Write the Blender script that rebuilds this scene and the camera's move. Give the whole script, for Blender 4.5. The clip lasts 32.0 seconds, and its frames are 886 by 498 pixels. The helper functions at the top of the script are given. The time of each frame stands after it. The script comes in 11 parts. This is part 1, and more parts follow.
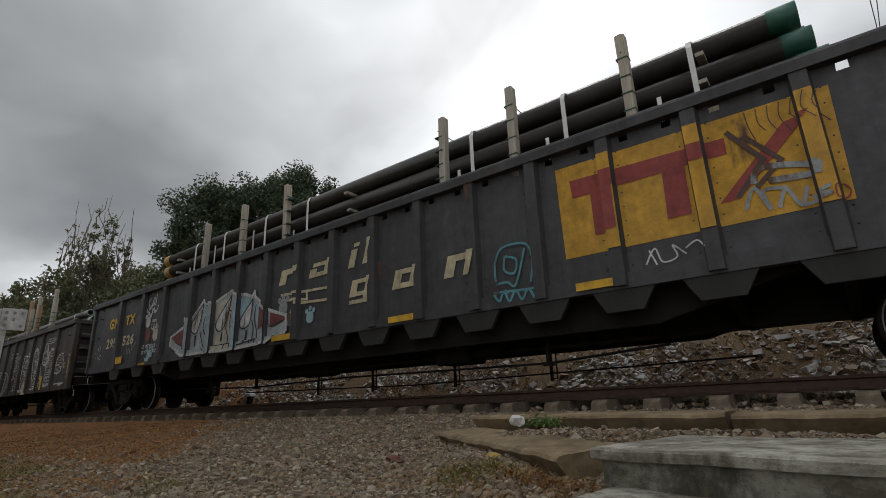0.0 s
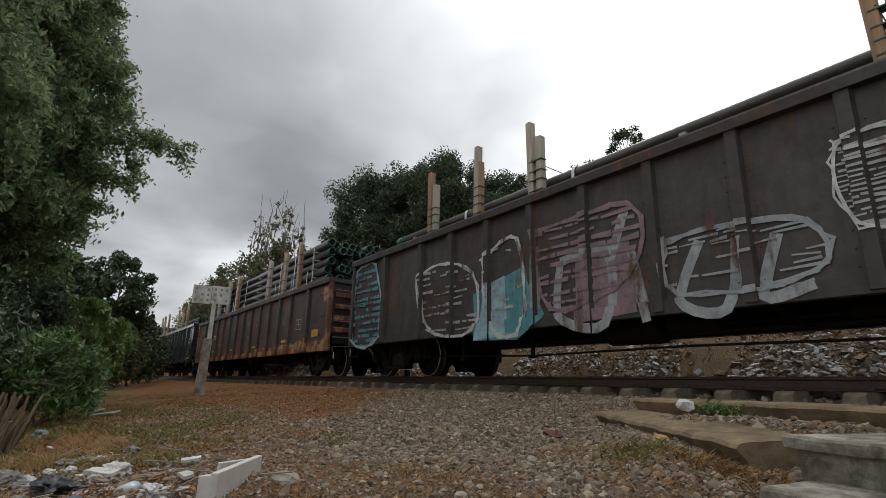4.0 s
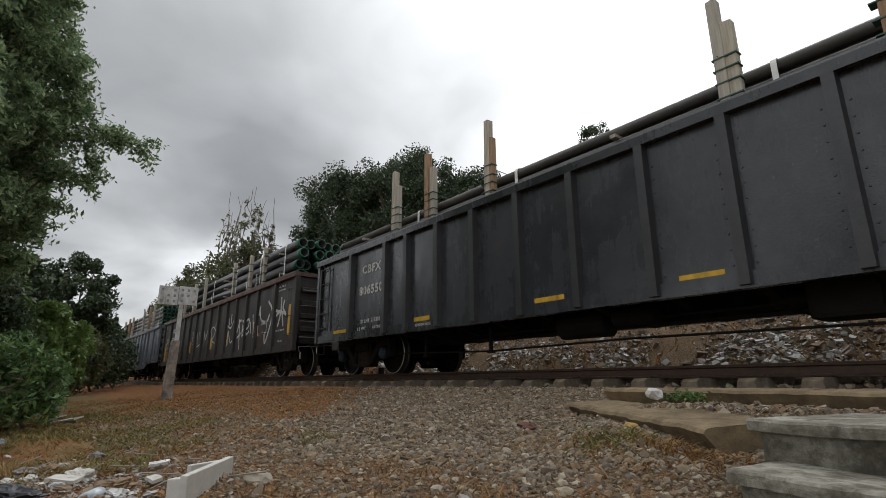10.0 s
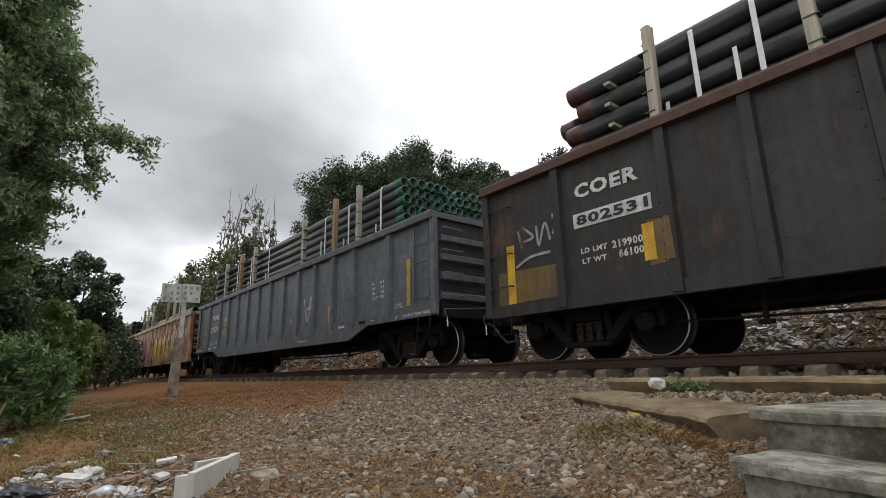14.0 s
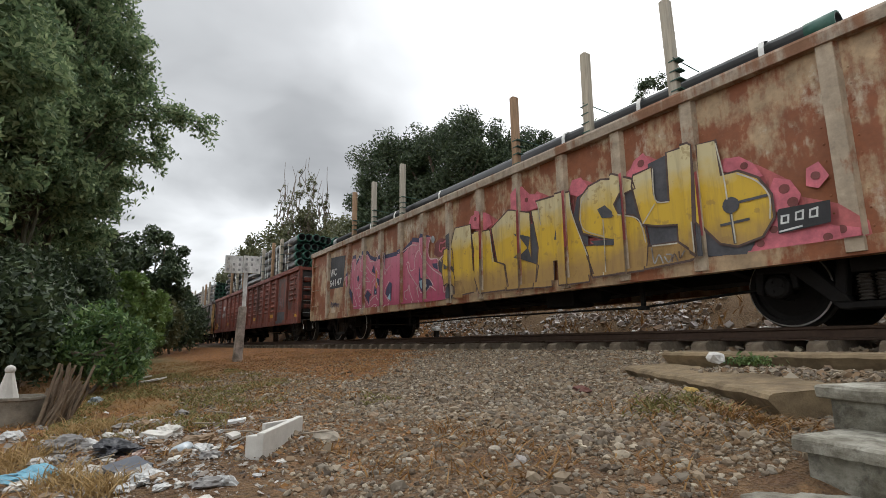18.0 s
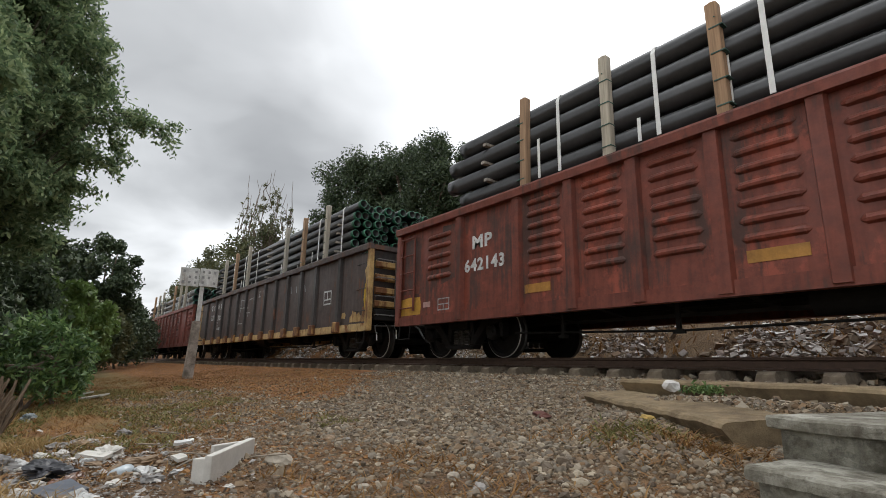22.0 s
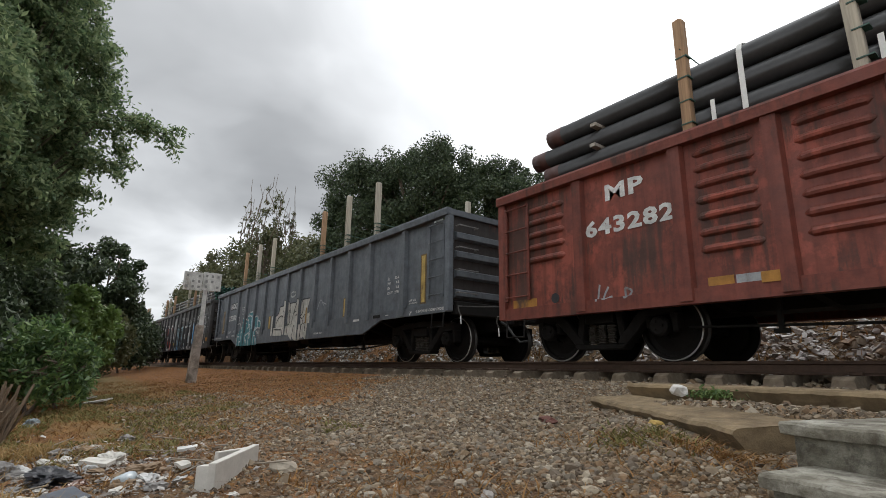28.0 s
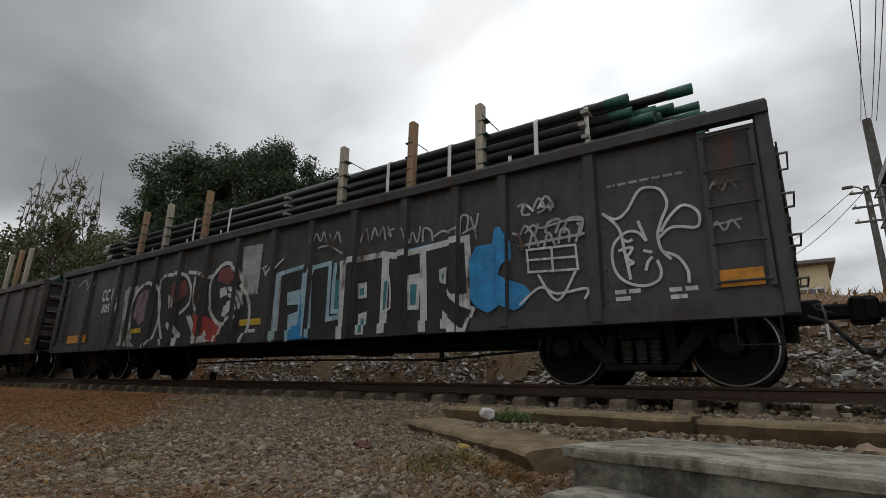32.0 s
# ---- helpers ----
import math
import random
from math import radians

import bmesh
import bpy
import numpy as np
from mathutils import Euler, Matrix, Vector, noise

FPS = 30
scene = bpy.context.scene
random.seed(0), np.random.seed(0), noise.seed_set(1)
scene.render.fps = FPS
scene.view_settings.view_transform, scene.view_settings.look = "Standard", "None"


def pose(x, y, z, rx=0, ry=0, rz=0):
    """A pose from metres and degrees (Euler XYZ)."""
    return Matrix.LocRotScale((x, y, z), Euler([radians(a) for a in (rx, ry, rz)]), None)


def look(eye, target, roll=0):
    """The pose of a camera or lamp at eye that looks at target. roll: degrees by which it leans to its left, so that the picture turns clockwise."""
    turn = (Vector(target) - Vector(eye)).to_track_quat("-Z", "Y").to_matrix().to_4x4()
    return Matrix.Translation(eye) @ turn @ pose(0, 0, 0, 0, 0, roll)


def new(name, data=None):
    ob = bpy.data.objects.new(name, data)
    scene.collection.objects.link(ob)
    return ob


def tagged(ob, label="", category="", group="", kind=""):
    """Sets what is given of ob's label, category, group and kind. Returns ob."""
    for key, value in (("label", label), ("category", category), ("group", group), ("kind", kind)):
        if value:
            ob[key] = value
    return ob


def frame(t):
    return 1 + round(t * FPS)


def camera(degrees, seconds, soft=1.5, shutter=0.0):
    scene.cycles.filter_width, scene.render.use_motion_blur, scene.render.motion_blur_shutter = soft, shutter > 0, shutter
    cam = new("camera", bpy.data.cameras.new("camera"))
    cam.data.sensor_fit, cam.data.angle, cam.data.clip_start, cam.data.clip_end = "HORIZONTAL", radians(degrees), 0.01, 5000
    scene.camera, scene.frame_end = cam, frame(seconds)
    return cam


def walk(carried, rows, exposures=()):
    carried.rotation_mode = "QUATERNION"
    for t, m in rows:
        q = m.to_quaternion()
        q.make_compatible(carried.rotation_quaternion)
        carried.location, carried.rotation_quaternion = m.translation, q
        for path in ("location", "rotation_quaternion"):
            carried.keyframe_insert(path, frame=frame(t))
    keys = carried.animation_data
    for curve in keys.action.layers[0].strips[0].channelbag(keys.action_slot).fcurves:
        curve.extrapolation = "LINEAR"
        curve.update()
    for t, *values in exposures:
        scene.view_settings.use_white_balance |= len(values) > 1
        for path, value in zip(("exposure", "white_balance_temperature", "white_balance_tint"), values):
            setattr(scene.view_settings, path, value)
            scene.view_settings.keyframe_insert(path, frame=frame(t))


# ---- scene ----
LENS = 82.1
cam = camera(LENS, 32.0, soft=0.85)
PATH = [
    (0.0, (0.059, 0.04, 0.065, 106.74, 2.12, 37.78)),
    (0.5, (0.034, 0.025, 0.051, 105.77, 0.76, 45.41)),
    (1.0, (0.02, 0.023, 0.033, 105.56, -0.25, 49.29)),
    (1.5, (0.026, 0.021, 0.028, 105.73, -0.75, 50.6)),
    (2.0, (0.018, 0.02, 0.023, 105.93, -0.77, 51.43)),
    (2.5, (0.023, 0.007, 0.021, 105.93, -0.78, 52.81)),
    (3.0, (0.017, 0.003, 0.019, 105.42, -0.96, 53.69)),
    (3.5, (0.01, -0.001, 0.015, 104.89, -1.17, 53.78)),
    (5.5, (0.001, 0.003, 0.002, 105.37, -0.8, 53.0)),
    (6.0, (-0.005, 0.008, 0.0, 105.46, -0.49, 52.81)),
    (6.5, (-0.007, 0.012, -0.001, 105.38, -0.35, 52.42)),
    (7.0, (-0.005, 0.005, -0.0, 105.17, -0.25, 52.09)),
    (7.5, (-0.003, -0.003, 0.001, 104.98, -0.33, 51.79)),
    (8.0, (-0.001, 0.001, 0.0, 104.88, -0.28, 51.61)),
    (8.5, (-0.001, -0.001, -0.0, 104.83, -0.31, 51.34)),
    (9.0, (0.0, 0.0, -0.0, 104.75, -0.15, 51.18)),
    (9.5, (-0.001, 0.003, -0.002, 104.68, 0.05, 50.97)),
    (10.0, (0.001, 0.003, -0.001, 104.59, 0.28, 50.84)),
    (10.5, (0.0, 0.002, -0.0, 104.49, 0.43, 50.73)),
    (11.0, (-0.003, 0.004, -0.001, 104.39, 0.52, 50.65)),
    (11.5, (-0.002, 0.003, -0.001, 104.28, 0.65, 50.61)),
    (12.0, (0.001, 0.002, 0.004, 104.19, 0.85, 50.61)),
    (12.5, (0.005, 0.004, 0.002, 104.2, 1.08, 50.6)),
    (13.0, (0.007, 0.004, 0.003, 104.2, 1.14, 50.61)),
    (13.5, (0.009, 0.002, 0.002, 104.15, 1.12, 50.77)),
    (14.0, (0.007, 0.001, 0.005, 103.8, 1.19, 51.24)),
    (14.5, (0.003, -0.001, 0.004, 103.21, 1.22, 51.56)),
    (16.5, (0.008, -0.007, 0.009, 102.08, -0.45, 56.01)),
    (17.0, (0.011, -0.005, 0.01, 101.48, -0.07, 56.36)),
    (17.5, (0.019, -0.013, 0.016, 100.91, 0.35, 56.69)),
    (18.0, (0.019, -0.019, 0.016, 100.56, 0.41, 56.79)),
    (18.5, (0.02, -0.022, 0.018, 100.44, 0.42, 56.8)),
    (19.0, (0.018, -0.024, 0.017, 100.49, 0.31, 56.59)),
    (19.5, (0.018, -0.026, 0.017, 100.56, 0.23, 56.42)),
    (20.0, (0.006, -0.022, 0.015, 100.95, -0.11, 55.35)),
    (20.5, (-0.0, -0.022, 0.015, 101.56, -0.6, 53.81)),
    (21.0, (-0.001, -0.015, 0.018, 102.33, -0.82, 52.55)),
    (21.5, (0.003, -0.016, 0.022, 102.69, -0.93, 52.29)),
    (22.0, (0.001, -0.019, 0.02, 102.92, -0.97, 52.4)),
    (22.5, (-0.005, -0.013, 0.02, 103.07, -1.11, 52.39)),
    (23.0, (-0.009, -0.019, 0.024, 103.09, -1.16, 52.3)),
    (23.5, (-0.015, -0.016, 0.024, 103.08, -1.12, 52.17)),
    (24.0, (-0.019, -0.011, 0.021, 103.01, -1.01, 52.0)),
    (24.5, (-0.022, -0.01, 0.023, 102.81, -0.89, 51.89)),
    (25.0, (-0.025, 0.001, 0.022, 102.73, -0.85, 51.75)),
    (25.5, (-0.024, 0.005, 0.024, 102.74, -0.89, 51.76)),
    (27.5, (-0.027, -0.008, 0.029, 103.16, -0.84, 52.44)),
    (28.0, (-0.029, -0.016, 0.029, 103.28, -0.88, 52.72)),
    (28.5, (-0.027, -0.016, 0.03, 103.4, -0.87, 53.08)),
    (29.0, (-0.033, -0.008, 0.029, 103.49, -0.81, 53.23)),
    (29.5, (-0.033, -0.008, 0.029, 103.55, -0.75, 53.25)),
    (30.0, (-0.03, -0.007, 0.031, 103.57, -0.74, 53.27)),
    (30.5, (-0.033, -0.014, 0.027, 103.61, -0.86, 53.17)),
    (31.0, (-0.039, -0.006, 0.028, 103.67, -0.99, 52.95)),
    (31.5, (-0.043, 0.013, 0.036, 104.02, -1.42, 48.9)),
    (32.0, (-0.008, 0.035, 0.072, 105.5, -1.21, 33.95)),
]
EXPOSURES = [(0.0, 0.0), (1.0, 0.18), (2.0, 0.28), (3.0, 0.32), (6.0, 0.42), (7.0, 0.59), (8.0, 0.54), (9.0, 0.44), (12.0, 0.55), (13.0, 0.66), (14.0, 0.80), (17.0, 0.95), (18.0, 0.92), (20.0, 0.92), (23.0, 0.86), (25.0, 0.84), (28.0, 0.79), (29.0, 0.52), (30.0, 0.48), (31.2, 0.44), (32.0, 0.0)]
walk(cam, [(t, pose(*p)) for t, p in PATH], EXPOSURES)

# ---- world and sun: a broken overcast, brighter where the sun stands behind it ----
SUN_AZ, SUN_EL = radians(-30), radians(40)
TO_SUN = Vector((math.sin(SUN_AZ) * math.cos(SUN_EL), math.cos(SUN_AZ) * math.cos(SUN_EL), math.sin(SUN_EL)))
world = bpy.data.worlds.new("overcast_sky")
scene.world = world
world.use_nodes = True


def node(nt, kind, **sets):
    n = nt.nodes.new(kind)
    for key, value in sets.items():
        if key == "blend":
            n.blend_type = value
        elif key == "op":
            n.operation = value
        elif key == "data":
            n.data_type = value
        else:
            n.inputs[key.replace("_", " ")].default_value = value
    return n


def ramp(nt, fac, *stops):
    n = nt.nodes.new("ShaderNodeValToRGB")
    el = n.color_ramp.elements
    while len(el) < len(stops):
        el.new(0.5)
    for e, (p, c) in zip(el, stops):
        e.position = p
        e.color = (*c, 1) if isinstance(c, tuple) else (c, c, c, 1)
    nt.links.new(fac, n.inputs[0])
    return n.outputs[0]


def maths(nt, op, a, b=None):
    n = node(nt, "ShaderNodeMath", op=op)
    for i, v in enumerate((a, b)):
        if v is None:
            continue
        if isinstance(v, (int, float)):
            n.inputs[i].default_value = v
        else:
            nt.links.new(v, n.inputs[i])
    return n.outputs[0]


def mixc(nt, fac, a, b, blend="MIX"):
    n = node(nt, "ShaderNodeMix", data="RGBA")
    n.blend_type = blend
    for i, v in ((0, fac), (6, a), (7, b)):
        if isinstance(v, (int, float)):
            n.inputs[i].default_value = v if i == 0 else (v, v, v, 1)
        elif isinstance(v, tuple):
            n.inputs[i].default_value = (*v, 1)
        else:
            nt.links.new(v, n.inputs[i])
    return n.outputs[2]


def noise_tex(nt, vec, scale, detail=5.0, rough=0.55, out=0):
    n = node(nt, "ShaderNodeTexNoise", Scale=scale, Detail=detail, Roughness=rough)
    if vec is not None:
        nt.links.new(vec, n.inputs["Vector"])
    return n.outputs[out]


def mapping(nt, vec, scale=(1, 1, 1), loc=(0, 0, 0), rot=(0, 0, 0)):
    n = node(nt, "ShaderNodeMapping", Scale=scale, Location=loc, Rotation=rot)
    nt.links.new(vec, n.inputs["Vector"])
    return n.outputs[0]


def build_sky():
    nt = world.node_tree
    bg = nt.nodes["Background"]
    tc = nt.nodes.new("ShaderNodeTexCoord").outputs["Generated"]
    sep = nt.nodes.new("ShaderNodeSeparateXYZ")
    nt.links.new(tc, sep.inputs[0])
    up = maths(nt, "ADD", maths(nt, "MAXIMUM", sep.outputs[2], 0.0), 0.22)
    comb = nt.nodes.new("ShaderNodeCombineXYZ")
    nt.links.new(maths(nt, "DIVIDE", sep.outputs[0], up), comb.inputs[0])
    nt.links.new(maths(nt, "DIVIDE", sep.outputs[1], up), comb.inputs[1])
    billow = noise_tex(nt, mapping(nt, comb.outputs[0], (1, 1, 1), (2.2, 5.1, 0)), 0.9, 4.0, 0.5, 1)
    warp = node(nt, "ShaderNodeVectorMath", op="MULTIPLY_ADD")
    nt.links.new(billow, warp.inputs[0])
    warp.inputs[1].default_value = (0.6, 0.6, 0.0)
    nt.links.new(comb.outputs[0], warp.inputs[2])
    large = noise_tex(nt, mapping(nt, warp.outputs[0], (0.62, 0.85, 1), (3.1, 0.4, 0)), 1.25, 4.0, 0.42)
    small = noise_tex(nt, mapping(nt, warp.outputs[0], (1, 1.2, 1), (1.0, 7.0, 0)), 3.0, 4.0, 0.45)
    cloud = maths(nt, "ADD", maths(nt, "MULTIPLY", large, 0.80), maths(nt, "MULTIPLY", small, 0.20))

    def towards(az, el, power):
        """1 in the direction given, falling off around it."""
        dot = node(nt, "ShaderNodeVectorMath", op="DOT_PRODUCT")
        nt.links.new(tc, dot.inputs[0])
        a, e = radians(az), radians(el)
        dot.inputs[1].default_value = (math.sin(a) * math.cos(e), math.cos(a) * math.cos(e), math.sin(e))
        return maths(nt, "POWER", maths(nt, "MAXIMUM", dot.outputs["Value"], 0.0), power)

    # the sun behind thin cloud, thin cloud beside it, a thick deck to the west and a gap low under the deck
    thin = maths(nt, "ADD", maths(nt, "MULTIPLY", towards(-30, 40, 9.0), 0.80), maths(nt, "MULTIPLY", towards(-6, 24, 5.0), 0.42))
    gap = maths(nt, "MULTIPLY", towards(-81, 18, 90.0), 0.14)
    deck = maths(nt, "SUBTRACT", 1.0, maths(nt, "MULTIPLY", towards(-76, 42, 7.0), 0.25))
    shape = ramp(nt, cloud, (0.36, 0.50), (0.45, 0.68), (0.50, 0.86), (0.55, 1.02), (0.64, 1.40))
    zenith = maths(nt, "MULTIPLY", maths(nt, "POWER", maths(nt, "MAXIMUM", sep.outputs[2], 0.0), 7.0), 1.8)
    # paler low down; unseen sky behind is raised to fill the train sides
    low = maths(nt, "MULTIPLY", maths(nt, "POWER", maths(nt, "SUBTRACT", 1.0, maths(nt, "MAXIMUM", sep.outputs[2], 0.0)), 5.0), 0.55)
    rear_sky_fill = maths(nt, "MULTIPLY", maths(nt, "MAXIMUM", maths(nt, "MULTIPLY", sep.outputs[1], -1.0), 0.0), 0.67)
    rest = maths(nt, "ADD", maths(nt, "ADD", low, rear_sky_fill), maths(nt, "ADD", zenith, gap))
    lum = maths(nt, "MULTIPLY", maths(nt, "MULTIPLY", shape, deck), maths(nt, "ADD", maths(nt, "ADD", thin, 0.42), rest))
    grey = nt.nodes.new("ShaderNodeCombineColor")
    for i, k in enumerate((0.975, 1.0, 1.025)):
        nt.links.new(maths(nt, "MULTIPLY", lum, k), grey.inputs[i])
    sky = nt.nodes.new("ShaderNodeTexSky")
    sky.sky_type, sky.sun_disc = "NISHITA", False
    sky.sun_elevation, sky.sun_rotation = SUN_EL, SUN_AZ
    blue = mixc(nt, 1.0, sky.outputs[0], (0.1, 0.1, 0.1), "MULTIPLY")
    nt.links.new(mixc(nt, 0.95, blue, grey.outputs[0]), bg.inputs[0])
    bg.inputs[1].default_value = 0.85


build_sky()
sun_data = bpy.data.lights.new("sun", "SUN")
sun_data.energy, sun_data.angle, sun_data.color = 0.8, radians(30), (1.0, 0.97, 0.92)
sun = new("sun", sun_data)
sun.matrix_world = look(TO_SUN * 60, (0, 0, 0))


# ---- materials ----
def material(name):
    m = bpy.data.materials.new(name)
    m.use_nodes = True
    nt = m.node_tree
    return m, nt, nt.nodes["Principled BSDF"], nt.nodes.new("ShaderNodeTexCoord").outputs["Object"]


def bump(nt, bsdf, height, strength=0.3, distance=0.02):
    b = node(nt, "ShaderNodeBump", Strength=strength, Distance=distance)
    nt.links.new(height, b.inputs["Height"])
    nt.links.new(b.outputs[0], bsdf.inputs["Normal"])


def shade(c, k):
    return tuple(min(1.0, v * k) for v in c)


def paint(name, base, rust=(0.16, 0.055, 0.022), amount=0.25, rough=0.55, grime=0.35, light=None, runs=0.28, coarse=1.3):
    """Weathered paint on steel: patches of rust, run-down streaks, chalking and grime."""
    m, nt, b, co = material(name)
    info = nt.nodes.new("ShaderNodeObjectInfo")
    off = node(nt, "ShaderNodeVectorMath", op="ADD")
    nt.links.new(co, off.inputs[0])
    nt.links.new(info.outputs["Location"], off.inputs[1])
    vec = off.outputs[0]
    big = noise_tex(nt, mapping(nt, vec, (1, 1, 0.6)), coarse, 9.0, 0.68)
    streak = noise_tex(nt, mapping(nt, vec, (9, 9, 0.7)), 1.0, 4.0, 0.6)
    grain = noise_tex(nt, vec, 38.0, 3.0, 0.6)
    mott = noise_tex(nt, vec, 5.5, 7.0, 0.7)
    col = mixc(nt, ramp(nt, mott, (0.3, 0.0), (0.7, 1.0)), shade(base, 0.62), shade(base, 1.3))
    if light:
        col = mixc(nt, ramp(nt, noise_tex(nt, mapping(nt, vec, (1, 1, 0.8), (7, 3, 1)), 1.7, 8.0, 0.7), (0.54, 0.0), (0.60, 1.0)), col, light)
    col = mixc(nt, maths(nt, "MULTIPLY", ramp(nt, streak, (0.45, 0.0), (0.72, 1.0)), grime), col, shade(base, 0.45))
    both = maths(nt, "ADD", maths(nt, "MULTIPLY", big, 1.0 - runs), maths(nt, "MULTIPLY", streak, runs))
    mask = ramp(nt, both, (0.66 - amount * 0.42, 0.0), (0.72 - amount * 0.38, 1.0))
    rcol = mixc(nt, mott, shade(rust, 0.55), shade(rust, 1.7))
    col = mixc(nt, mask, col, rcol)
    col = mixc(nt, maths(nt, "MULTIPLY", grain, 0.22), col, (0.02, 0.018, 0.016))
    nt.links.new(col, b.inputs["Base Color"])
    nt.links.new(ramp(nt, both, (0.35, rough - 0.08), (0.65, min(0.95, rough + 0.28))), b.inputs["Roughness"])
    bump(nt, b, maths(nt, "ADD", grain, maths(nt, "MULTIPLY", both, 2.0)), 0.18, 0.01)
    return m


def plain(name, base, rough=0.6, metal=0.0, var=0.25, scale=9.0, bumps=0.15, spread=0.0):
    """A surface of one stuff with mottling at two scales; spread: difference from piece to piece."""
    m, nt, b, co = material(name)
    n1 = noise_tex(nt, co, scale, 6.0, 0.65)
    n2 = noise_tex(nt, co, scale * 7, 3.0, 0.6)
    n = maths(nt, "ADD", maths(nt, "MULTIPLY", n1, 0.7), maths(nt, "MULTIPLY", n2, 0.3))
    col = mixc(nt, ramp(nt, n, (0.32, 0.0), (0.68, 1.0)), shade(base, 1 - var), shade(base, 1 + var))
    if spread:
        info = nt.nodes.new("ShaderNodeObjectInfo")
        col = mixc(nt, maths(nt, "MULTIPLY", info.outputs["Random"], spread), col, shade(base, 0.45))
    nt.links.new(col, b.inputs["Base Color"])
    b.inputs["Roughness"].default_value, b.inputs["Metallic"].default_value = rough, metal
    bump(nt, b, n, bumps, 0.01)
    return m


def islands(name, colours, rough=0.85, trans=0.0):
    """Many small pieces in one mesh, each with its own shade out of a few."""
    m, nt, b, co = material(name)
    geo = nt.nodes.new("ShaderNodeNewGeometry")
    k = len(colours)
    col = ramp(nt, geo.outputs["Random Per Island"], *[(i / (k - 1), c) for i, c in enumerate(colours)])
    col = mixc(nt, maths(nt, "MULTIPLY", noise_tex(nt, co, 25.0, 4.0), 0.5), col, shade(colours[0], 0.6))
    nt.links.new(col, b.inputs["Base Color"])
    b.inputs["Roughness"].default_value = rough
    if trans:
        t = nt.nodes.new("ShaderNodeBsdfTranslucent")
        nt.links.new(col, t.inputs[0])
        mx = node(nt, "ShaderNodeMixShader", Fac=trans)
        nt.links.new(b.outputs[0], mx.inputs[1])
        nt.links.new(t.outputs[0], mx.inputs[2])
        nt.links.new(mx.outputs[0], nt.nodes["Material Output"].inputs[0])
    return m


def wood(name, base, grey=0.4):
    m, nt, b, co = material(name)
    info = nt.nodes.new("ShaderNodeObjectInfo")
    grain = noise_tex(nt, mapping(nt, co, (30, 30, 1.5)), 1.0, 5.0, 0.6)
    blot = noise_tex(nt, co, 3.0, 4.0)
    col = mixc(nt, ramp(nt, grain, (0.35, 0.0), (0.65, 1.0)), shade(base, 0.65), shade(base, 1.15))
    g = sum(base) / 3
    col = mixc(nt, maths(nt, "MULTIPLY", maths(nt, "ADD", blot, info.outputs["Random"]), grey * 0.6), col, (g * 0.8, g * 0.8, g * 0.78))
    nt.links.new(col, b.inputs["Base Color"])
    b.inputs["Roughness"].default_value = 0.85
    bump(nt, b, grain, 0.3, 0.005)
    return m


def concrete(name, base, stain=(0.08, 0.07, 0.05)):
    m, nt, b, co = material(name)
    n1 = noise_tex(nt, co, 2.6, 8.0, 0.68)
    n2 = noise_tex(nt, co, 60.0, 4.0, 0.7)
    n3 = noise_tex(nt, mapping(nt, co, (1, 1, 1), (4, 1, 2)), 6.0, 8.0, 0.72)
    col = mixc(nt, ramp(nt, n3, (0.35, 0.0), (0.65, 1.0)), shade(base, 0.62), shade(base, 1.3))
    col = mixc(nt, maths(nt, "MULTIPLY", ramp(nt, n1, (0.45, 0.0), (0.60, 1.0)), 0.75), col, stain)
    col = mixc(nt, maths(nt, "MULTIPLY", n2, 0.3), col, shade(base, 0.5))
    nt.links.new(col, b.inputs["Base Color"])
    b.inputs["Roughness"].default_value = 0.92
    bump(nt, b, maths(nt, "ADD", n2, maths(nt, "MULTIPLY", n3, 2.0)), 0.5, 0.012)
    return m


def cast(name, base, pale, stain):
    """Old rendered concrete: pale rubbed patches, dark damp runs, pits."""
    m, nt, b, co = material(name)
    broad = noise_tex(nt, mapping(nt, co, (1, 1, 1.6)), 5.0, 8.0, 0.62)
    spots = noise_tex(nt, mapping(nt, co, (1, 1, 1), (3, 7, 1)), 17.0, 7.0, 0.7)
    damp = noise_tex(nt, mapping(nt, co, (1.0, 1.0, 0.35), (8, 2, 5)), 7.0, 6.0, 0.6)
    pits = noise_tex(nt, co, 90.0, 3.0, 0.7)
    col = mixc(nt, ramp(nt, broad, (0.42, 0.0), (0.60, 1.0)), base, pale)
    col = mixc(nt, maths(nt, "MULTIPLY", ramp(nt, spots, (0.50, 0.0), (0.62, 1.0)), 0.55), col, stain)
    col = mixc(nt, maths(nt, "MULTIPLY", ramp(nt, damp, (0.53, 0.0), (0.66, 1.0)), 0.8), col, stain)
    col = mixc(nt, maths(nt, "MULTIPLY", pits, 0.25), col, shade(base, 0.5))
    nt.links.new(col, b.inputs["Base Color"])
    b.inputs["Roughness"].default_value = 0.93
    bump(nt, b, maths(nt, "ADD", maths(nt, "MULTIPLY", pits, 0.6), maths(nt, "MULTIPLY", spots, 2.0)), 0.6, 0.012)
    return m


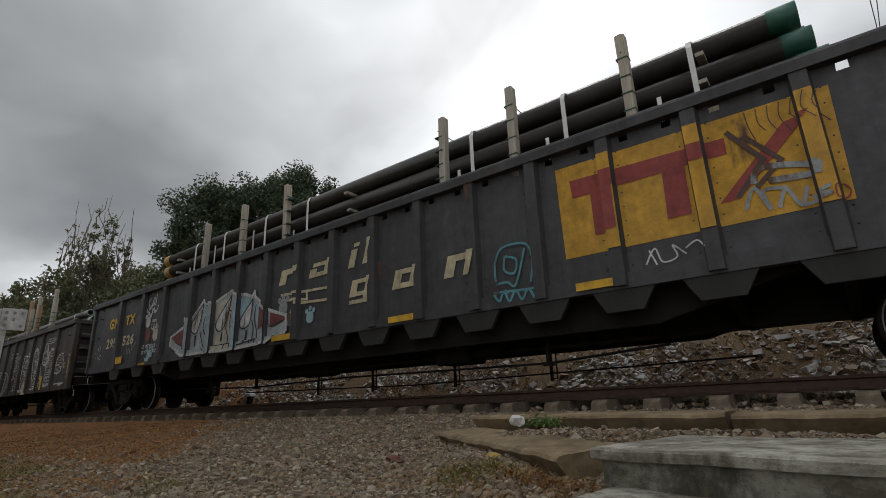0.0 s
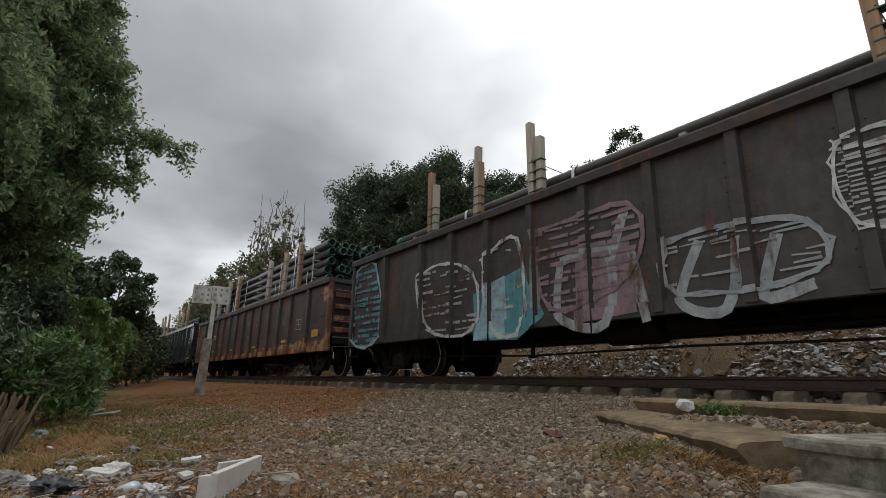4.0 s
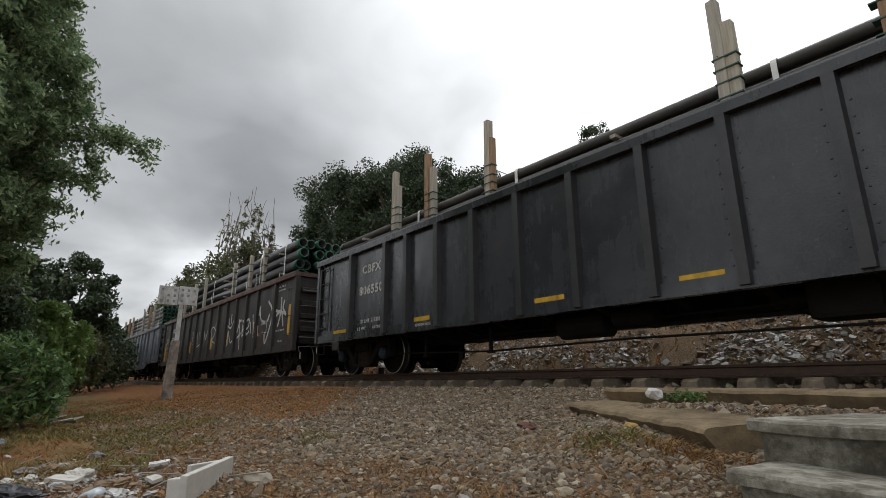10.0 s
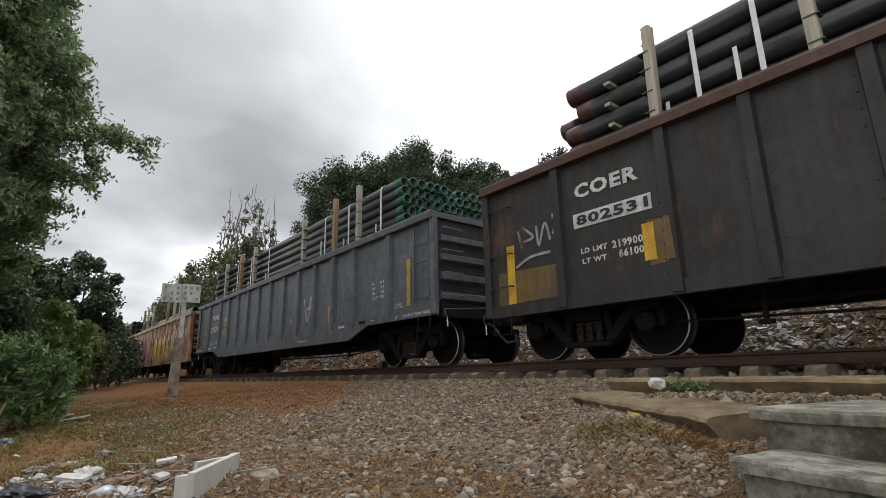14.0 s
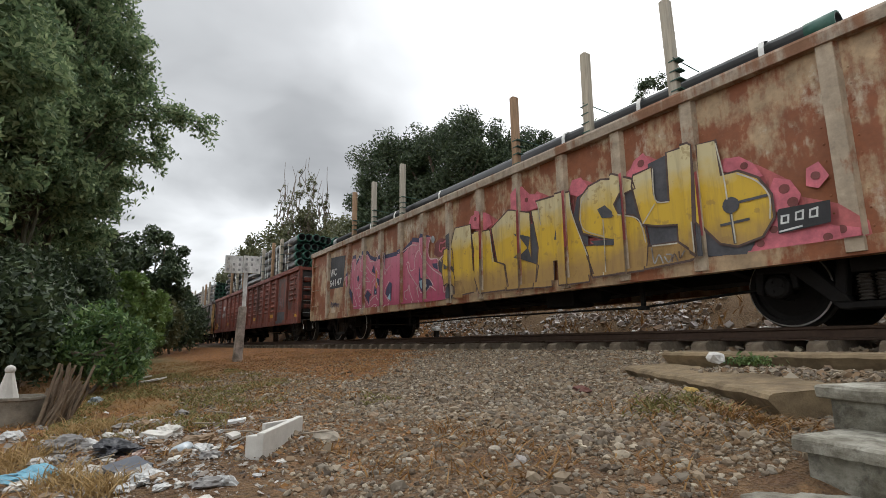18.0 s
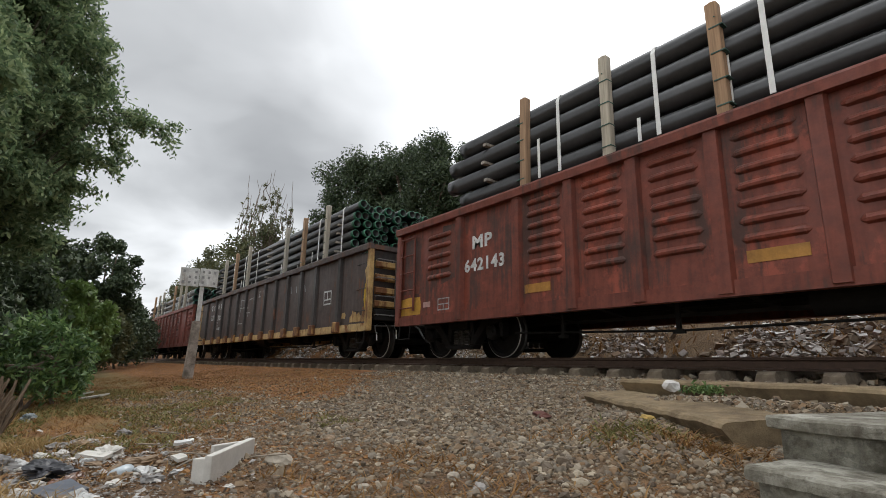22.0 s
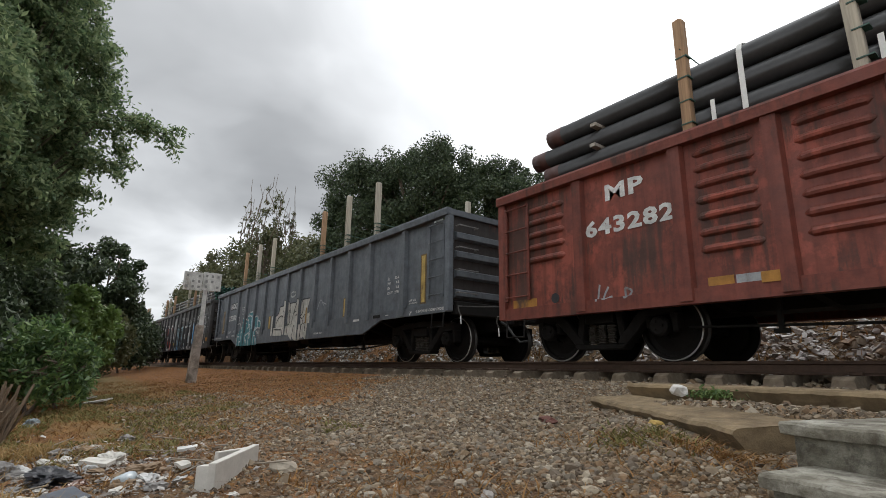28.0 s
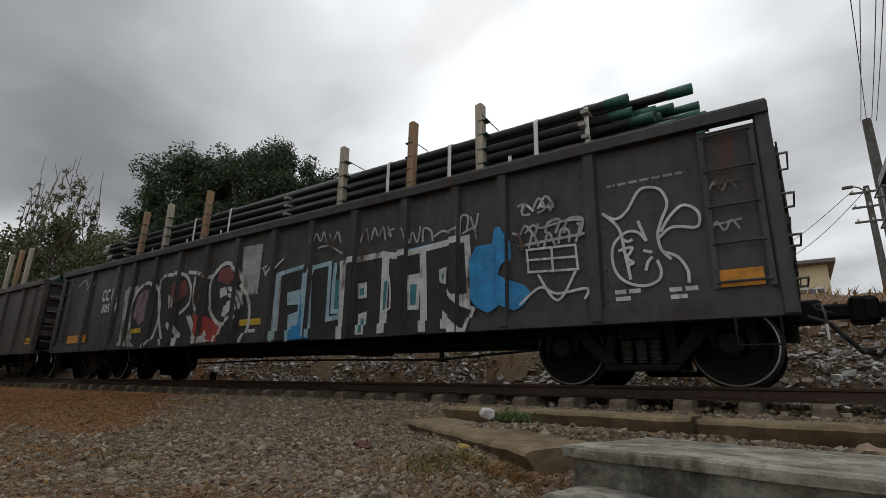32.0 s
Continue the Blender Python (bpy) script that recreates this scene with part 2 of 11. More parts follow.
def ground_material():
    """Gravel, red-brown earth, dry grass and a little green, each in its own uneven patches."""
    m, nt, b, co = material("ground_earth_and_gravel")
    sep = nt.nodes.new("ShaderNodeSeparateXYZ")
    nt.links.new(co, sep.inputs[0])
    wob = noise_tex(nt, co, 0.9, 6.0, 0.6)
    fine = noise_tex(nt, co, 22.0, 6.0, 0.7)
    peb = nt.nodes.new("ShaderNodeTexVoronoi")
    nt.links.new(co, peb.inputs["Vector"])
    peb.inputs["Scale"].default_value = 75.0
    grav = mixc(nt, ramp(nt, peb.outputs["Color"], (0.15, 0.0), (0.85, 1.0)), (0.053, 0.034, 0.016), (0.181, 0.118, 0.058))
    earth = mixc(nt, ramp(nt, fine, (0.32, 0.0), (0.68, 1.0)), (0.086, 0.031, 0.007), (0.369, 0.152, 0.032))
    brown = mixc(nt, ramp(nt, fine, (0.32, 0.0), (0.68, 1.0)), (0.060, 0.033, 0.014), (0.196, 0.112, 0.048))
    earth = mixc(nt, ramp(nt, maths(nt, "MULTIPLY", sep.outputs[0], -0.1), (0.26, 0.0), (0.42, 1.0)), brown, earth)
    crumb = noise_tex(nt, mapping(nt, co, (1, 1, 1), (2, 5, 1)), 3.4, 9.0, 0.72)
    earth = mixc(nt, ramp(nt, crumb, (0.40, 0.5), (0.53, 0.0)), earth, (0.070, 0.027, 0.010))
    earth = mixc(nt, ramp(nt, crumb, (0.55, 0.0), (0.68, 0.6)), earth, (0.36, 0.165, 0.065))
    grass = mixc(nt, ramp(nt, noise_tex(nt, co, 2.3, 5.0), (0.42, 0.0), (0.6, 1.0)), (0.23, 0.155, 0.060), (0.14, 0.135, 0.045))
    # gravel lies between the earth by the shrubs and the trodden earth in front
    side = maths(nt, "ADD", maths(nt, "MULTIPLY", sep.outputs[0], 0.45), maths(nt, "MULTIPLY", sep.outputs[1], 0.5))
    side = maths(nt, "ADD", side, 1.03)
    front = maths(nt, "SUBTRACT", maths(nt, "ADD", maths(nt, "MULTIPLY", sep.outputs[1], 0.9), maths(nt, "MULTIPLY", sep.outputs[0], -0.225)), 2.05)
    edge = maths(nt, "ADD", maths(nt, "MINIMUM", side, front), maths(nt, "MULTIPLY", maths(nt, "SUBTRACT", wob, 0.5), 2.2))
    soil = ramp(nt, maths(nt, "SUBTRACT", 0.5, edge), (0.30, 0.0), (0.72, 1.0))
    col = mixc(nt, soil, grav, earth)
    strip = ramp(nt, maths(nt, "MULTIPLY", sep.outputs[1], 0.25), (0.02, 0.3), (0.22, 1.0), (0.38, 1.0), (0.55, 0.0))
    patch = ramp(nt, maths(nt, "ADD", maths(nt, "MULTIPLY", sep.outputs[0], -0.08), noise_tex(nt, mapping(nt, co, (1, 1, 1), (9, 2, 0)), 1.1, 6.0)), (0.80, 0.0), (0.98, 1.0))
    col = mixc(nt, maths(nt, "MULTIPLY", maths(nt, "MULTIPLY", strip, patch), 0.85), col, grass)
    far = ramp(nt, maths(nt, "MULTIPLY", sep.outputs[1], 0.05), (0.46, 0.0), (0.6, 1.0))
    col = mixc(nt, far, col, mixc(nt, ramp(nt, fine, (0.3, 0.0), (0.7, 1.0)), (0.11, 0.064, 0.030), (0.25, 0.155, 0.080)))
    nt.links.new(col, b.inputs["Base Color"])
    b.inputs["Roughness"].default_value = 0.95
    bump(nt, b, maths(nt, "ADD", fine, peb.outputs["Distance"]), 0.9, 0.02)
    return m


GROUND = ground_material()
STONES = islands("ballast_stone", [(0.075, 0.053, 0.034), (0.189, 0.138, 0.088), (0.306, 0.24, 0.162), (0.214, 0.128, 0.063), (0.138, 0.107, 0.076), (0.214, 0.182, 0.140), (0.449, 0.38, 0.277)])
CLODS = islands("earth_clod", [(0.104, 0.046, 0.013), (0.239, 0.105, 0.029), (0.343, 0.17, 0.052), (0.156, 0.075, 0.024), (0.281, 0.20, 0.099)])
RUBBLE = islands("rubble_stone", [(0.09, 0.06, 0.035), (0.19, 0.14, 0.09), (0.16, 0.085, 0.042), (0.62, 0.62, 0.61), (0.12, 0.095, 0.07), (0.25, 0.20, 0.14), (0.72, 0.72, 0.71)])
PALE_RUBBLE = islands("pale_rubble", [(0.16, 0.13, 0.10), (0.34, 0.32, 0.29), (0.52, 0.51, 0.49), (0.24, 0.19, 0.14), (0.10, 0.085, 0.07), (0.44, 0.42, 0.39), (0.70, 0.70, 0.69)])
DRY_GRASS = islands("dry_grass", [(0.210, 0.095, 0.027), (0.300, 0.17, 0.056), (0.160, 0.078, 0.024)], trans=0.2)
STRAW = islands("dead_straw", [(0.30, 0.19, 0.075), (0.42, 0.29, 0.12), (0.22, 0.13, 0.05)], trans=0.2)
GREEN_GRASS = islands("green_grass", [(0.11, 0.105, 0.032), (0.21, 0.19, 0.060), (0.20, 0.14, 0.050)], trans=0.25)
GREEN_LEAF = islands("weed_leaves", [(0.05, 0.10, 0.025), (0.12, 0.19, 0.05), (0.20, 0.26, 0.08)], 0.6, 0.25)
LEAF_DARK = islands("dark_broad_leaves", [(0.024, 0.042, 0.020), (0.058, 0.088, 0.038), (0.11, 0.15, 0.068)], 0.6, 0.2)
LEAF_MID = islands("bamboo_leaves", [(0.080, 0.135, 0.068), (0.20, 0.285, 0.140), (0.43, 0.51, 0.27)], 0.75, 0.45)
LEAF_BRIGHT = islands("bright_shrub_leaves", [(0.035, 0.080, 0.026), (0.105, 0.195, 0.060), (0.24, 0.35, 0.115)], 0.5, 0.3)
LEAF_DRY = islands("dry_hill_leaves", [(0.085, 0.092, 0.042), (0.155, 0.155, 0.070), (0.075, 0.098, 0.042)], 0.6, 0.25)
LEAF_LIME = islands("yellow_green_leaves", [(0.11, 0.18, 0.045), (0.21, 0.31, 0.085), (0.09, 0.15, 0.042)], 0.5, 0.3)
BARK = plain("bark", (0.13, 0.10, 0.075), 0.9, var=0.35, scale=12, bumps=0.5)
BRUSH = plain("dry_brushwood", (0.115, 0.08, 0.05), 0.9, var=0.35, scale=12)
BAMBOO = plain("bamboo_stem", (0.07, 0.065, 0.035), 0.6, var=0.3, scale=6)
CONCRETE = concrete("grey_concrete", (0.255, 0.228, 0.180), (0.060, 0.048, 0.033))
# steps: lit tops and shaded uprights are in the base colours, besides real stains
TREAD = cast("lit_tread_concrete", (0.20, 0.185, 0.145), (0.40, 0.385, 0.325), (0.065, 0.052, 0.034))
RISER = cast("shaded_stained_riser", (0.105, 0.094, 0.066), (0.275, 0.262, 0.215), (0.030, 0.026, 0.018))
SLAB = concrete("sandy_slab_concrete", (0.235, 0.172, 0.098), (0.085, 0.055, 0.028))
SLEEPER = concrete("sleeper_concrete", (0.25, 0.20, 0.145), (0.09, 0.06, 0.038))
RAIL_RUST = plain("rusted_rail_side", (0.068, 0.040, 0.027), 0.85, 0.2, 0.35, 14, 0.3)
RAIL_TOP = plain("worn_rail_head", (0.22, 0.19, 0.17), 0.4, 0.7, 0.2, 20)
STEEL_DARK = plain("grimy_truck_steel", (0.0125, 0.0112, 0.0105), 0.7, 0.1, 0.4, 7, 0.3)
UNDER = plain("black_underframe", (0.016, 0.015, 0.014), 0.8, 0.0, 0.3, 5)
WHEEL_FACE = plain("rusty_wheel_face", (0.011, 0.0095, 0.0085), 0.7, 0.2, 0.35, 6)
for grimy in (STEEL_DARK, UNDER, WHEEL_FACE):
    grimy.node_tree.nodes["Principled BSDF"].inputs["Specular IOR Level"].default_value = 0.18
WHEEL_TREAD = plain("polished_wheel_rim", (0.46, 0.45, 0.43), 0.45, 0.45, 0.2, 8)
RUNG_GREY = plain("worn_grey_rung", (0.16, 0.155, 0.15), 0.55, 0.2, 0.3, 12)
WHEEL_WORN = plain("dull_worn_tread", (0.035, 0.033, 0.031), 0.5, 0.4, 0.2, 8)
BLUE_CAP = plain("blue_bearing_cap", (0.022, 0.036, 0.055), 0.55, 0.2)
RUBBER = plain("black_rubber_hose", (0.03, 0.03, 0.03), 0.6)
PIPE_BLACK = plain("black_lacquered_pipe", (0.048, 0.049, 0.050), 0.30, 0.15, 0.3, 2.5, 0.05, 0.3)
PIPE_BROWN = plain("brown_black_pipe", (0.062, 0.055, 0.048), 0.36, 0.2, 0.35, 2.5, 0.05, 0.4)
PIPE_GREYISH = plain("grey_brown_pipe", (0.105, 0.098, 0.088), 0.42, 0.2, 0.35, 2.5, 0.05, 0.75)
PIPE_GREEN = plain("green_thread_protector", (0.022, 0.120, 0.066), 0.5, 0.0, 0.25, 6, 0.05, 0.5)
PIPE_DKGREEN = plain("dark_green_pipe_end", (0.02, 0.11, 0.075), 0.45, 0.0, 0.25, 6, 0.05, 0.5)
PIPE_RED = plain("dark_red_pipe_end", (0.085, 0.036, 0.03), 0.5, 0.0, 0.25, 6, 0.05, 0.5)
PIPE_YELLOW = plain("ochre_pipe_end", (0.45, 0.28, 0.07), 0.55, 0.0, 0.25, 6, 0.05, 0.3)
PIPE_GREY = plain("grey_pipe_end", (0.36, 0.38, 0.36), 0.55, 0.0, 0.25, 6, 0.05, 0.5)
STRAP = plain("white_strap", (0.70, 0.70, 0.67), 0.6, var=0.1)
STAKE_PALE = wood("pale_stake_wood", (0.46, 0.40, 0.30), 0.5)
STAKE_BROWN = wood("brown_stake_wood", (0.36, 0.22, 0.12), 0.15)
SPACER_WOOD = wood("pale_spacer_wood", (0.40, 0.34, 0.27), 0.5)
GREEN_WIRE = plain("green_binding_wire", (0.035, 0.085, 0.065), 0.6)
DUNNAGE = wood("dunnage_wood", (0.30, 0.24, 0.17), 0.6)
WHITE = paint("worn_white_lettering", (0.66, 0.66, 0.64), (0.18, 0.15, 0.13), 0.22, grime=0.3)
CREAM = paint("worn_cream_lettering", (0.60, 0.52, 0.34), (0.2, 0.15, 0.1), 0.2, grime=0.3)
UNDER_PATCH = paint("black_brown_patch", (0.032, 0.026, 0.024), (0.08, 0.04, 0.03), 0.2)
YELLOW = paint("safety_yellow", (0.72, 0.42, 0.03), (0.25, 0.12, 0.03), 0.2, grime=0.3)
FOAM = plain("white_polystyrene", (0.50, 0.48, 0.44), 0.9, var=0.12, scale=20, bumps=0.3)
BAG_WHITE = plain("white_plastic_bag", (0.42, 0.42, 0.41), 0.45, var=0.35, scale=14)
BAG_BLUE = plain("blue_plastic_bag", (0.12, 0.30, 0.39), 0.45, var=0.35, scale=12)
BAG_DULL = plain("dull_blue_sheet", (0.17, 0.21, 0.23), 0.5, var=0.35, scale=12)
BAG_BLACK = plain("black_plastic_bag", (0.03, 0.03, 0.035), 0.35, var=0.3, scale=12)
SCRAP_BROWN = plain("brown_wrapping", (0.20, 0.135, 0.08), 0.7, var=0.35, scale=14)
SCRAP_GREY = plain("grey_scrap", (0.20, 0.19, 0.18), 0.7, var=0.35, scale=14)
TILE_GREY = plain("dark_slate_tile", (0.09, 0.10, 0.12), 0.5, var=0.15)
BROWN_GLASS = plain("brown_bottle", (0.11, 0.05, 0.03), 0.15, var=0.2)
SIGN_WHITE = paint("sign_white_paint", (0.78, 0.78, 0.75), (0.3, 0.25, 0.2), 0.16, grime=0.25)
SIGN_INK = plain("faded_sign_ink", (0.30, 0.30, 0.30), 0.8)
WALL_CREAM = plain("cream_house_wall", (0.62, 0.52, 0.33), 0.9, var=0.12, scale=1.5)
ROOF_RED = plain("red_painted_wall", (0.30, 0.06, 0.045), 0.85, var=0.15, scale=2)
SLATE = plain("grey_roof_edge", (0.16, 0.15, 0.15), 0.85)
PANE = plain("dark_window_pane", (0.06, 0.065, 0.07), 0.12, var=0.1)
POLE = concrete("weathered_pole", (0.12, 0.115, 0.11))
WIRE = plain("black_wire", (0.03, 0.03, 0.03), 0.6)


# ---- mesh helpers ----
def box(bm, c, s, rot=None):
    m = Matrix.Translation(c) @ (rot.to_4x4() if rot else Matrix()) @ Matrix.Diagonal((*s, 1))
    return bmesh.ops.create_cube(bm, size=1, matrix=m)["verts"]


def bevel(bm, width, segments=1):
    bmesh.ops.bevel(bm, geom=bm.edges[:], offset=width, segments=segments, affect="EDGES", profile=0.6)


def tube(bm, p, q, r, seg=8, r2=None):
    p, q = Vector(p), Vector(q)
    d = q - p
    m = Matrix.Translation((p + q) / 2) @ d.to_track_quat("Z", "Y").to_matrix().to_4x4()
    bmesh.ops.create_cone(bm, cap_ends=True, segments=seg, radius1=r, radius2=r if r2 is None else r2, depth=d.length, matrix=m)


def wire(bm, pts, r, seg=6):
    """One round bar swept along a bent line."""
    pts, rings, faces = [Vector(p) for p in pts], [], []
    side = None
    for i, p in enumerate(pts):
        t = ((pts[i] - pts[i - 1]).normalized() if i else Vector()) + ((pts[i + 1] - pts[i]).normalized() if i < len(pts) - 1 else Vector())
        t = t.normalized() if t.length > 1e-6 else Vector((0, 0, 1))
        side = side - t * side.dot(t) if side else t.orthogonal()
        side = side.normalized() if side.length > 1e-6 else t.orthogonal().normalized()
        up = t.cross(side)
        rings.append([bm.verts.new(p + (side * math.cos(6.2832 * k / seg) + up * math.sin(6.2832 * k / seg)) * r) for k in range(seg)])
    for a, b in zip(rings, rings[1:]):
        for k in range(seg):
            faces.append(bm.faces.new((a[k], a[(k + 1) % seg], b[(k + 1) % seg], b[k])))
    faces += [bm.faces.new(rings[0]), bm.faces.new(rings[-1])]
    bmesh.ops.recalc_face_normals(bm, faces=faces)


def prism(bm, pts, axis, a, b):
    """A polygon drawn in the two other axes and drawn out along axis from a to b."""
    def at(u, v, w):
        return {"x": (w, u, v), "y": (u, w, v), "z": (u, v, w)}[axis]
    lo = [bm.verts.new(at(u, v, a)) for u, v in pts]
    hi = [bm.verts.new(at(u, v, b)) for u, v in pts]
    n = len(pts)
    faces = [bm.faces.new(lo), bm.faces.new(hi)]
    for i in range(n):
        faces.append(bm.faces.new((lo[i], lo[(i + 1) % n], hi[(i + 1) % n], hi[i])))
    bmesh.ops.recalc_face_normals(bm, faces=faces)


def lathe(bm, profile, seg=24):
    """A profile of (radius, y) turned about the y axis."""
    rings = [[bm.verts.new((r * math.cos(2 * math.pi * i / seg), y, r * math.sin(2 * math.pi * i / seg))) for i in range(seg)] for r, y in profile]
    faces = []
    for r1, r2 in zip(rings, rings[1:]):
        for i in range(seg):
            faces.append(bm.faces.new((r1[i], r1[(i + 1) % seg], r2[(i + 1) % seg], r2[i])))
    faces += [bm.faces.new(rings[0]), bm.faces.new(rings[-1])]
    bmesh.ops.recalc_face_normals(bm, faces=faces)


def finish(name, bm, mat, smooth=False):
    me = bpy.data.meshes.new(name)
    bm.to_mesh(me)
    bm.free()
    for m in mat if isinstance(mat, (list, tuple)) else [mat]:
        me.materials.append(m)
    if smooth:
        me.polygons.foreach_set("use_smooth", [True] * len(me.polygons))
    return me


def piece(name, me, parent=None, loc=(0, 0, 0), rot=(0, 0, 0), label=""):
    ob = new(name, me)
    ob.parent = parent
    ob.location, ob.rotation_euler = loc, [radians(a) for a in rot]
    return tagged(ob, label)


def part(name, bm, mat, parent, label="", smooth=False):
    return piece(name, finish(name, bm, mat, smooth), parent, label=label)


def thing(name, label, category, group="", loc=(0, 0, 0), kind=""):
    ob = new(name)
    ob.empty_display_size = 0.2
    ob.location = loc
    return tagged(ob, label, category, group, kind)


def solid(name, bm, mat, label, category, group="", loc=(0, 0, 0), rot=(0, 0, 0), kind="", smooth=False):
    ob = piece(name, finish(name, bm, mat, smooth), None, loc, rot)
    return tagged(ob, label, category, group, kind)


def raw(name, verts, faces, mat, smooth=False):
    """A mesh from arrays: verts (n, 3); faces (m, k) of one size."""
    me = bpy.data.meshes.new(name)
    n, (m, k) = len(verts), faces.shape
    me.vertices.add(n)
    me.vertices.foreach_set("co", np.asarray(verts, np.float32).ravel())
    me.loops.add(m * k)
    me.loops.foreach_set("vertex_index", faces.astype(np.int32).ravel())
    me.polygons.add(m)
    me.polygons.foreach_set("loop_start", np.arange(0, m * k, k, dtype=np.int32))
    me.update(calc_edges=True)
    me.validate()
    me.materials.append(mat)
    me.polygons.foreach_set("use_smooth", [smooth] * m)
    return me


def lettering(text, size, bold=0.0, shear=0.0, space=1.0):
    """The built-in font as a flat mesh that stands upright and faces the near side."""
    cu = bpy.data.curves.new("lettering", "FONT")
    cu.body, cu.size, cu.offset, cu.shear, cu.resolution_u, cu.space_character = text, size, bold, shear, 2, space
    ob = new("lettering", cu)
    me = bpy.data.meshes.new_from_object(ob.evaluated_get(bpy.context.evaluated_depsgraph_get()))
    bpy.data.objects.remove(ob)
    bpy.data.curves.remove(cu)
    me.transform(Matrix.Rotation(math.pi / 2, 4, "X"))
    return me


# the words that can be read on the cars and their bold outlines, made once
WORDS = {}


def word(text):
    if text not in WORDS:
        WORDS[text] = lettering(text, 0.4, 0.015, 0.0, 1.12)
    return WORDS[text]

# ---- ground ----
KNOT_Y = [-1500, -60, -4, 0, 0.8, 3.0, 4.6, 5.45, 5.75, 8.35, 8.7, 9.3, 10.3, 11.6, 14, 22, 60, 1500]
KNOT_Z = [-1.4, -1.2, -0.72, -0.55, -0.50, -0.33, -0.175, -0.095, -0.12, -0.12, -0.09, -0.08, 0.75, 1.6, 2.3, 3.0, 4.0, 4.5]
TRACK_Y, RAIL_Z = 7.05, 0.17


def lumps(x, y):
    k = min(1.0, max(0.0, (5.6 - y) / 0.8)) if y < 7 else min(1.0, max(0.0, (y - 8.6) / 0.8))
    far = 1.0 if y < 8.7 else 3.5
    return k * far * (0.035 * noise.noise((x * 0.9, y * 0.9, 0.3)) + 0.018 * noise.noise((x * 3.1, y * 3.1, 5.0)) + 0.008 * noise.noise((x * 11, y * 11, 2.0)))


def ground_z(x, y):
    heap = 0.07 * math.exp(-(((x + 1.75) / 0.75) ** 2 + ((y - 2.68 + (x + 1.75) * 0.7) / 0.28) ** 2)) if -4 < x < 0.5 and 1.5 < y < 4.5 else 0.0
    if -2.6 < x < 4.0 and 3.0 < y < 4.0:
        heap += 0.09 * math.exp(-((y - 3.62) / 0.24) ** 2) * min(1.0, (x + 2.6) / 0.6)
    if -2.0 < x < 1.5 and 0.8 < y < 2.8:
        heap -= 0.15 * math.exp(-((x + 0.45) / 0.55) ** 2 - ((y - 1.80) / 0.40) ** 2)
    return float(np.interp(y, KNOT_Y, KNOT_Z)) + lumps(x, y) + heap


def spread(lo, hi, step, out, grow=1.22):
    mid = list(np.arange(lo, hi, step))
    d, left, right = step, [], []
    a, b = mid[0], mid[-1]
    while a > -out or b < out:
        d *= grow
        a -= d
        b += d
        left.append(a)
        right.append(b)
    return np.array(left[::-1] + mid + right)


def build_ground():
    xs, ys = spread(-9.0, 2.0, 0.075, 1500), spread(-1.5, 12.5, 0.075, 1500)
    verts = np.array([(x, y, ground_z(x, y)) for y in ys for x in xs])
    nx, ny = len(xs), len(ys)
    i = np.arange(nx - 1)[None, :] + nx * np.arange(ny - 1)[:, None]
    faces = np.stack([i, i + 1, i + 1 + nx, i + nx], -1).reshape(-1, 4)
    ob = new("ground", raw("ground", verts, faces, GROUND, True))
    tagged(ob, "uneven ground of grey gravel, red-brown earth and dry grass", "ground", kind="structure")


build_ground()


# ---- railway track ----
def build_track():
    track = thing("railway_track", "single railway track of rusty rails on concrete sleepers", "railway track", kind="structure")
    bm = bmesh.new()
    prof = [(-1.22, -0.24), (-1.22, -0.015), (-1.16, 0.02), (-0.55, 0.03), (0.55, 0.03), (1.16, 0.02), (1.22, -0.015), (1.22, -0.24)]
    prism(bm, prof, "x", -0.13, 0.13)
    for v in bm.verts:
        if v.co.z > -0.05:
            v.co.x *= 0.66
    me = finish("sleeper", bm, SLEEPER)
    clip = bmesh.new()
    for s in (-1, 1):
        for d in (-0.1, 0.1):
            box(clip, (0, s * 0.717 + d, 0.045), (0.12, 0.07, 0.035))
    bevel(clip, 0.01)
    clip_me = finish("rail_clip", clip, RAIL_RUST)
    for k in range(-150, 32):
        x = -4.02 + 0.6 * k
        rnd = random.Random(k)
        ob = piece("sleeper", me, track, (x + rnd.uniform(-0.015, 0.015), TRACK_Y + rnd.uniform(-0.02, 0.02), rnd.uniform(-0.008, 0.006)), (0, 0, rnd.uniform(-0.8, 0.8)))
        if -12 < x < 3:
            piece("rail_clip", clip_me, ob)
    rail = [(-0.07, 0.0), (-0.07, 0.012), (-0.012, 0.028), (-0.009, 0.10), (-0.035, 0.112), (-0.036, 0.136), (-0.028, 0.142), (0.028, 0.142), (0.036, 0.136), (0.035, 0.112), (0.009, 0.10), (0.012, 0.028), (0.07, 0.012), (0.07, 0.0)]
    for s in (-1, 1):
        bm = bmesh.new()
        prism(bm, [(TRACK_Y + s * 0.753 + y, RAIL_Z - 0.142 + z) for y, z in rail], "x", -140, 120)
        bm.faces.ensure_lookup_table()
        me = finish("rail", bm, [RAIL_RUST, RAIL_TOP])
        for p in me.polygons:
            if p.normal.z > 0.9 and p.center.z > RAIL_Z - 0.01:
                p.material_index = 1
        piece("rail", me, track, label="rusty steel rail with a worn head")


build_track()


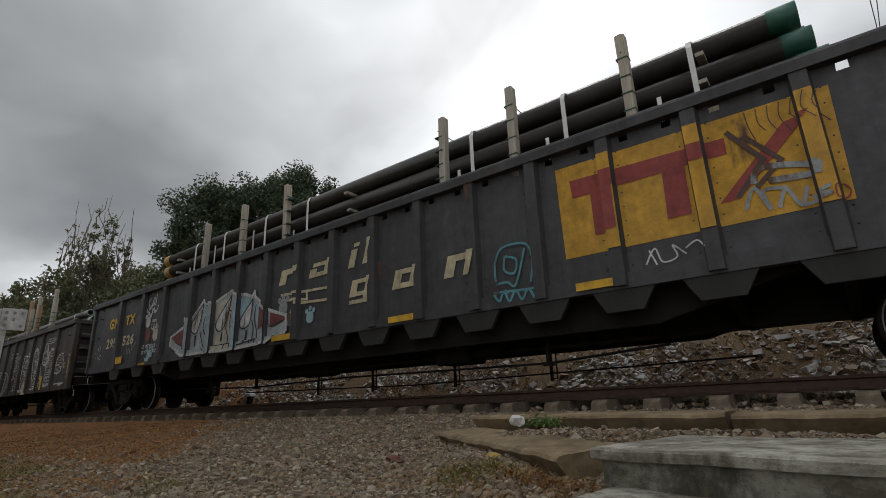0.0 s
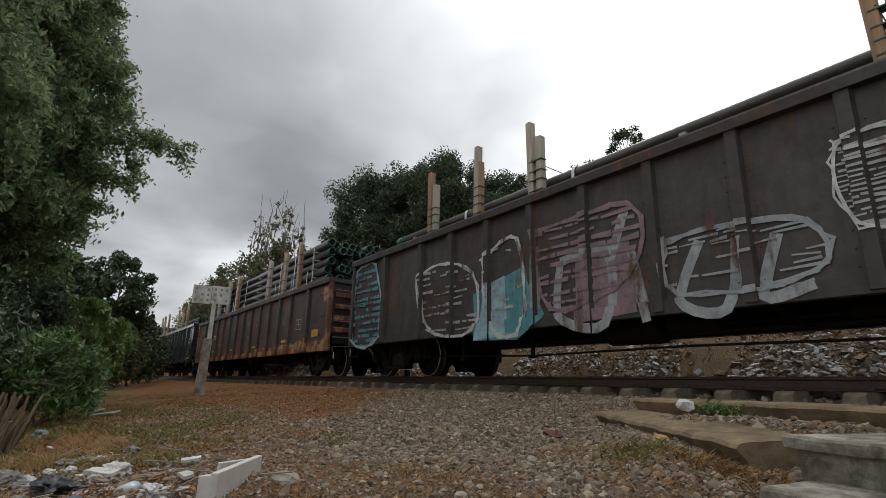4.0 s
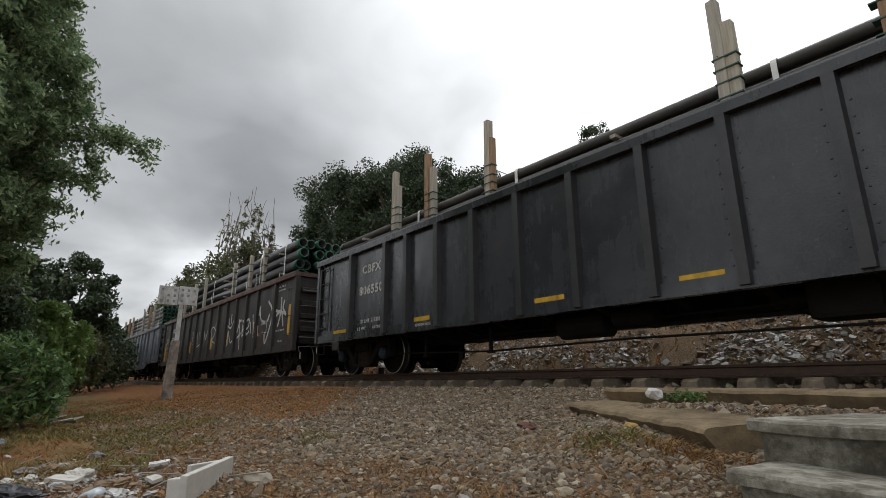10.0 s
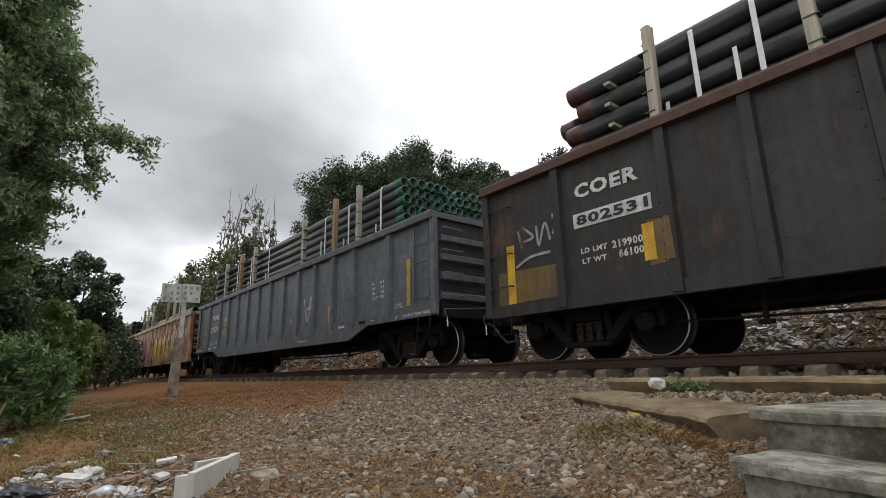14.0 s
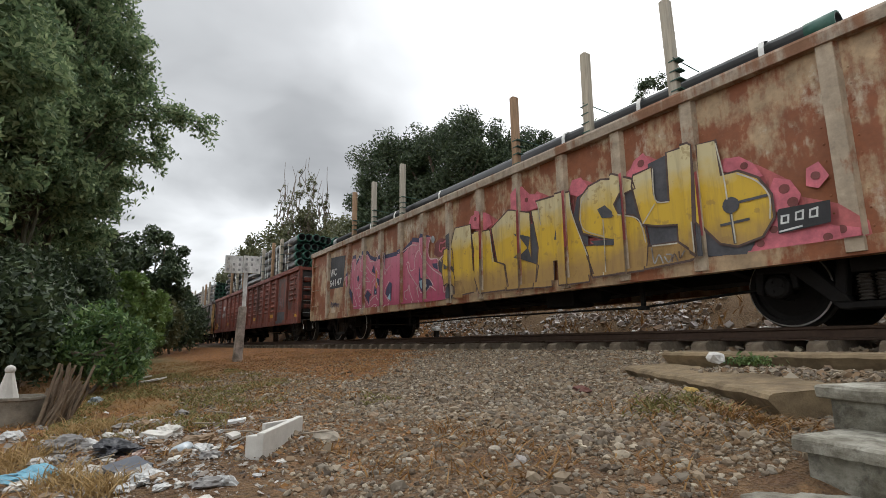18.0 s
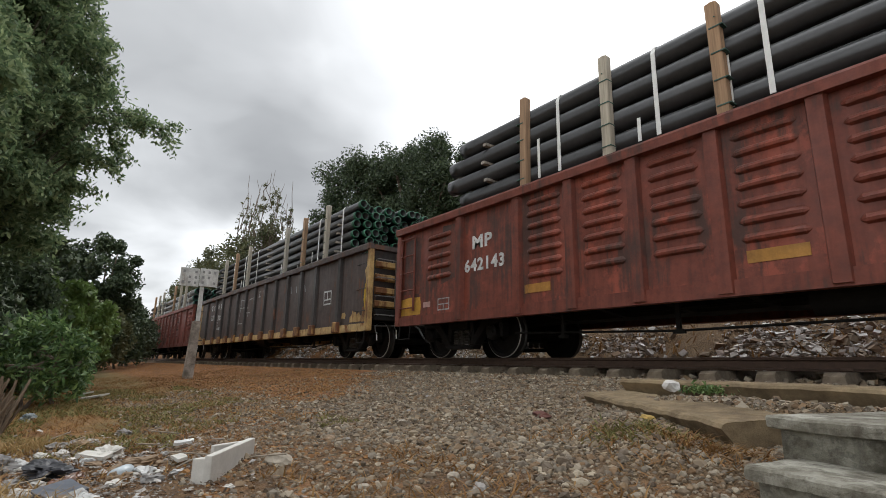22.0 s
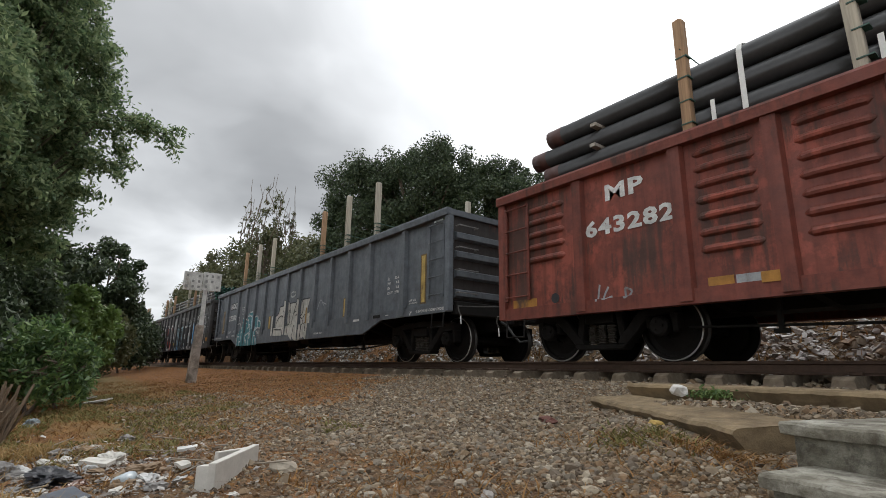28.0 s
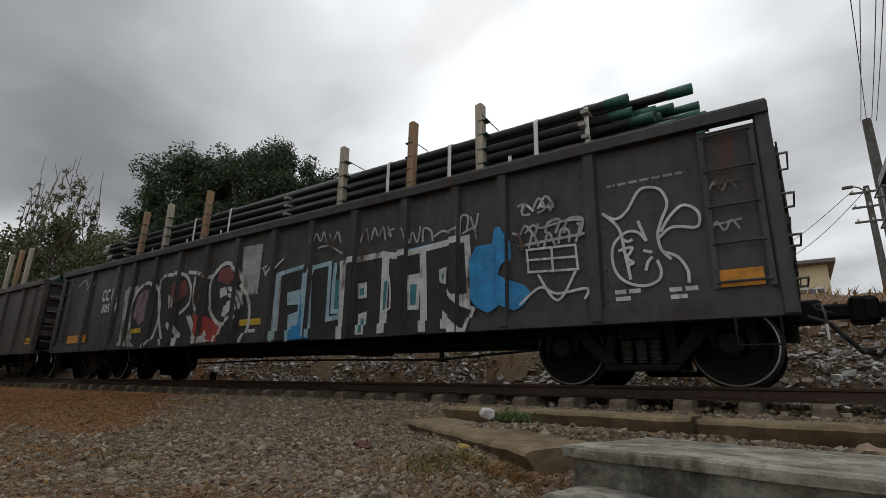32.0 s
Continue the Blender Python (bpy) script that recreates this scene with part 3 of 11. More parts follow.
# ---- stones, rubble and grass ----
ROCK_V = np.array([(x, y, z) for x in (-1, 1) for y in (-1, 1) for z in (-1, 1)], float) * 0.72
ROCK_F = np.array([(0, 1, 3), (0, 3, 2), (4, 6, 7), (4, 7, 5), (0, 4, 5), (0, 5, 1), (2, 3, 7), (2, 7, 6), (0, 2, 6), (0, 6, 4), (1, 5, 7), (1, 7, 3)])


GOLD = (1 + 5 ** 0.5) / 2
CRUSH_V = np.array([(-1, GOLD, 0), (1, GOLD, 0), (-1, -GOLD, 0), (1, -GOLD, 0), (0, -1, GOLD), (0, 1, GOLD), (0, -1, -GOLD), (0, 1, -GOLD), (GOLD, 0, -1), (GOLD, 0, 1), (-GOLD, 0, -1), (-GOLD, 0, 1)]) * 0.56
CRUSH_F = np.array([(0, 11, 5), (0, 5, 1), (0, 1, 7), (0, 7, 10), (0, 10, 11), (1, 5, 9), (5, 11, 4), (11, 10, 2), (10, 7, 6), (7, 1, 8), (3, 9, 4), (3, 4, 2), (3, 2, 6), (3, 6, 8), (3, 8, 9), (4, 9, 5), (2, 4, 11), (6, 2, 10), (8, 6, 7), (9, 8, 1)])


def turns(rng, n):
    q = rng.normal(size=(n, 4))
    q /= np.linalg.norm(q, axis=1)[:, None]
    w, x, y, z = q.T
    return np.stack([1 - 2 * (y * y + z * z), 2 * (x * y - z * w), 2 * (x * z + y * w), 2 * (x * y + z * w), 1 - 2 * (x * x + z * z), 2 * (y * z - x * w), 2 * (x * z - y * w), 2 * (y * z + x * w), 1 - 2 * (x * x + y * y)], -1).reshape(n, 3, 3)


def scatter_stones(name, pts, sizes, mat, seed, label, category, flat=0.75, near=False):
    rng = np.random.default_rng(seed)
    n = len(pts)
    form, sides = (CRUSH_V, CRUSH_F) if near else (ROCK_V, ROCK_F)
    lump = 1 + rng.normal(0, 0.19, (n, len(form), 3))
    stretch = np.stack([rng.uniform(0.8, 1.35, n), rng.uniform(0.7, 1.1, n), rng.uniform(0.6, 1.0, n)], -1)[:, None, :]
    v = form[None] * lump * stretch * sizes[:, None, None]
    v = np.einsum("nij,nkj->nki", turns(rng, n), v)
    v[:, :, 2] *= flat
    v += pts[:, None, :]
    f = sides[None] + (np.arange(n) * len(form))[:, None, None]
    ob = new(name, raw(name, v.reshape(-1, 3), f.reshape(-1, 3), mat))
    return tagged(ob, label, category, kind="stuff")


def stones_all():
    rng = np.random.default_rng(3)
    pts, sizes = [], []
    for _ in range(260000):
        x, y = rng.uniform(-9, 1.6), rng.uniform(0.55, 5.95)
        d = math.hypot(x, y)
        edge = min(0.45 * x + 0.5 * y + 1.03, 0.9 * y - 0.225 * x - 2.05) + 0.42 * noise.noise((x * 0.9, y * 0.9, 8)) + 0.25 * noise.noise((x * 2.6, y * 2.6, 3))
        keep = 0.85 * max(0.0, min(1.0, 0.55 + edge * 1.5))
        if y < 2.3:
            keep = max(keep, 0.40 + 0.45 * max(0.0, noise.noise((x * 2.1, y * 2.1, 17))))
        if y > 4.7:
            keep = max(keep, 0.6)
        keep *= min(1.0, max(0.1, (1.75 - x) / 0.8), max(0.1, (y - 0.45) / 0.45))
        if rng.random() > max(0.06 if y > 0.9 and x < 1.0 else 0.0, keep) or ((x + 0.93) * 0.974 - (y - 2.38) * 0.225 > 0.06 and -0.62 < (x + 0.93) * 0.225 + (y - 2.38) * 0.974 < 0.9):
            continue
        if d > 7 and rng.random() < 0.45:
            continue
        s = float(np.clip(rng.lognormal(math.log(0.0090 if y > 1.7 else 0.0076), 0.50), 0.0035, 0.030))
        pts.append((x, y, ground_z(x, y) + s * 0.12))
        sizes.append(s)
        if len(pts) >= 105000:
            break
    for _ in range(9000):
        x, y = rng.uniform(1.6, 9), rng.uniform(3.4, 5.95)
        s = float(np.clip(rng.lognormal(math.log(0.012), 0.5), 0.004, 0.032))
        pts.append((x, y, ground_z(x, y) + s * 0.12))
        sizes.append(s)
    pts, sizes = np.array(pts), np.array(sizes)
    close = np.hypot(pts[:, 0] * 0.8, pts[:, 1]) < 3.3
    scatter_stones("ballast_gravel", pts[~close], sizes[~close], STONES, 5, "loose grey and brown ballast stones over earth", "gravel", 0.85)
    scatter_stones("near_gravel", pts[close], sizes[close], STONES, 8, "coarse crushed brown and grey stones on the path", "gravel", 0.85, True)
    pts, sizes = [], []
    for _ in range(90000):
        x, y = rng.uniform(-12, -2.0), rng.uniform(0.5, 5.2)
        edge = min(0.45 * x + 0.5 * y + 1.03, 0.9 * y - 0.225 * x - 2.05) + 0.4 * noise.noise((x * 0.9, y * 0.9, 8))
        if edge > 0.1 or rng.random() > 0.5 + 0.8 * noise.noise((x * 2.3, y * 2.3, 31)):
            continue
        s = float(np.clip(rng.lognormal(math.log(0.010 if y > 1.7 else 0.006), 0.5), 0.003, 0.03))
        pts.append((x, y, ground_z(x, y)))
        sizes.append(s)
        if len(pts) >= 22000:
            break
    scatter_stones("earth_clods", np.array(pts), np.array(sizes), CLODS, 16, "crumbs and clods of orange-brown earth", "earth", 0.6)
    pts, sizes = [], []
    for _ in range(9000):
        x, y = rng.uniform(-30, 6), rng.uniform(5.95, 8.75)
        s = rng.uniform(0.02, 0.05)
        pts.append((x, y, -0.11 + rng.uniform(-0.01, 0.05) + (0.05 if 6.6 < y < 7.5 else 0.0)))
        sizes.append(s)
    scatter_stones("track_ballast", np.array(pts), np.array(sizes), STONES, 6, "dusty ballast stones between the sleepers", "gravel")
    pts, sizes = [], []
    for _ in range(60000):
        x, y = rng.uniform(-34, 9), 8.9 + abs(rng.normal(0, 1.3))
        if noise.noise((x * 0.7, y * 0.7, 3)) + rng.uniform(-0.4, 0.4) < 0.05:
            continue
        s = float(np.clip(rng.lognormal(math.log(0.027), 0.55), 0.01, 0.11))
        pts.append((x, y, ground_z(x, y) + s * 0.1))
        sizes.append(s)
    heap, big = [], []
    for _ in range(42000):
        x, y = rng.uniform(-34, 9), 9.15 + abs(rng.normal(0, 0.75))
        if noise.noise((x * 0.42, y * 0.8, 12)) + 0.35 * noise.noise((x * 1.7, y * 1.7, 4)) + rng.uniform(-0.12, 0.12) < 0.19:
            continue
        s = float(np.clip(rng.lognormal(math.log(0.028), 0.6), 0.01, 0.09))
        heap.append((x, y, ground_z(x, y) + s * 0.15))
        big.append(s)
    scatter_stones("bank_rubbish", np.array(heap), np.array(big), PALE_RUBBLE, 9, "heaps of pale broken concrete and rubbish on the bank", "rubble", 0.6)
    scatter_stones("bank_rubble", np.array(pts), np.array(sizes), RUBBLE, 7, "rubble and rubbish tipped on the earth bank", "rubble", 0.8)


stones_all()


def leaf_mesh(name, pts, size, mat, rng, slim=0.45, droop=0.0):
    n = len(pts)
    t = rng.normal(size=(n, 3))
    t[:, 2] -= droop
    t /= np.linalg.norm(t, axis=1)[:, None]
    u = np.cross(t, rng.normal(size=(n, 3)))
    u /= np.linalg.norm(u, axis=1)[:, None]
    s = size * rng.uniform(0.6, 1.3, n)[:, None]
    v = np.stack([pts - t * s, pts + u * s * slim, pts + t * s, pts - u * s * slim], 1).reshape(-1, 3)
    f = np.arange(4 * n).reshape(n, 4)
    return raw(name, v, f, mat)


def blades(name, places, height, mat, seed, label, lean=0.5, width=0.006):
    rng = np.random.default_rng(seed)
    n = len(places)
    p = np.array(places)
    a = rng.uniform(0, 2 * math.pi, n)
    h = height * rng.uniform(0.4, 1.2, n)
    side = np.stack([np.cos(a), np.sin(a), np.zeros(n)], -1) * width
    tip = np.stack([rng.normal(0, lean, n) * h, rng.normal(0, lean, n) * h, h], -1)
    mid = tip * np.array([0.35, 0.35, 0.6])
    v = np.stack([p - side, p + side, p + mid + side * 0.7, p + mid - side * 0.7, p + tip], 1)
    base = (np.arange(n) * 5)[:, None]
    f = np.concatenate([base + np.array([0, 1, 2]), base + np.array([0, 2, 3]), base + np.array([3, 2, 4])])
    ob = new(name, raw(name, v.reshape(-1, 3), f, mat))
    return tagged(ob, label, "grass", kind="stuff")


def grass_all():
    rng = np.random.default_rng(11)
    dry, green, straw = [], [], []
    for _ in range(60000):
        x, y = rng.uniform(-16, -2.2), rng.uniform(-1.0, 4.6)
        edge = 0.45 * x + 0.5 * y + 1.0 + 0.5 * noise.noise((x * 0.9, y * 0.9, 8))
        clump = 0.5 + 0.9 * noise.noise((x * 1.9, y * 1.9, 21))
        if edge < 0 and rng.random() < clump * (0.9 if y < 2.2 else 0.35):
            dry.append((x, y, ground_z(x, y) - 0.004))
        if len(dry) > 19000:
            break
    for _ in range(1500):
        x, y = rng.uniform(-2.6, -0.95), rng.uniform(0.8, 2.6)
        if noise.noise((x * 2.2, y * 2.2, 9)) > 0.05:
            dry.append((x, y, ground_z(x, y)))
    for _ in range(20000):
        x, y = rng.uniform(-10.5, -3.6), rng.uniform(-0.3, 2.0)
        if noise.noise((x * 0.9, y * 1.5, 1)) + 0.4 * noise.noise((x * 3.5, y * 3.5, 6)) > (-0.12 if y < 1.1 else 0.10):
            green.append((x, y, ground_z(x, y) - 0.005))
    for cx, cy, n, sx in ((-3.42, -0.34, 500, 0.16), (-2.75, -0.10, 260, 0.12), (-2.45, 0.02, 200, 0.10), (-4.2, -0.02, 420, 0.2)):
        for _ in range(n):
            x, y = rng.normal(cx, sx), rng.normal(cy, sx * 0.6)
            straw.append((x, y, ground_z(x, y) - 0.004))
    for _ in range(330):
        x, y = rng.normal(-1.62, 0.15), rng.normal(2.50, 0.11)
        green.append((x, y, ground_z(x, y)))
    for _ in range(420):
        x, y = rng.normal(-1.22, 0.13), rng.normal(2.50, 0.09)
        dry.append((x, y, ground_z(x, y)))
    blades("dry_grass", dry, 0.050, DRY_GRASS, 1, "thin straw-brown dry grass on the earth", 1.9, 0.0045)
    blades("straw_tufts", straw, 0.085, STRAW, 4, "tufts of dead yellow straw in the litter", 0.9, 0.0035)
    blades("green_weeds", green, 0.042, GREEN_GRASS, 2, "patchy low yellow-green weeds", 1.2, 0.007)
    tuft = np.array([(-1.88, 3.82, -0.115)]) + rng.normal(0, 1, (300, 3)) * np.array([0.085, 0.03, 0.018])
    tagged(new("weed_tuft", leaf_mesh("weed_tuft", tuft, 0.017, GREEN_LEAF, rng, 0.45, -0.5)), "small leafy green weed against a kerb slab", "weed", kind="stuff")
    bank = []
    for _ in range(6000):
        x, y = rng.uniform(-34, 9), rng.uniform(9.2, 15)
        bank.append((x, y, ground_z(x, y)))
    blades("bank_weeds", bank, 0.22, DRY_GRASS, 5, "dry weeds on the earth bank", 0.7, 0.015)


grass_all()


# ---- concrete pieces by the track ----
def rough_block(name, front, back, z0, z1, mat, label, category, group="", wear=0.012, seed=0, tilt=(0, 0, 0, 0)):
    """A cast slab swept between a front and a back edge line, with chipped rounded edges."""
    steps, across, bev = 64, 12, 0.03
    def at(line, s):
        k = s * (len(line) - 1)
        i = min(int(k), len(line) - 2)
        return Vector(line[i]).lerp(Vector(line[i + 1]), k - i)
    bm, rings = bmesh.new(), []
    for k in range(steps + 1):
        p, q = at(front, k / steps), at(back, k / steps)
        e = (q - p).normalized() * bev
        pts = [(p + e * 3.6, z0), (p + e * 1.4, (z0 + z1) / 2), (p, z1 - bev), (p + e * 0.35, z1 - bev * 0.35), (p + e, z1)]
        pts += [(p.lerp(q, 0.1 + 0.8 * m / across), z1) for m in range(across + 1)]
        pts += [(q - e, z1), (q - e * 0.35, z1 - bev * 0.35), (q, z1 - bev), (q, z0)]
        rings.append([bm.verts.new((w.x, w.y, z)) for w, z in pts])
    for r, t in zip(rings, rings[1:]):
        for m in range(len(r) - 1):
            bm.faces.new((r[m], r[m + 1], t[m + 1], t[m]))
    bm.faces.new(rings[0])
    bm.faces.new(rings[-1])
    bmesh.ops.recalc_face_normals(bm, faces=bm.faces[:])
    for v in bm.verts:
        n = noise.noise_vector(v.co * 4.0 + Vector((seed, 0, 0))) * wear + noise.noise_vector(v.co * 15.0 + Vector((seed, 3, 0))) * wear * 0.6
        v.co += n
        v.co.z += (v.co.x - tilt[0]) * tilt[1] + (v.co.y - tilt[2]) * tilt[3]
    return solid(name, bm, mat, label, category, group)


rough_block("broken_slab", [(-2.88, 3.74), (-2.45, 3.44), (-2.05, 3.20), (-1.65, 2.95), (-1.24, 2.67)], [(-2.74, 4.14), (-2.35, 3.92), (-1.95, 3.66), (-1.45, 3.36), (-0.96, 3.10)], -0.37, -0.205, SLAB,
            "broken sandy concrete slab tilted on the gravel", "slab", "loose slabs", 0.012, 2, (-2.0, 0.012, 3.2, 0.06))
rough_block("kerb_slab", [(-2.66, 3.96), (-1.6, 3.90), (-0.61, 3.84)], [(-2.48, 4.28), (-1.6, 4.33), (-0.62, 4.30)], -0.24, -0.062, SLAB, "long sandy concrete kerb slab beside the track", "slab", "loose slabs", 0.009, 5)
rough_block("kerb_slab", [(-0.58, 3.83), (1.6, 3.70), (2.9, 3.63)], [(-0.59, 4.28), (1.6, 4.15), (2.9, 4.08)], -0.24, -0.072, SLAB, "long sandy concrete kerb slab beside the track", "slab", "loose slabs", 0.009, 8)


def build_steps():
    steps = thing("concrete_steps", "worn grey concrete steps with overhanging treads", "steps", loc=(-0.93, 2.38, 0))
    steps.rotation_euler = (0, 0, radians(-13))
    for i, (z, y0, y1, x0) in enumerate(((-0.157, 0.0, 0.86, 0.0), (-0.313, -0.31, 0.05, 0.10), (-0.475, -0.60, -0.26, 0.12))):
        # a thin cast tread, its nosing chipped and rounded
        bm, rings, n = bmesh.new(), [], 220
        for k in range(n + 1):
            x = x0 + 3.4 * k / n
            chip = 0.016 * max(0.0, noise.noise((x * 9, i * 5, 1)) - 0.25) + 0.008 * max(0.0, noise.noise((x * 33, i * 5, 7)))
            line = [(y0 + 0.03, z - 0.052), (y0 + 0.004, z - 0.046), (y0 + chip * 0.6, z - 0.024), (y0 + chip, z - 0.009), (y0 + 0.010 + chip * 1.6, z)]
            line += [(y0 + 0.03 + (y1 - y0 - 0.04) * m / 12, z) for m in range(1, 12)] + [(y1, z), (y1, z - 0.05)]
            ring = []
            for y, zz in line:
                p = Vector((x, y, zz))
                p += noise.noise_vector(p * 3 + Vector((i * 3, 0, 0))) * 0.006 + noise.noise_vector(p * 24 + Vector((i, 9, 0))) * 0.0035
                ring.append(bm.verts.new(p))
            rings.append(ring)
        for r, t in zip(rings, rings[1:]):
            for m in range(len(r) - 1):
                bm.faces.new((r[m], t[m], t[m + 1], r[m + 1]))
        bm.faces.new(rings[0])
        bm.faces.new(rings[-1])
        bmesh.ops.recalc_face_normals(bm, faces=bm.faces[:])
        part("tread", bm, TREAD, steps, "worn concrete tread, coloured paler for its lit top")
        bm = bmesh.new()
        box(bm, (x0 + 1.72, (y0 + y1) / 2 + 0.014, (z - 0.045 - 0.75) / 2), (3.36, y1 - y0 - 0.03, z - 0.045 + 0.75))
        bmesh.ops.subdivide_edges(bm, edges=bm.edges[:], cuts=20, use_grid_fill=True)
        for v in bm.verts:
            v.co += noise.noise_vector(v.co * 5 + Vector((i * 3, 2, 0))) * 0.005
        part("riser_block", bm, RISER, steps, "stained rendered riser, coloured darker for its shaded face")


build_steps()


def rock(name, x, y, size, mat, label, category="stone", seed=0, lift=0.3, squash=(1, 0.8, 0.6), group=""):
    bm = bmesh.new()
    bmesh.ops.create_icosphere(bm, subdivisions=2, radius=1)
    for v in bm.verts:
        n = v.co.copy()
        k = 1 + 0.42 * noise.noise(n * 1.4 + Vector((seed, 0, 0))) + 0.12 * noise.noise(n * 4 + Vector((0, seed, 0)))
        v.co = Vector((n.x * squash[0], n.y * squash[1], n.z * squash[2])) * k * size
    ob = solid(name, bm, mat, label, category, group, (x, y, ground_z(x, y) + size * squash[2] * lift), (0, 0, seed * 47 % 360))
    return ob


rock("white_stone", -2.10, 3.78, 0.075, plain("whitish_stone", (0.55, 0.53, 0.50), 0.9), "whitish lumpy stone beside a weed tuft", seed=3, lift=2.3)
rock("brick_fragment", -2.68, 2.98, 0.115, plain("red_brick", (0.095, 0.034, 0.024), 0.9), "dark red brick fragment on the gravel", "brick", 7, 0.45, (1.3, 0.5, 0.26))
rock("yellow_stone", -1.75, 2.85, 0.05, plain("ochre_stone", (0.36, 0.24, 0.07), 0.9), "ochre stone in the gravel", seed=9)
LOOSE = [plain("grey_rock", (0.27, 0.25, 0.23), 0.92, var=0.3), plain("brown_rock", (0.25, 0.18, 0.12), 0.92, var=0.3), plain("pale_rock", (0.30, 0.26, 0.205), 0.92, var=0.3)]
rng0 = random.Random(21)
for i in range(24):
    x, y = rng0.uniform(-5.2, -0.9), rng0.uniform(0.7, 4.4)
    if (x > -1.2 and y < 3.3) or (-3.0 < x < -0.8 and 2.4 < y < 4.3):
        continue
    rock("loose_stone", x, y, rng0.uniform(0.02, 0.038), LOOSE[i % 3], "rough loose stone among the gravel", seed=i, group="loose stones")
rock("loose_stone", -2.72, 1.02, 0.085, LOOSE[2], "flat pale stone near the polystyrene block", seed=50, squash=(1, 0.8, 0.4), group="loose stones")
for x, y, s in ((-0.35, 3.42, 0.13), (0.1, 3.38, 0.10), (0.25, 3.55, 0.12)):
    rock("loose_stone", x, y, s, LOOSE[1], "flat brown stone behind the steps", seed=int(s * 400), squash=(1.4, 0.6, 0.35), group="loose stones")


def build_litter():
    bm = bmesh.new()
    # thin boards on edge that meet at the far end, with a cracked stub at the near end
    near, far, stub, back = Vector((-2.52, 0.643)), Vector((-3.00, 0.985)), Vector((-2.60, 0.580)), Vector((-2.89, 0.745))
    for a, b, thick, tall, drop in ((near, far, 0.034, 0.128, 0.0), (near + Vector((-0.012, -0.010)), stub, -0.05, 0.118, 0.008), (far, back, -0.028, 0.118, 0.0)):
        e = (b - a).normalized()
        n = Vector((e.y, -e.x)) * -thick
        foot = [a, b, b + n, a + n]
        low = [bm.verts.new((p.x, p.y, -0.53)) for p in foot]
        top = [bm.verts.new((p.x, p.y, -0.515 + tall - (drop if k in (1, 2) else 0))) for k, p in enumerate(foot)]
        bm.faces.new(low)
        bm.faces.new(top)
        for k in range(4):
            bm.faces.new((low[k], low[k - 1], top[k - 1], top[k]))
    bmesh.ops.recalc_face_normals(bm, faces=bm.faces[:])
    bevel(bm, 0.005, 2)
    solid("polystyrene_block", bm, FOAM, "broken white polystyrene packing boards standing on edge", "packing block")

    def bag(x, y, size, mat, seed, label, name="plastic_bag", squash=(1.2, 0.9, 0.45)):
        bm = bmesh.new()
        bmesh.ops.create_icosphere(bm, subdivisions=4 if size > 0.06 else 3, radius=1)
        for v in bm.verts:
            n = v.co.copy()
            k = 1 + 0.5 * noise.noise(n * 1.7 + Vector((seed, 0, 0))) - 0.42 * abs(noise.noise(n * 3.4 + Vector((0, seed, 0)))) - 0.14 * abs(noise.noise(n * 8 + Vector((0, 0, seed))))
            v.co = Vector((n.x * squash[0], n.y * squash[1], n.z * squash[2])) * k * size
        solid(name, bm, mat, label, "litter", "litter", (x, y, ground_z(x, y) + size * 0.2), (0, 0, seed * 61 % 360))

    rl = random.Random(77)
    heap = [(-2.47, 0.18, 0.07), (-3.11, 0.45, 0.10), (-3.5, 0.35, 0.09), (-3.53, -0.13, 0.10), (-2.30, -0.15, 0.07)]
    heap += [(rl.gauss(-3.25, 0.60), rl.gauss(0.16, 0.24), rl.uniform(0.020, 0.058)) for _ in range(95)]
    for i, (x, y, s) in enumerate(heap):
        bag(x, y, s, (BAG_WHITE, SCRAP_BROWN, FOAM, SCRAP_GREY)[i % 4], i + 1, ("crumpled white plastic bag among the litter", "torn brown paper wrapping among the litter", "broken polystyrene lump among the litter", "crumpled grey packet among the litter")[i % 4], ("plastic_bag", "wrapping", "polystyrene_lump", "packet")[i % 4], (rl.uniform(0.9, 1.6), rl.uniform(0.5, 1.0), rl.uniform(0.35, 0.75)))
    bag(-2.95, -0.22, 0.10, BAG_BLUE, 31, "crumpled pale blue plastic bag among the litter")
    bag(-6.4, -0.04, 0.085, BAG_DULL, 41, "dull blue-grey plastic sheet before the shrubs", "plastic_sheet", (1.5, 0.6, 0.8))
    bag(-2.59, 0.18, 0.062, BAG_WHITE, 37, "knotted white plastic bag at the edge of the litter", squash=(1.1, 0.8, 0.7))
    bag(-4.25, -0.45, 0.09, BAG_WHITE, 39, "crumpled white plastic bag before the brushwood", squash=(1.3, 0.8, 0.5))
    bag(-3.25, 0.08, 0.115, BAG_BLACK, 33, "torn black plastic bag among the litter", squash=(1.3, 0.9, 0.4))
    bag(-3.0, 0.15, 0.09, BROWN_GLASS, 35, "crushed dark brown packet among the litter", "packet", (1.5, 0.7, 0.4))
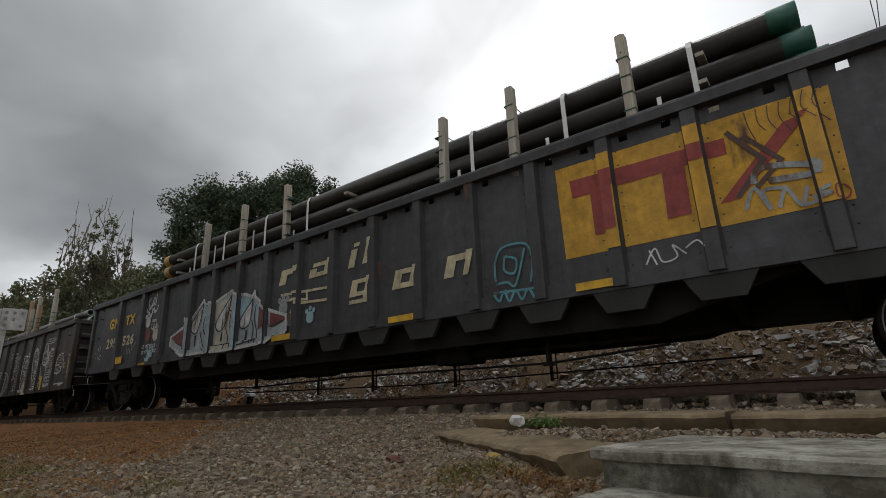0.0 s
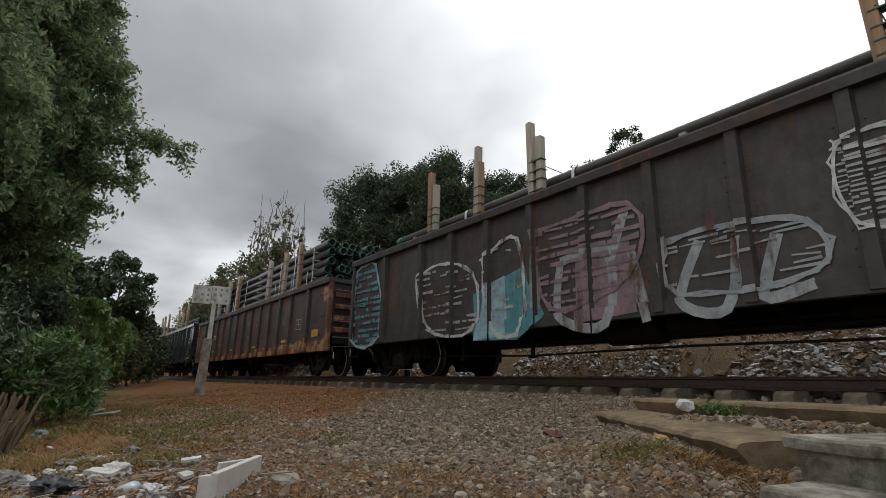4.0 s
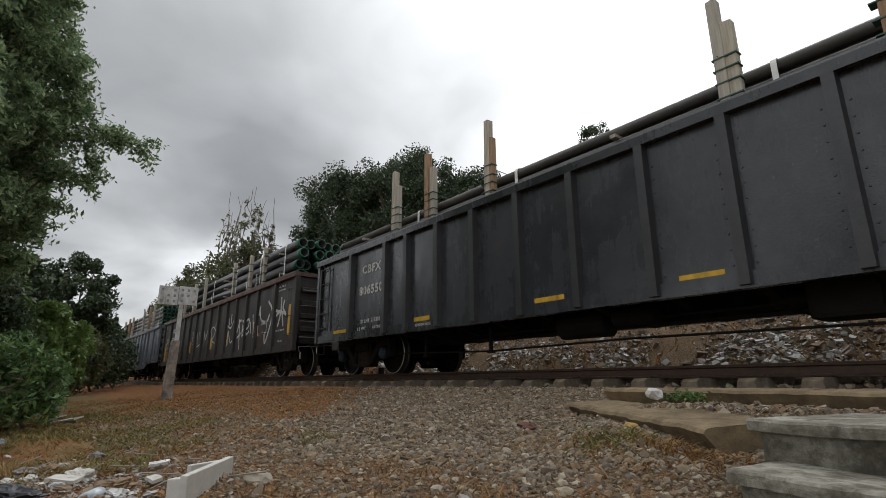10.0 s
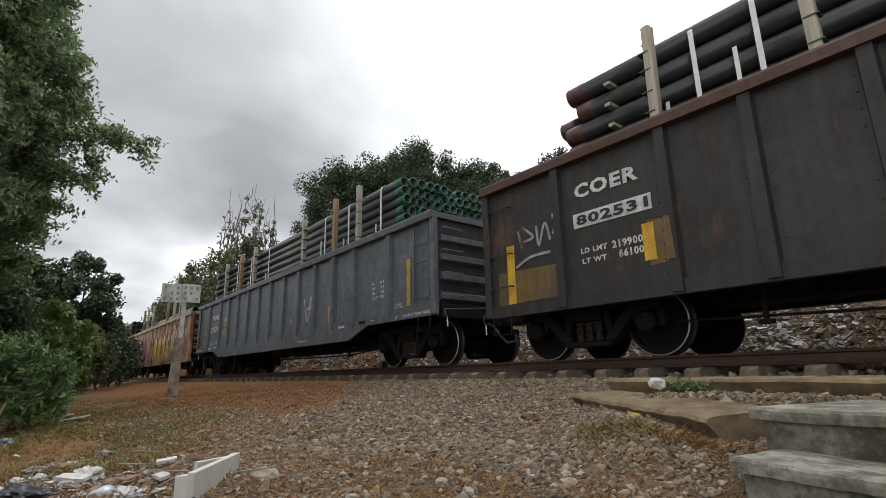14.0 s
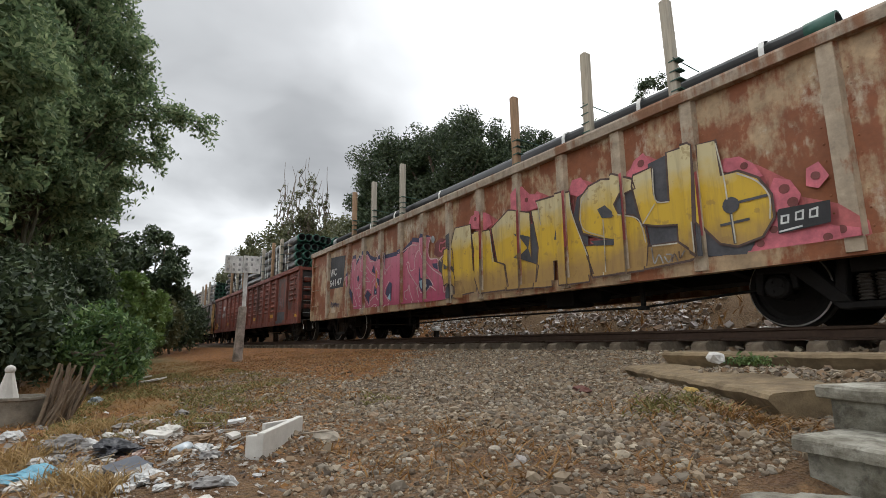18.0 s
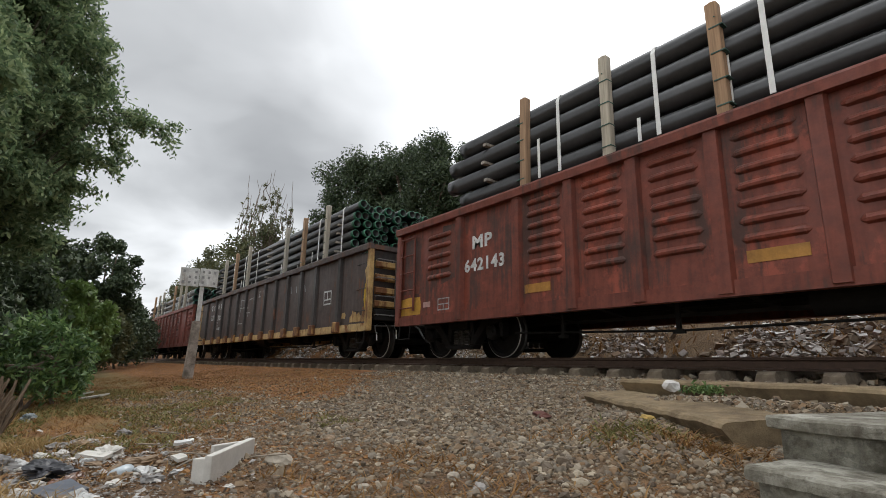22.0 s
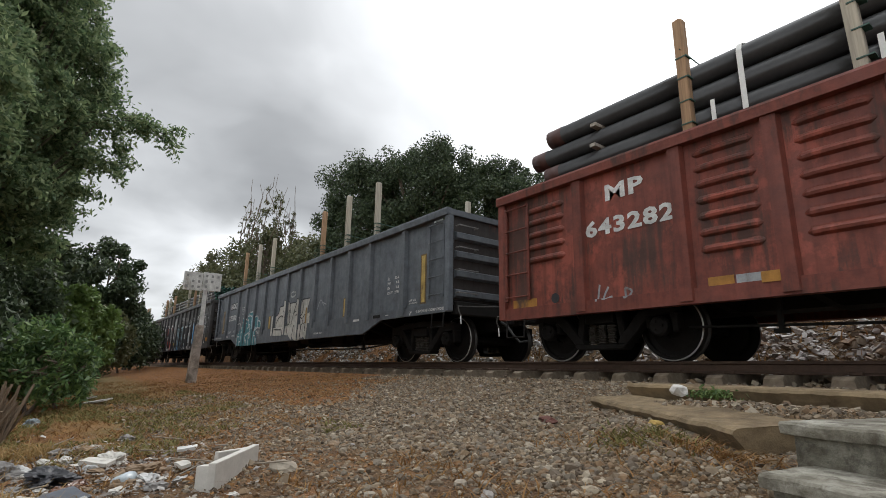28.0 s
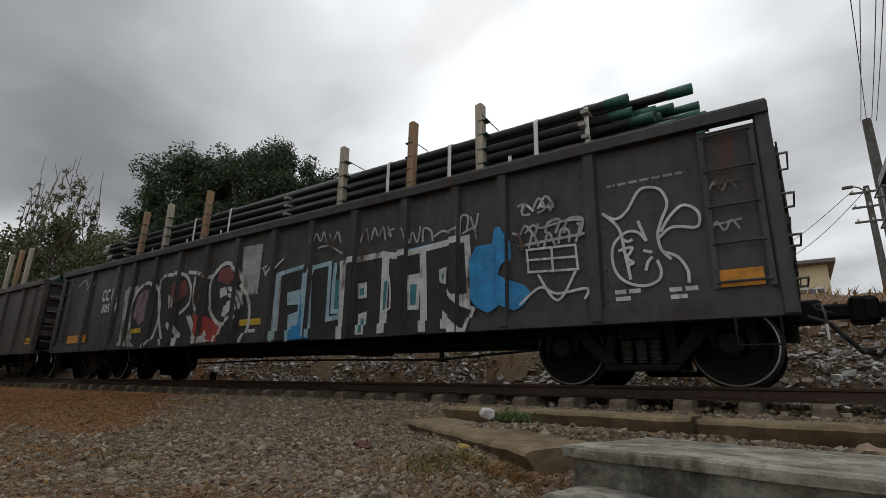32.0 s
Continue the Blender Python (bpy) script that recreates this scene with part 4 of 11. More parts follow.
    for i, (x, y, w, d, r, mat, label) in enumerate(((-2.79, 0.12, 0.18, 0.14, 20, TILE_GREY, "dark slate-grey tile lying on the litter"), (-3.45, 0.28, 0.15, 0.07, 50, FOAM, "flat white polystyrene scrap"),
                                                     (-3.05, 0.62, 0.10, 0.05, 10, FOAM, "flat white polystyrene scrap"), (-3.6, 0.75, 0.11, 0.05, 70, SIGN_WHITE, "flat white board scrap"),
                                                     (-9.4, 0.47, 0.6, 0.2, 15, FOAM, "flat white polystyrene scrap under the shrubs"), (-8.8, 0.60, 0.45, 0.15, 40, FOAM, "flat white polystyrene scrap under the shrubs"))):
        bm = bmesh.new()
        box(bm, (0, 0, 0), (w, d, 0.02))
        bmesh.ops.subdivide_edges(bm, edges=bm.edges[:], cuts=3, use_grid_fill=True)
        for v in bm.verts:
            v.co += noise.noise_vector(v.co * 8 + Vector((i, 0, 0))) * 0.012
        solid("flat_scrap", bm, mat, label, "litter", "litter", (x, y, ground_z(x, y) + 0.03), (8, 6 - 3 * i, r))
    bm = bmesh.new()
    lathe(bm, [(0.005, 0.0), (0.03, 0.003), (0.032, 0.12), (0.028, 0.15), (0.012, 0.18), (0.012, 0.21), (0.005, 0.212)], 14)
    solid("drink_bottle", bm, plain("clear_bottle_plastic", (0.40, 0.45, 0.48), 0.2), "crushed clear plastic drink bottle", "bottle", "litter", (-2.9, 0.32, -0.50), (0, 12, 60), smooth=True)
    rng = np.random.default_rng(31)
    n = 5600
    p = np.stack([rng.normal(-3.3, 0.75, n), rng.normal(0.15, 0.33, n), np.zeros(n)], -1)
    p[:, 2] = [ground_z(x, y) + 0.012 for x, y, _ in p]
    sz = rng.lognormal(math.log(0.0105), 0.5, n)[:, None, None]
    v = rng.uniform(0.4, 1.0, (n, 4, 1)) * np.array([(-1, -0.6, 0), (0.9, -0.5, 0.1), (1, 0.6, 0), (-0.8, 0.5, 0.25)])[None] * sz
    v = np.einsum("nij,nkj->nki", turns(rng, n), v) * np.array([1, 1, 0.5]) + p[:, None, :]
    ob = new("small_litter", raw("small_litter", v.reshape(-1, 3), np.arange(4 * n).reshape(n, 4), islands("litter_bits", [(0.36, 0.35, 0.33), (0.14, 0.09, 0.055), (0.22, 0.20, 0.17), (0.10, 0.065, 0.04), (0.48, 0.46, 0.43), (0.17, 0.12, 0.075)], 0.6)))
    tagged(ob, "small scraps of paper, plastic and dry leaves", "litter", kind="stuff")
    rnd = random.Random(8)
    for i in range(38):
        bm = bmesh.new()
        x, y = rnd.uniform(-5.2, -4.85), rnd.uniform(-0.42, -0.20)
        tube(bm, (x, y, ground_z(x, y) - 0.01), (x + rnd.gauss(-0.12, 0.08), y + rnd.gauss(0.085, 0.03), ground_z(x, y) + rnd.uniform(0.20, 0.46)), rnd.uniform(0.009, 0.021), 6, 0.009)
        solid("dry_branch", bm, BRUSH, "dry brown branch leaning in a brushwood heap", "branch", "brushwood heap")
    for i in range(12):
        x, y = rnd.uniform(-5, -2.6), rnd.uniform(-0.2, 1.0)
        a = rnd.uniform(0, 6.28)
        l = rnd.uniform(0.1, 0.3)
        z = ground_z(x, y) + 0.02
        bm = bmesh.new()
        tube(bm, (x, y, z), (x + l * math.cos(a), y + l * math.sin(a), z + 0.03), 0.0042, 5)
        solid("twig", bm, DUNNAGE, "thin dry twig on the earth", "twig", "twigs")
    # a wash tub with a white ornament under the bamboo
    bm = bmesh.new()
    lathe(bm, [(0.01, 0.0), (0.15, 0.0), (0.18, 0.19), (0.195, 0.20), (0.195, 0.22), (0.17, 0.22), (0.14, 0.05), (0.01, 0.05)], 20)
    me = finish("tub", bm, CONCRETE)
    tagged(piece("tub", me, None, (-5.2, -0.52, ground_z(-5.2, -0.52) - 0.01), (90, 0, 0)), "grey tub standing under the bamboo", "tub")
    bm = bmesh.new()
    tube(bm, (0, 0, 0), (0.02, 0, 0.2), 0.075, 10, 0.025)
    bmesh.ops.create_icosphere(bm, subdivisions=2, radius=0.035, matrix=Matrix.Translation((0.02, 0, 0.215)))
    solid("ornament", bm, FOAM, "small white plaster ornament on the tub", "ornament", loc=(-5.15, -0.60, ground_z(-5.2, -0.52) + 0.20))


build_litter()


# ---- sign, marker, poles and the house ----
def build_sign():
    sign = thing("track_sign", "white two-panel board sign on a leaning concrete post", "sign", loc=(-13.3, 2.76, -0.30))
    bm = bmesh.new()
    prism(bm, [(-0.13, -0.10), (0.13, -0.10), (0.13, 0.10), (-0.13, 0.10)], "z", -0.2, 1.26)
    bevel(bm, 0.02)
    for v in bm.verts:
        v.co.y -= 0.035 * (1.0 - v.co.z)
        k = 1.0 - 0.18 * v.co.z / 1.26
        v.co.x *= k
        v.co.y *= k
    part("post", bm, concrete("post_concrete", (0.42, 0.36, 0.31)), sign, "weathered pinkish concrete post")
    bm = bmesh.new()
    box(bm, (0.02, 0.03, 1.80), (0.05, 0.09, 1.35))
    part("pole", bm, SIGN_WHITE, sign, "white-painted pole")
    for s in (-1, 1):
        bm = bmesh.new()
        box(bm, (0.07, 0.0, 0), (0.02, 0.415, 0.44))
        bevel(bm, 0.004)
        board = part("board", bm, SIGN_WHITE, sign)
        board.location = (0, -0.06 + s * 0.212, 2.30 + s * 0.01)
        for r in range(3):
            for c in range(3):
                if (r + c + s) % 4 == 0:
                    continue
                bm = bmesh.new()
                box(bm, (0.083, -0.13 + 0.13 * c, 0.13 - 0.13 * r), (0.006, 0.05, 0.06))
                part("faded_mark", bm, SIGN_INK, board)
    sign.rotation_euler = (0, 0, radians(-2))


build_sign()


def build_marker():
    m = thing("track_marker", "short black marker post with a white top beside the far rail", "marker post", loc=(-14.15, 9.0, -0.12))
    bm = bmesh.new()
    box(bm, (0, 0, 0.28), (0.14, 0.14, 0.56))
    bevel(bm, 0.012)
    part("post", bm, UNDER, m)
    bm = bmesh.new()
    box(bm, (0, 0, 0.60), (0.24, 0.18, 0.09))
    bevel(bm, 0.012)
    part("cap", bm, SIGN_WHITE, m, "white marker cap")


build_marker()


def build_house():
    h = thing("house", "cream two-storey house with a red upper wall and flat grey eaves", "house", loc=(-3.8, 42, 2.8))
    bm = bmesh.new()
    box(bm, (0, 4, 3.0), (13.0, 8, 6.0))
    part("wall", bm, WALL_CREAM, h, "cream rendered wall")
    bm = bmesh.new()
    box(bm, (0, 3.8, 6.12), (13.9, 9.2, 0.25))
    bevel(bm, 0.03)
    part("eave_slab", bm, SLATE, h, "grey overhanging eaves")
    bm = bmesh.new()
    box(bm, (1.2, 5, 7.2), (6.6, 5, 2.0))
    part("upper_wall", bm, ROOF_RED, h, "red painted upper wall")
    bm = bmesh.new()
    box(bm, (-3.6, 5, 6.9), (2.6, 5, 1.5))
    part("upper_wall", bm, WALL_CREAM, h)
    bm = bmesh.new()
    box(bm, (-0.4, 4.9, 8.25), (10.2, 5.8, 0.18))
    bevel(bm, 0.03)
    part("roof", bm, SLATE, h, "flat grey roof slab")
    bm = bmesh.new()
    lathe(bm, [(0.02, 0.0), (0.62, 0.0), (0.64, 0.9), (0.5, 1.15), (0.2, 1.25), (0.02, 1.25)], 18)
    for v in bm.verts:
        v.co = Vector((v.co.x - 0.1, v.co.z + 4.0, v.co.y + 8.34))
    part("water_tank", bm, UNDER, h, "black rooftop water tank")
    for x in (-4.6, -1.2, 2.2, 5.2):
        bm = bmesh.new()
        box(bm, (0, -0.02, 0), (2.0, 0.12, 1.7))
        win = part("window", bm, SIGN_WHITE, h, "white-framed barred window")
        win.location = (x, 0, 3.6)
        for i in range(4):
            bm = bmesh.new()
            box(bm, (-0.72 + 0.48 * i, -0.085, 0), (0.40, 0.02, 1.5))
            part("pane", bm, PANE, win)
    bm = bmesh.new()
    for i in range(500):
        r = random.Random(i)
        x, z = r.uniform(-6, 6), abs(r.gauss(0, 0.8))
        bmesh.ops.create_icosphere(bm, subdivisions=1, radius=r.uniform(0.1, 0.28), matrix=Matrix.Translation((x, -2.4 + r.uniform(-0.5, 0.5), z + 0.3)))
    solid("garden_hedge", bm, LEAF_DRY, "dusty hedge before the house", "hedge", loc=(-3.8, 42, 2.9))


build_house()


def build_pole(x, y, h, r, arms, label):
    p = thing("utility_pole", label, "utility pole", "utility poles", (x, y, ground_z(x, y)))
    bm = bmesh.new()
    tube(bm, (0, 0, -0.5), (0, 0, h), r, 12, r * 0.65)
    part("pole", bm, POLE, p)
    for k in range(arms):
        z = h - 0.35 - 0.8 * k
        bm = bmesh.new()
        box(bm, (0, -0.12, z), (1.5, 0.09, 0.10))
        arm = part("crossarm", bm, POLE, p, "weathered crossarm")
        for d in (-0.6, 0.0, 0.6):
            bm = bmesh.new()
            lathe(bm, [(0.01, 0.0), (0.05, 0.0), (0.06, 0.05), (0.03, 0.08), (0.05, 0.12), (0.01, 0.15)], 8)
            for v in bm.verts:
                v.co = Vector((v.co.x + d, v.co.z - 0.12, v.co.y + z + 0.05))
            part("insulator", bm, SIGN_WHITE, arm)
    return p


build_pole(3.15, 21.0, 6.4, 0.20, 0, "leaning dark timber utility pole")
lampp = build_pole(4.35, 33.0, 7.6, 0.20, 3, "utility pole with crossarms, insulators and a lamp")
bm = bmesh.new()
wire(bm, [(0, -0.1, 7.2), (-0.3, -0.2, 7.5), (-0.6, -0.3, 7.6)], 0.035)
box(bm, (-0.8, -0.3, 7.58), (0.45, 0.2, 0.12))
part("street_lamp_head", bm, POLE, lampp, "grey lamp head on a bracket")
for i, (x0, z0, x1, z1) in enumerate(((3.15, 9.3, 0.9, 9.0), (3.3, 9.35, 3.4, 9.3), (3.0, 9.3, 2.7, 9.1), (3.4, 9.2, 4.0, 9.0))):
    bm = bmesh.new()
    a, b = Vector((x0, 21.0, z0)), Vector((x1 * 0.35 + 0.4, 2.0, 8.9 + 0.2 * i))
    pts = [a.lerp(b, k / 12) - Vector((0, 0, 0.5 * math.sin(math.pi * k / 12))) for k in range(13)]
    wire(bm, pts, 0.011, 5)
    solid("overhead_wire", bm, WIRE, "thin black overhead wire", "wire", "overhead wires")
for i in range(2):
    bm = bmesh.new()
    a, b = Vector((3.75 + 0.6 * i, 32.88, ground_z(4, 33) + 7.40)), Vector((-2.0 + 2 * i, 41.6, 9.0))
    pts = [a.lerp(b, k / 12) - Vector((0, 0, 0.4 * math.sin(math.pi * k / 12))) for k in range(13)]
    wire(bm, pts, 0.018, 5)
    solid("overhead_wire", bm, WIRE, "thin black overhead wire", "wire", "overhead wires")


# ---- trees ----
def limb(bm, p, q, r0, r1, bend, rnd, seg=7, steps=4):
    p, q = Vector(p), Vector(q)
    last, rl = p, r0
    for k in range(1, steps + 1):
        f = k / steps
        c = p.lerp(q, f) + Vector((rnd.uniform(-1, 1), rnd.uniform(-1, 1), rnd.uniform(-0.5, 0.5))) * bend * math.sin(math.pi * f)
        r = r0 + (r1 - r0) * f
        tube(bm, last, c, rl, seg, r)
        last, rl = c, r


def tree(name, label, base, height, spread_r, crown_lo, mat, count, leaf, seed, clumps=70, group="", slim=0.45, droop=0.2, squash=1.0, bark=BARK, twigs=0, wide=1.0, trunk=0.25, puff=(0.13, 0.30)):
    """Trunk, limbs and a crown of leaf clumps with an uneven outline."""
    rnd, rng = random.Random(seed), np.random.default_rng(seed)
    x, y = base
    z = ground_z(x, y)
    t = thing(name, label, "tree", group, (x, y, z))
    bm = bmesh.new()
    mid = Vector((0, 0, crown_lo + (height - crown_lo) * 0.35))
    limb(bm, (0, 0, -0.3), mid, trunk, trunk * 0.55, 0.15, rnd, 9)
    cz, rz = (height + crown_lo) / 2, (height - crown_lo) / 2
    centres = []
    for i in range(clumps):
        a, e = rnd.uniform(0, 2 * math.pi), math.asin(rnd.uniform(-0.75, 1))
        k = rnd.uniform(0.5, 0.92) * (1 + 0.22 * noise.noise((math.cos(a) * 1.5, math.sin(a) * 1.5, e * 2 + seed)))
        centres.append(Vector((math.cos(a) * math.cos(e) * spread_r * wide * k, math.sin(a) * math.cos(e) * spread_r * k, cz + math.sin(e) * rz * k)))
    for c in centres[:max(10, clumps // 4)]:
        limb(bm, mid * rnd.uniform(0.6, 1.0), c, trunk * 0.3, 0.02, 0.25, rnd, 5, 3)
    for i in range(twigs):
        c = centres[i % clumps]
        limb(bm, c * 0.9, c + Vector((rnd.uniform(-0.5, 0.5), rnd.uniform(-0.5, 0.5), rnd.uniform(0.6, 2.0))), 0.032, 0.010, 0.25, rnd, 4, 3)
    part("trunk", bm, bark, t)
    per = count // clumps
    pts = []
    for c in centres:
        r = spread_r * rnd.uniform(*puff)
        d = rng.normal(size=(per, 3))
        d /= np.linalg.norm(d, axis=1)[:, None]
        d *= (rng.random(per) ** 0.5)[:, None] * r
        d[:, 2] *= squash
        pts.append(np.array(c) + d)
    piece("crown", leaf_mesh("crown", np.concatenate(pts), leaf, mat, rng, slim, droop), t)
    return t


# broad dark trees behind the train
BEHIND = "trees behind the track"


def behind(name, label, az, el, dist, radius, lo, count, leaf, seed, clumps, trunk, mat=LEAF_DARK, **more):
    """A tree set by bearing, height angle and distance from the clearing's edge."""
    x, y = dist * math.sin(radians(az)), dist * math.cos(radians(az))
    spread_r = radius / 1.12
    h = dist * math.tan(radians(el)) - ground_z(x, y) - 0.16 * spread_r
    return tree(name, label, (x, y), h, spread_r, lo, mat, count, leaf, seed, clumps, BEHIND, trunk=trunk, **more)


BROAD = "broad dark green tree with a dense rounded crown behind the train"
ABOVE = "dark green tree showing above the train"
behind("mango_tree", BROAD, -62.4, 24.0, 26, 3.1, 1.5, 44000, 0.080, 41, 120, 0.35)
behind("mango_tree", BROAD, -56.0, 26.8, 25, 3.2, 1.5, 56000, 0.080, 42, 150, 0.45)
behind("mango_tree", BROAD, -49.6, 25.2, 25, 3.0, 1.5, 44000, 0.080, 48, 120, 0.4)
behind("mango_tree", BROAD, -43.8, 23.8, 25, 2.9, 1.5, 34000, 0.080, 43, 100, 0.3)
behind("mango_tree", ABOVE, -37.2, 24.8, 25, 2.1, 2.0, 22000, 0.080, 46, 70, 0.25)
behind("slender_tree", "slender dark tree with a small open crown above the train", -32.7, 27.8, 25, 1.15, 7.6, 4200, 0.06, 44, 34, 0.07, puff=(0.16, 0.36))
behind("mango_tree", ABOVE, -28.2, 23.2, 26, 1.6, 2.0, 11000, 0.12, 45, 60, 0.25)
behind("mango_tree", ABOVE, -25.6, 20.8, 26, 1.4, 1.5, 9000, 0.12, 47, 50, 0.2)
# dry bushes on the rise at the far bend
DRY = "olive-brown dry bush on the far rise"
for i, (az, el, d, r) in enumerate(((-66.5, 15.0, 29, 2.4), (-69.0, 14.8, 32, 2.5), (-72.0, 15.4, 34, 2.5), (-74.8, 14.6, 36, 2.3), (-77.2, 12.6, 40, 2.2), (-78.6, 10.2, 45, 2.1), (-79.6, 8.0, 52, 1.9), (-70.6, 10.5, 30, 2.2), (-73.6, 10.5, 32, 2.2), (-76.2, 9.5, 36, 2.2), (-78.2, 7.6, 42, 2.0))):
    behind("hill_bush", DRY, az, el, d, r, 0.0, 11000, 0.12, 60 + i, 80, 0.12, LEAF_DRY, puff=(0.2, 0.42))
for az, el, d, r, lo, n, seed in ((-72.7, 19.4, 33, 1.3, 4.5, 1700, 70), (-74.6, 18.0, 36, 0.9, 5.5, 500, 71), (-70.6, 17.2, 33, 0.9, 4.5, 900, 72)):
    behind("bare_tree", "half-bare thin tree with upright dry twigs", az, el, d, r, lo, n, 0.08, seed, 40, 0.09, LEAF_DRY, twigs=16)
# thicket on the near side
NEAR = "thicket by the track"
tree("dark_tree", "dark leafy tree beside the track at the bend", (-25, 1.35), 5.6, 1.85, 0.2, LEAF_DARK, 18000, 0.10, 81, 80, NEAR, trunk=0.14)
tree("dark_tree", "dark leafy tree beside the track at the bend", (-33, 3.4), 3.5, 1.4, 0.2, LEAF_DARK, 9000, 0.11, 82, 60, NEAR, trunk=0.12)
tree("dark_tree", "dark leafy tree beside the track at the bend", (-30, 0.6), 4.4, 1.9, 0.2, LEAF_DARK, 9000, 0.12, 84, 60, NEAR, trunk=0.12)
tree("dark_tree", "dark leafy tree beside the track at the bend", (-46, 4.0), 4.2, 1.7, 0.2, LEAF_DARK, 8000, 0.14, 85, 60, NEAR, trunk=0.14)
tree("shrub", "yellow-green leafy shrub beside the track", (-12.4, 0.25), 2.15, 0.75, 0.5, LEAF_LIME, 8000, 0.06, 83, 56, NEAR, trunk=0.05)
tree("shrub", "yellow-green leafy shrub beside the track", (-17.5, 0.75), 2.1, 0.9, 0.3, LEAF_LIME, 6000, 0.07, 91, 46, NEAR, trunk=0.05)
for i, (x, y, h, r) in enumerate(((-19.0, 0.7, 2.2, 1.0), (-22.5, 1.5, 2.3, 1.1), (-27.0, 2.5, 2.6, 1.2), (-30.5, 3.3, 2.7, 1.2), (-36.0, 4.0, 3.0, 1.4))):
    tree("hedge_bush", "dull olive bush in the thicket by the track", (x, y), h, r, -0.1, LEAF_DRY if i == 1 else LEAF_DARK, 7000, 0.09, 140 + i, 60, NEAR, trunk=0.06, puff=(0.2, 0.45))
SHRUB = "bright green leafy shrub at the foot of the bamboo"
for i, (x, y, h, r) in enumerate(((-7.5, 0.02, 1.15, 0.44), (-8.0, -0.22, 1.12, 0.42), (-8.6, 0.18, 0.85, 0.36))):
    tree("green_shrub", SHRUB, (x, y), h, r, 0.0, LEAF_BRIGHT, 3600, 0.046, 86 + 20 * i, 40, NEAR, trunk=0.03, puff=(0.2, 0.5), slim=0.3, droop=-0.3)
for i, (x, y, h, r) in enumerate(((-7.6, -1.15, 1.7, 0.75), (-8.8, -0.95, 2.0, 0.7), (-10.0, -0.6, 2.2, 0.75), (-7.0, -2.0, 1.9, 0.9), (-11.2, -0.45, 2.0, 0.7), (-13.0, -0.4, 1.8, 0.8))):
    tree("undergrowth_bush", "dark leafy undergrowth beneath the bamboo", (x, y), h, r, -0.1, LEAF_DARK, 11000, 0.048, 160 + i, 60, NEAR, trunk=0.04, puff=(0.2, 0.45))
CANES = "bamboo clumps"
CANE = "tall dense bamboo clump with drooping narrow leaves"
grove = tree("bamboo_clump", CANE, (-10.6, -1.32), 8.8, 1.48, 0.9, LEAF_MID, 84000, 0.056, 88, 280, CANES, 0.40, 0.35, 0.9, BAMBOO, trunk=0.05)
tree("bamboo_clump", CANE, (-8.3, -2.6), 9.0, 1.8, 1.0, LEAF_MID, 60000, 0.060, 89, 210, CANES, 0.38, 0.35, 0.9, BAMBOO, trunk=0.05)
tree("bamboo_clump", CANE, (-13.6, -1.3), 9.2, 1.5, 0.8, LEAF_MID, 30000, 0.085, 90, 180, CANES, 0.38, 0.35, 0.9, BAMBOO, trunk=0.05)
tree("dark_tree", "dark leafy tree crowding behind the bamboo", (-12.4, -3.4), 8.0, 2.4, 0.1, LEAF_DARK, 26000, 0.12, 92, 150, NEAR, trunk=0.14)
tree("dark_tree", "dark leafy tree crowding behind the bamboo", (-16.6, -1.4), 4.4, 1.6, 0.1, LEAF_DARK, 18000, 0.12, 93, 110, NEAR, trunk=0.14)
tree("dark_tree", "dark leafy tree crowding behind the bamboo", (-20.5, -0.9), 4.6, 1.7, 0.1, LEAF_DARK, 14000, 0.12, 94, 90, NEAR, trunk=0.14)


def bamboo_sprays():
    """Thin branches that arch out of the clump, with narrow leaves hanging along them."""
    rnd, rng = random.Random(15), np.random.default_rng(15)
    tips = [(-10.4, 1.40, 4.15), (-10.5, 0.55, 3.45), (-10.6, 0.55, 4.85), (-10.7, 0.1, 5.75), (-10.5, 0.1, 2.95), (-10.6, -0.1, 2.4), (-10.8, 0.95, 4.5), (-10.9, -0.15, 6.6), (-10.3, 1.2, 4.35), (-9.6, -0.2, 6.2), (-11.0, 0.35, 5.3), (-10.9, 0.55, 4.0)]
    for tip in tips:
        tip = Vector(tip)
        root = Vector((tip.x - 0.2, rnd.uniform(-0.9, -0.4), tip.z - rnd.uniform(-0.2, 0.9)))
        top = (root + tip) / 2 + Vector((0, 0, 0.45))
        bm, pts, last, rad = bmesh.new(), [], root, 0.014
        side = [(root, top, tip)]
        for _ in range(5):
            f = rnd.uniform(0.35, 0.9)
            c = root * (1 - f) ** 2 + top * 2 * f * (1 - f) + tip * f * f
            e = c + Vector((rnd.uniform(-0.3, 0.3), rnd.uniform(0.05, 0.4), rnd.uniform(-0.35, 0.15)))
            side.append((c, (c + e) / 2 + Vector((0, 0, 0.08)), e))
        for a, m, e in side:
            last, n = a, 8
            for k in range(1, n + 1):
                f = k / n
                c = a * (1 - f) ** 2 + m * 2 * f * (1 - f) + e * f * f
                tube(bm, last, c, 0.012 * (1.15 - f), 4, 0.012 * (1.03 - f) + 0.001)
                last = c
                if f > 0.2:
                    pts += [c + Vector((rnd.gauss(0, 0.07), rnd.gauss(0, 0.07), rnd.gauss(-0.03, 0.06))) for _ in range(13)]
        br = part("branch", bm, BAMBOO, grove)
        br.location = -grove.location
        lv = piece("leaves", leaf_mesh("leaves", np.array([p[:] for p in pts]), 0.052, LEAF_MID, rng, 0.38, 0.4), br)


bamboo_sprays()


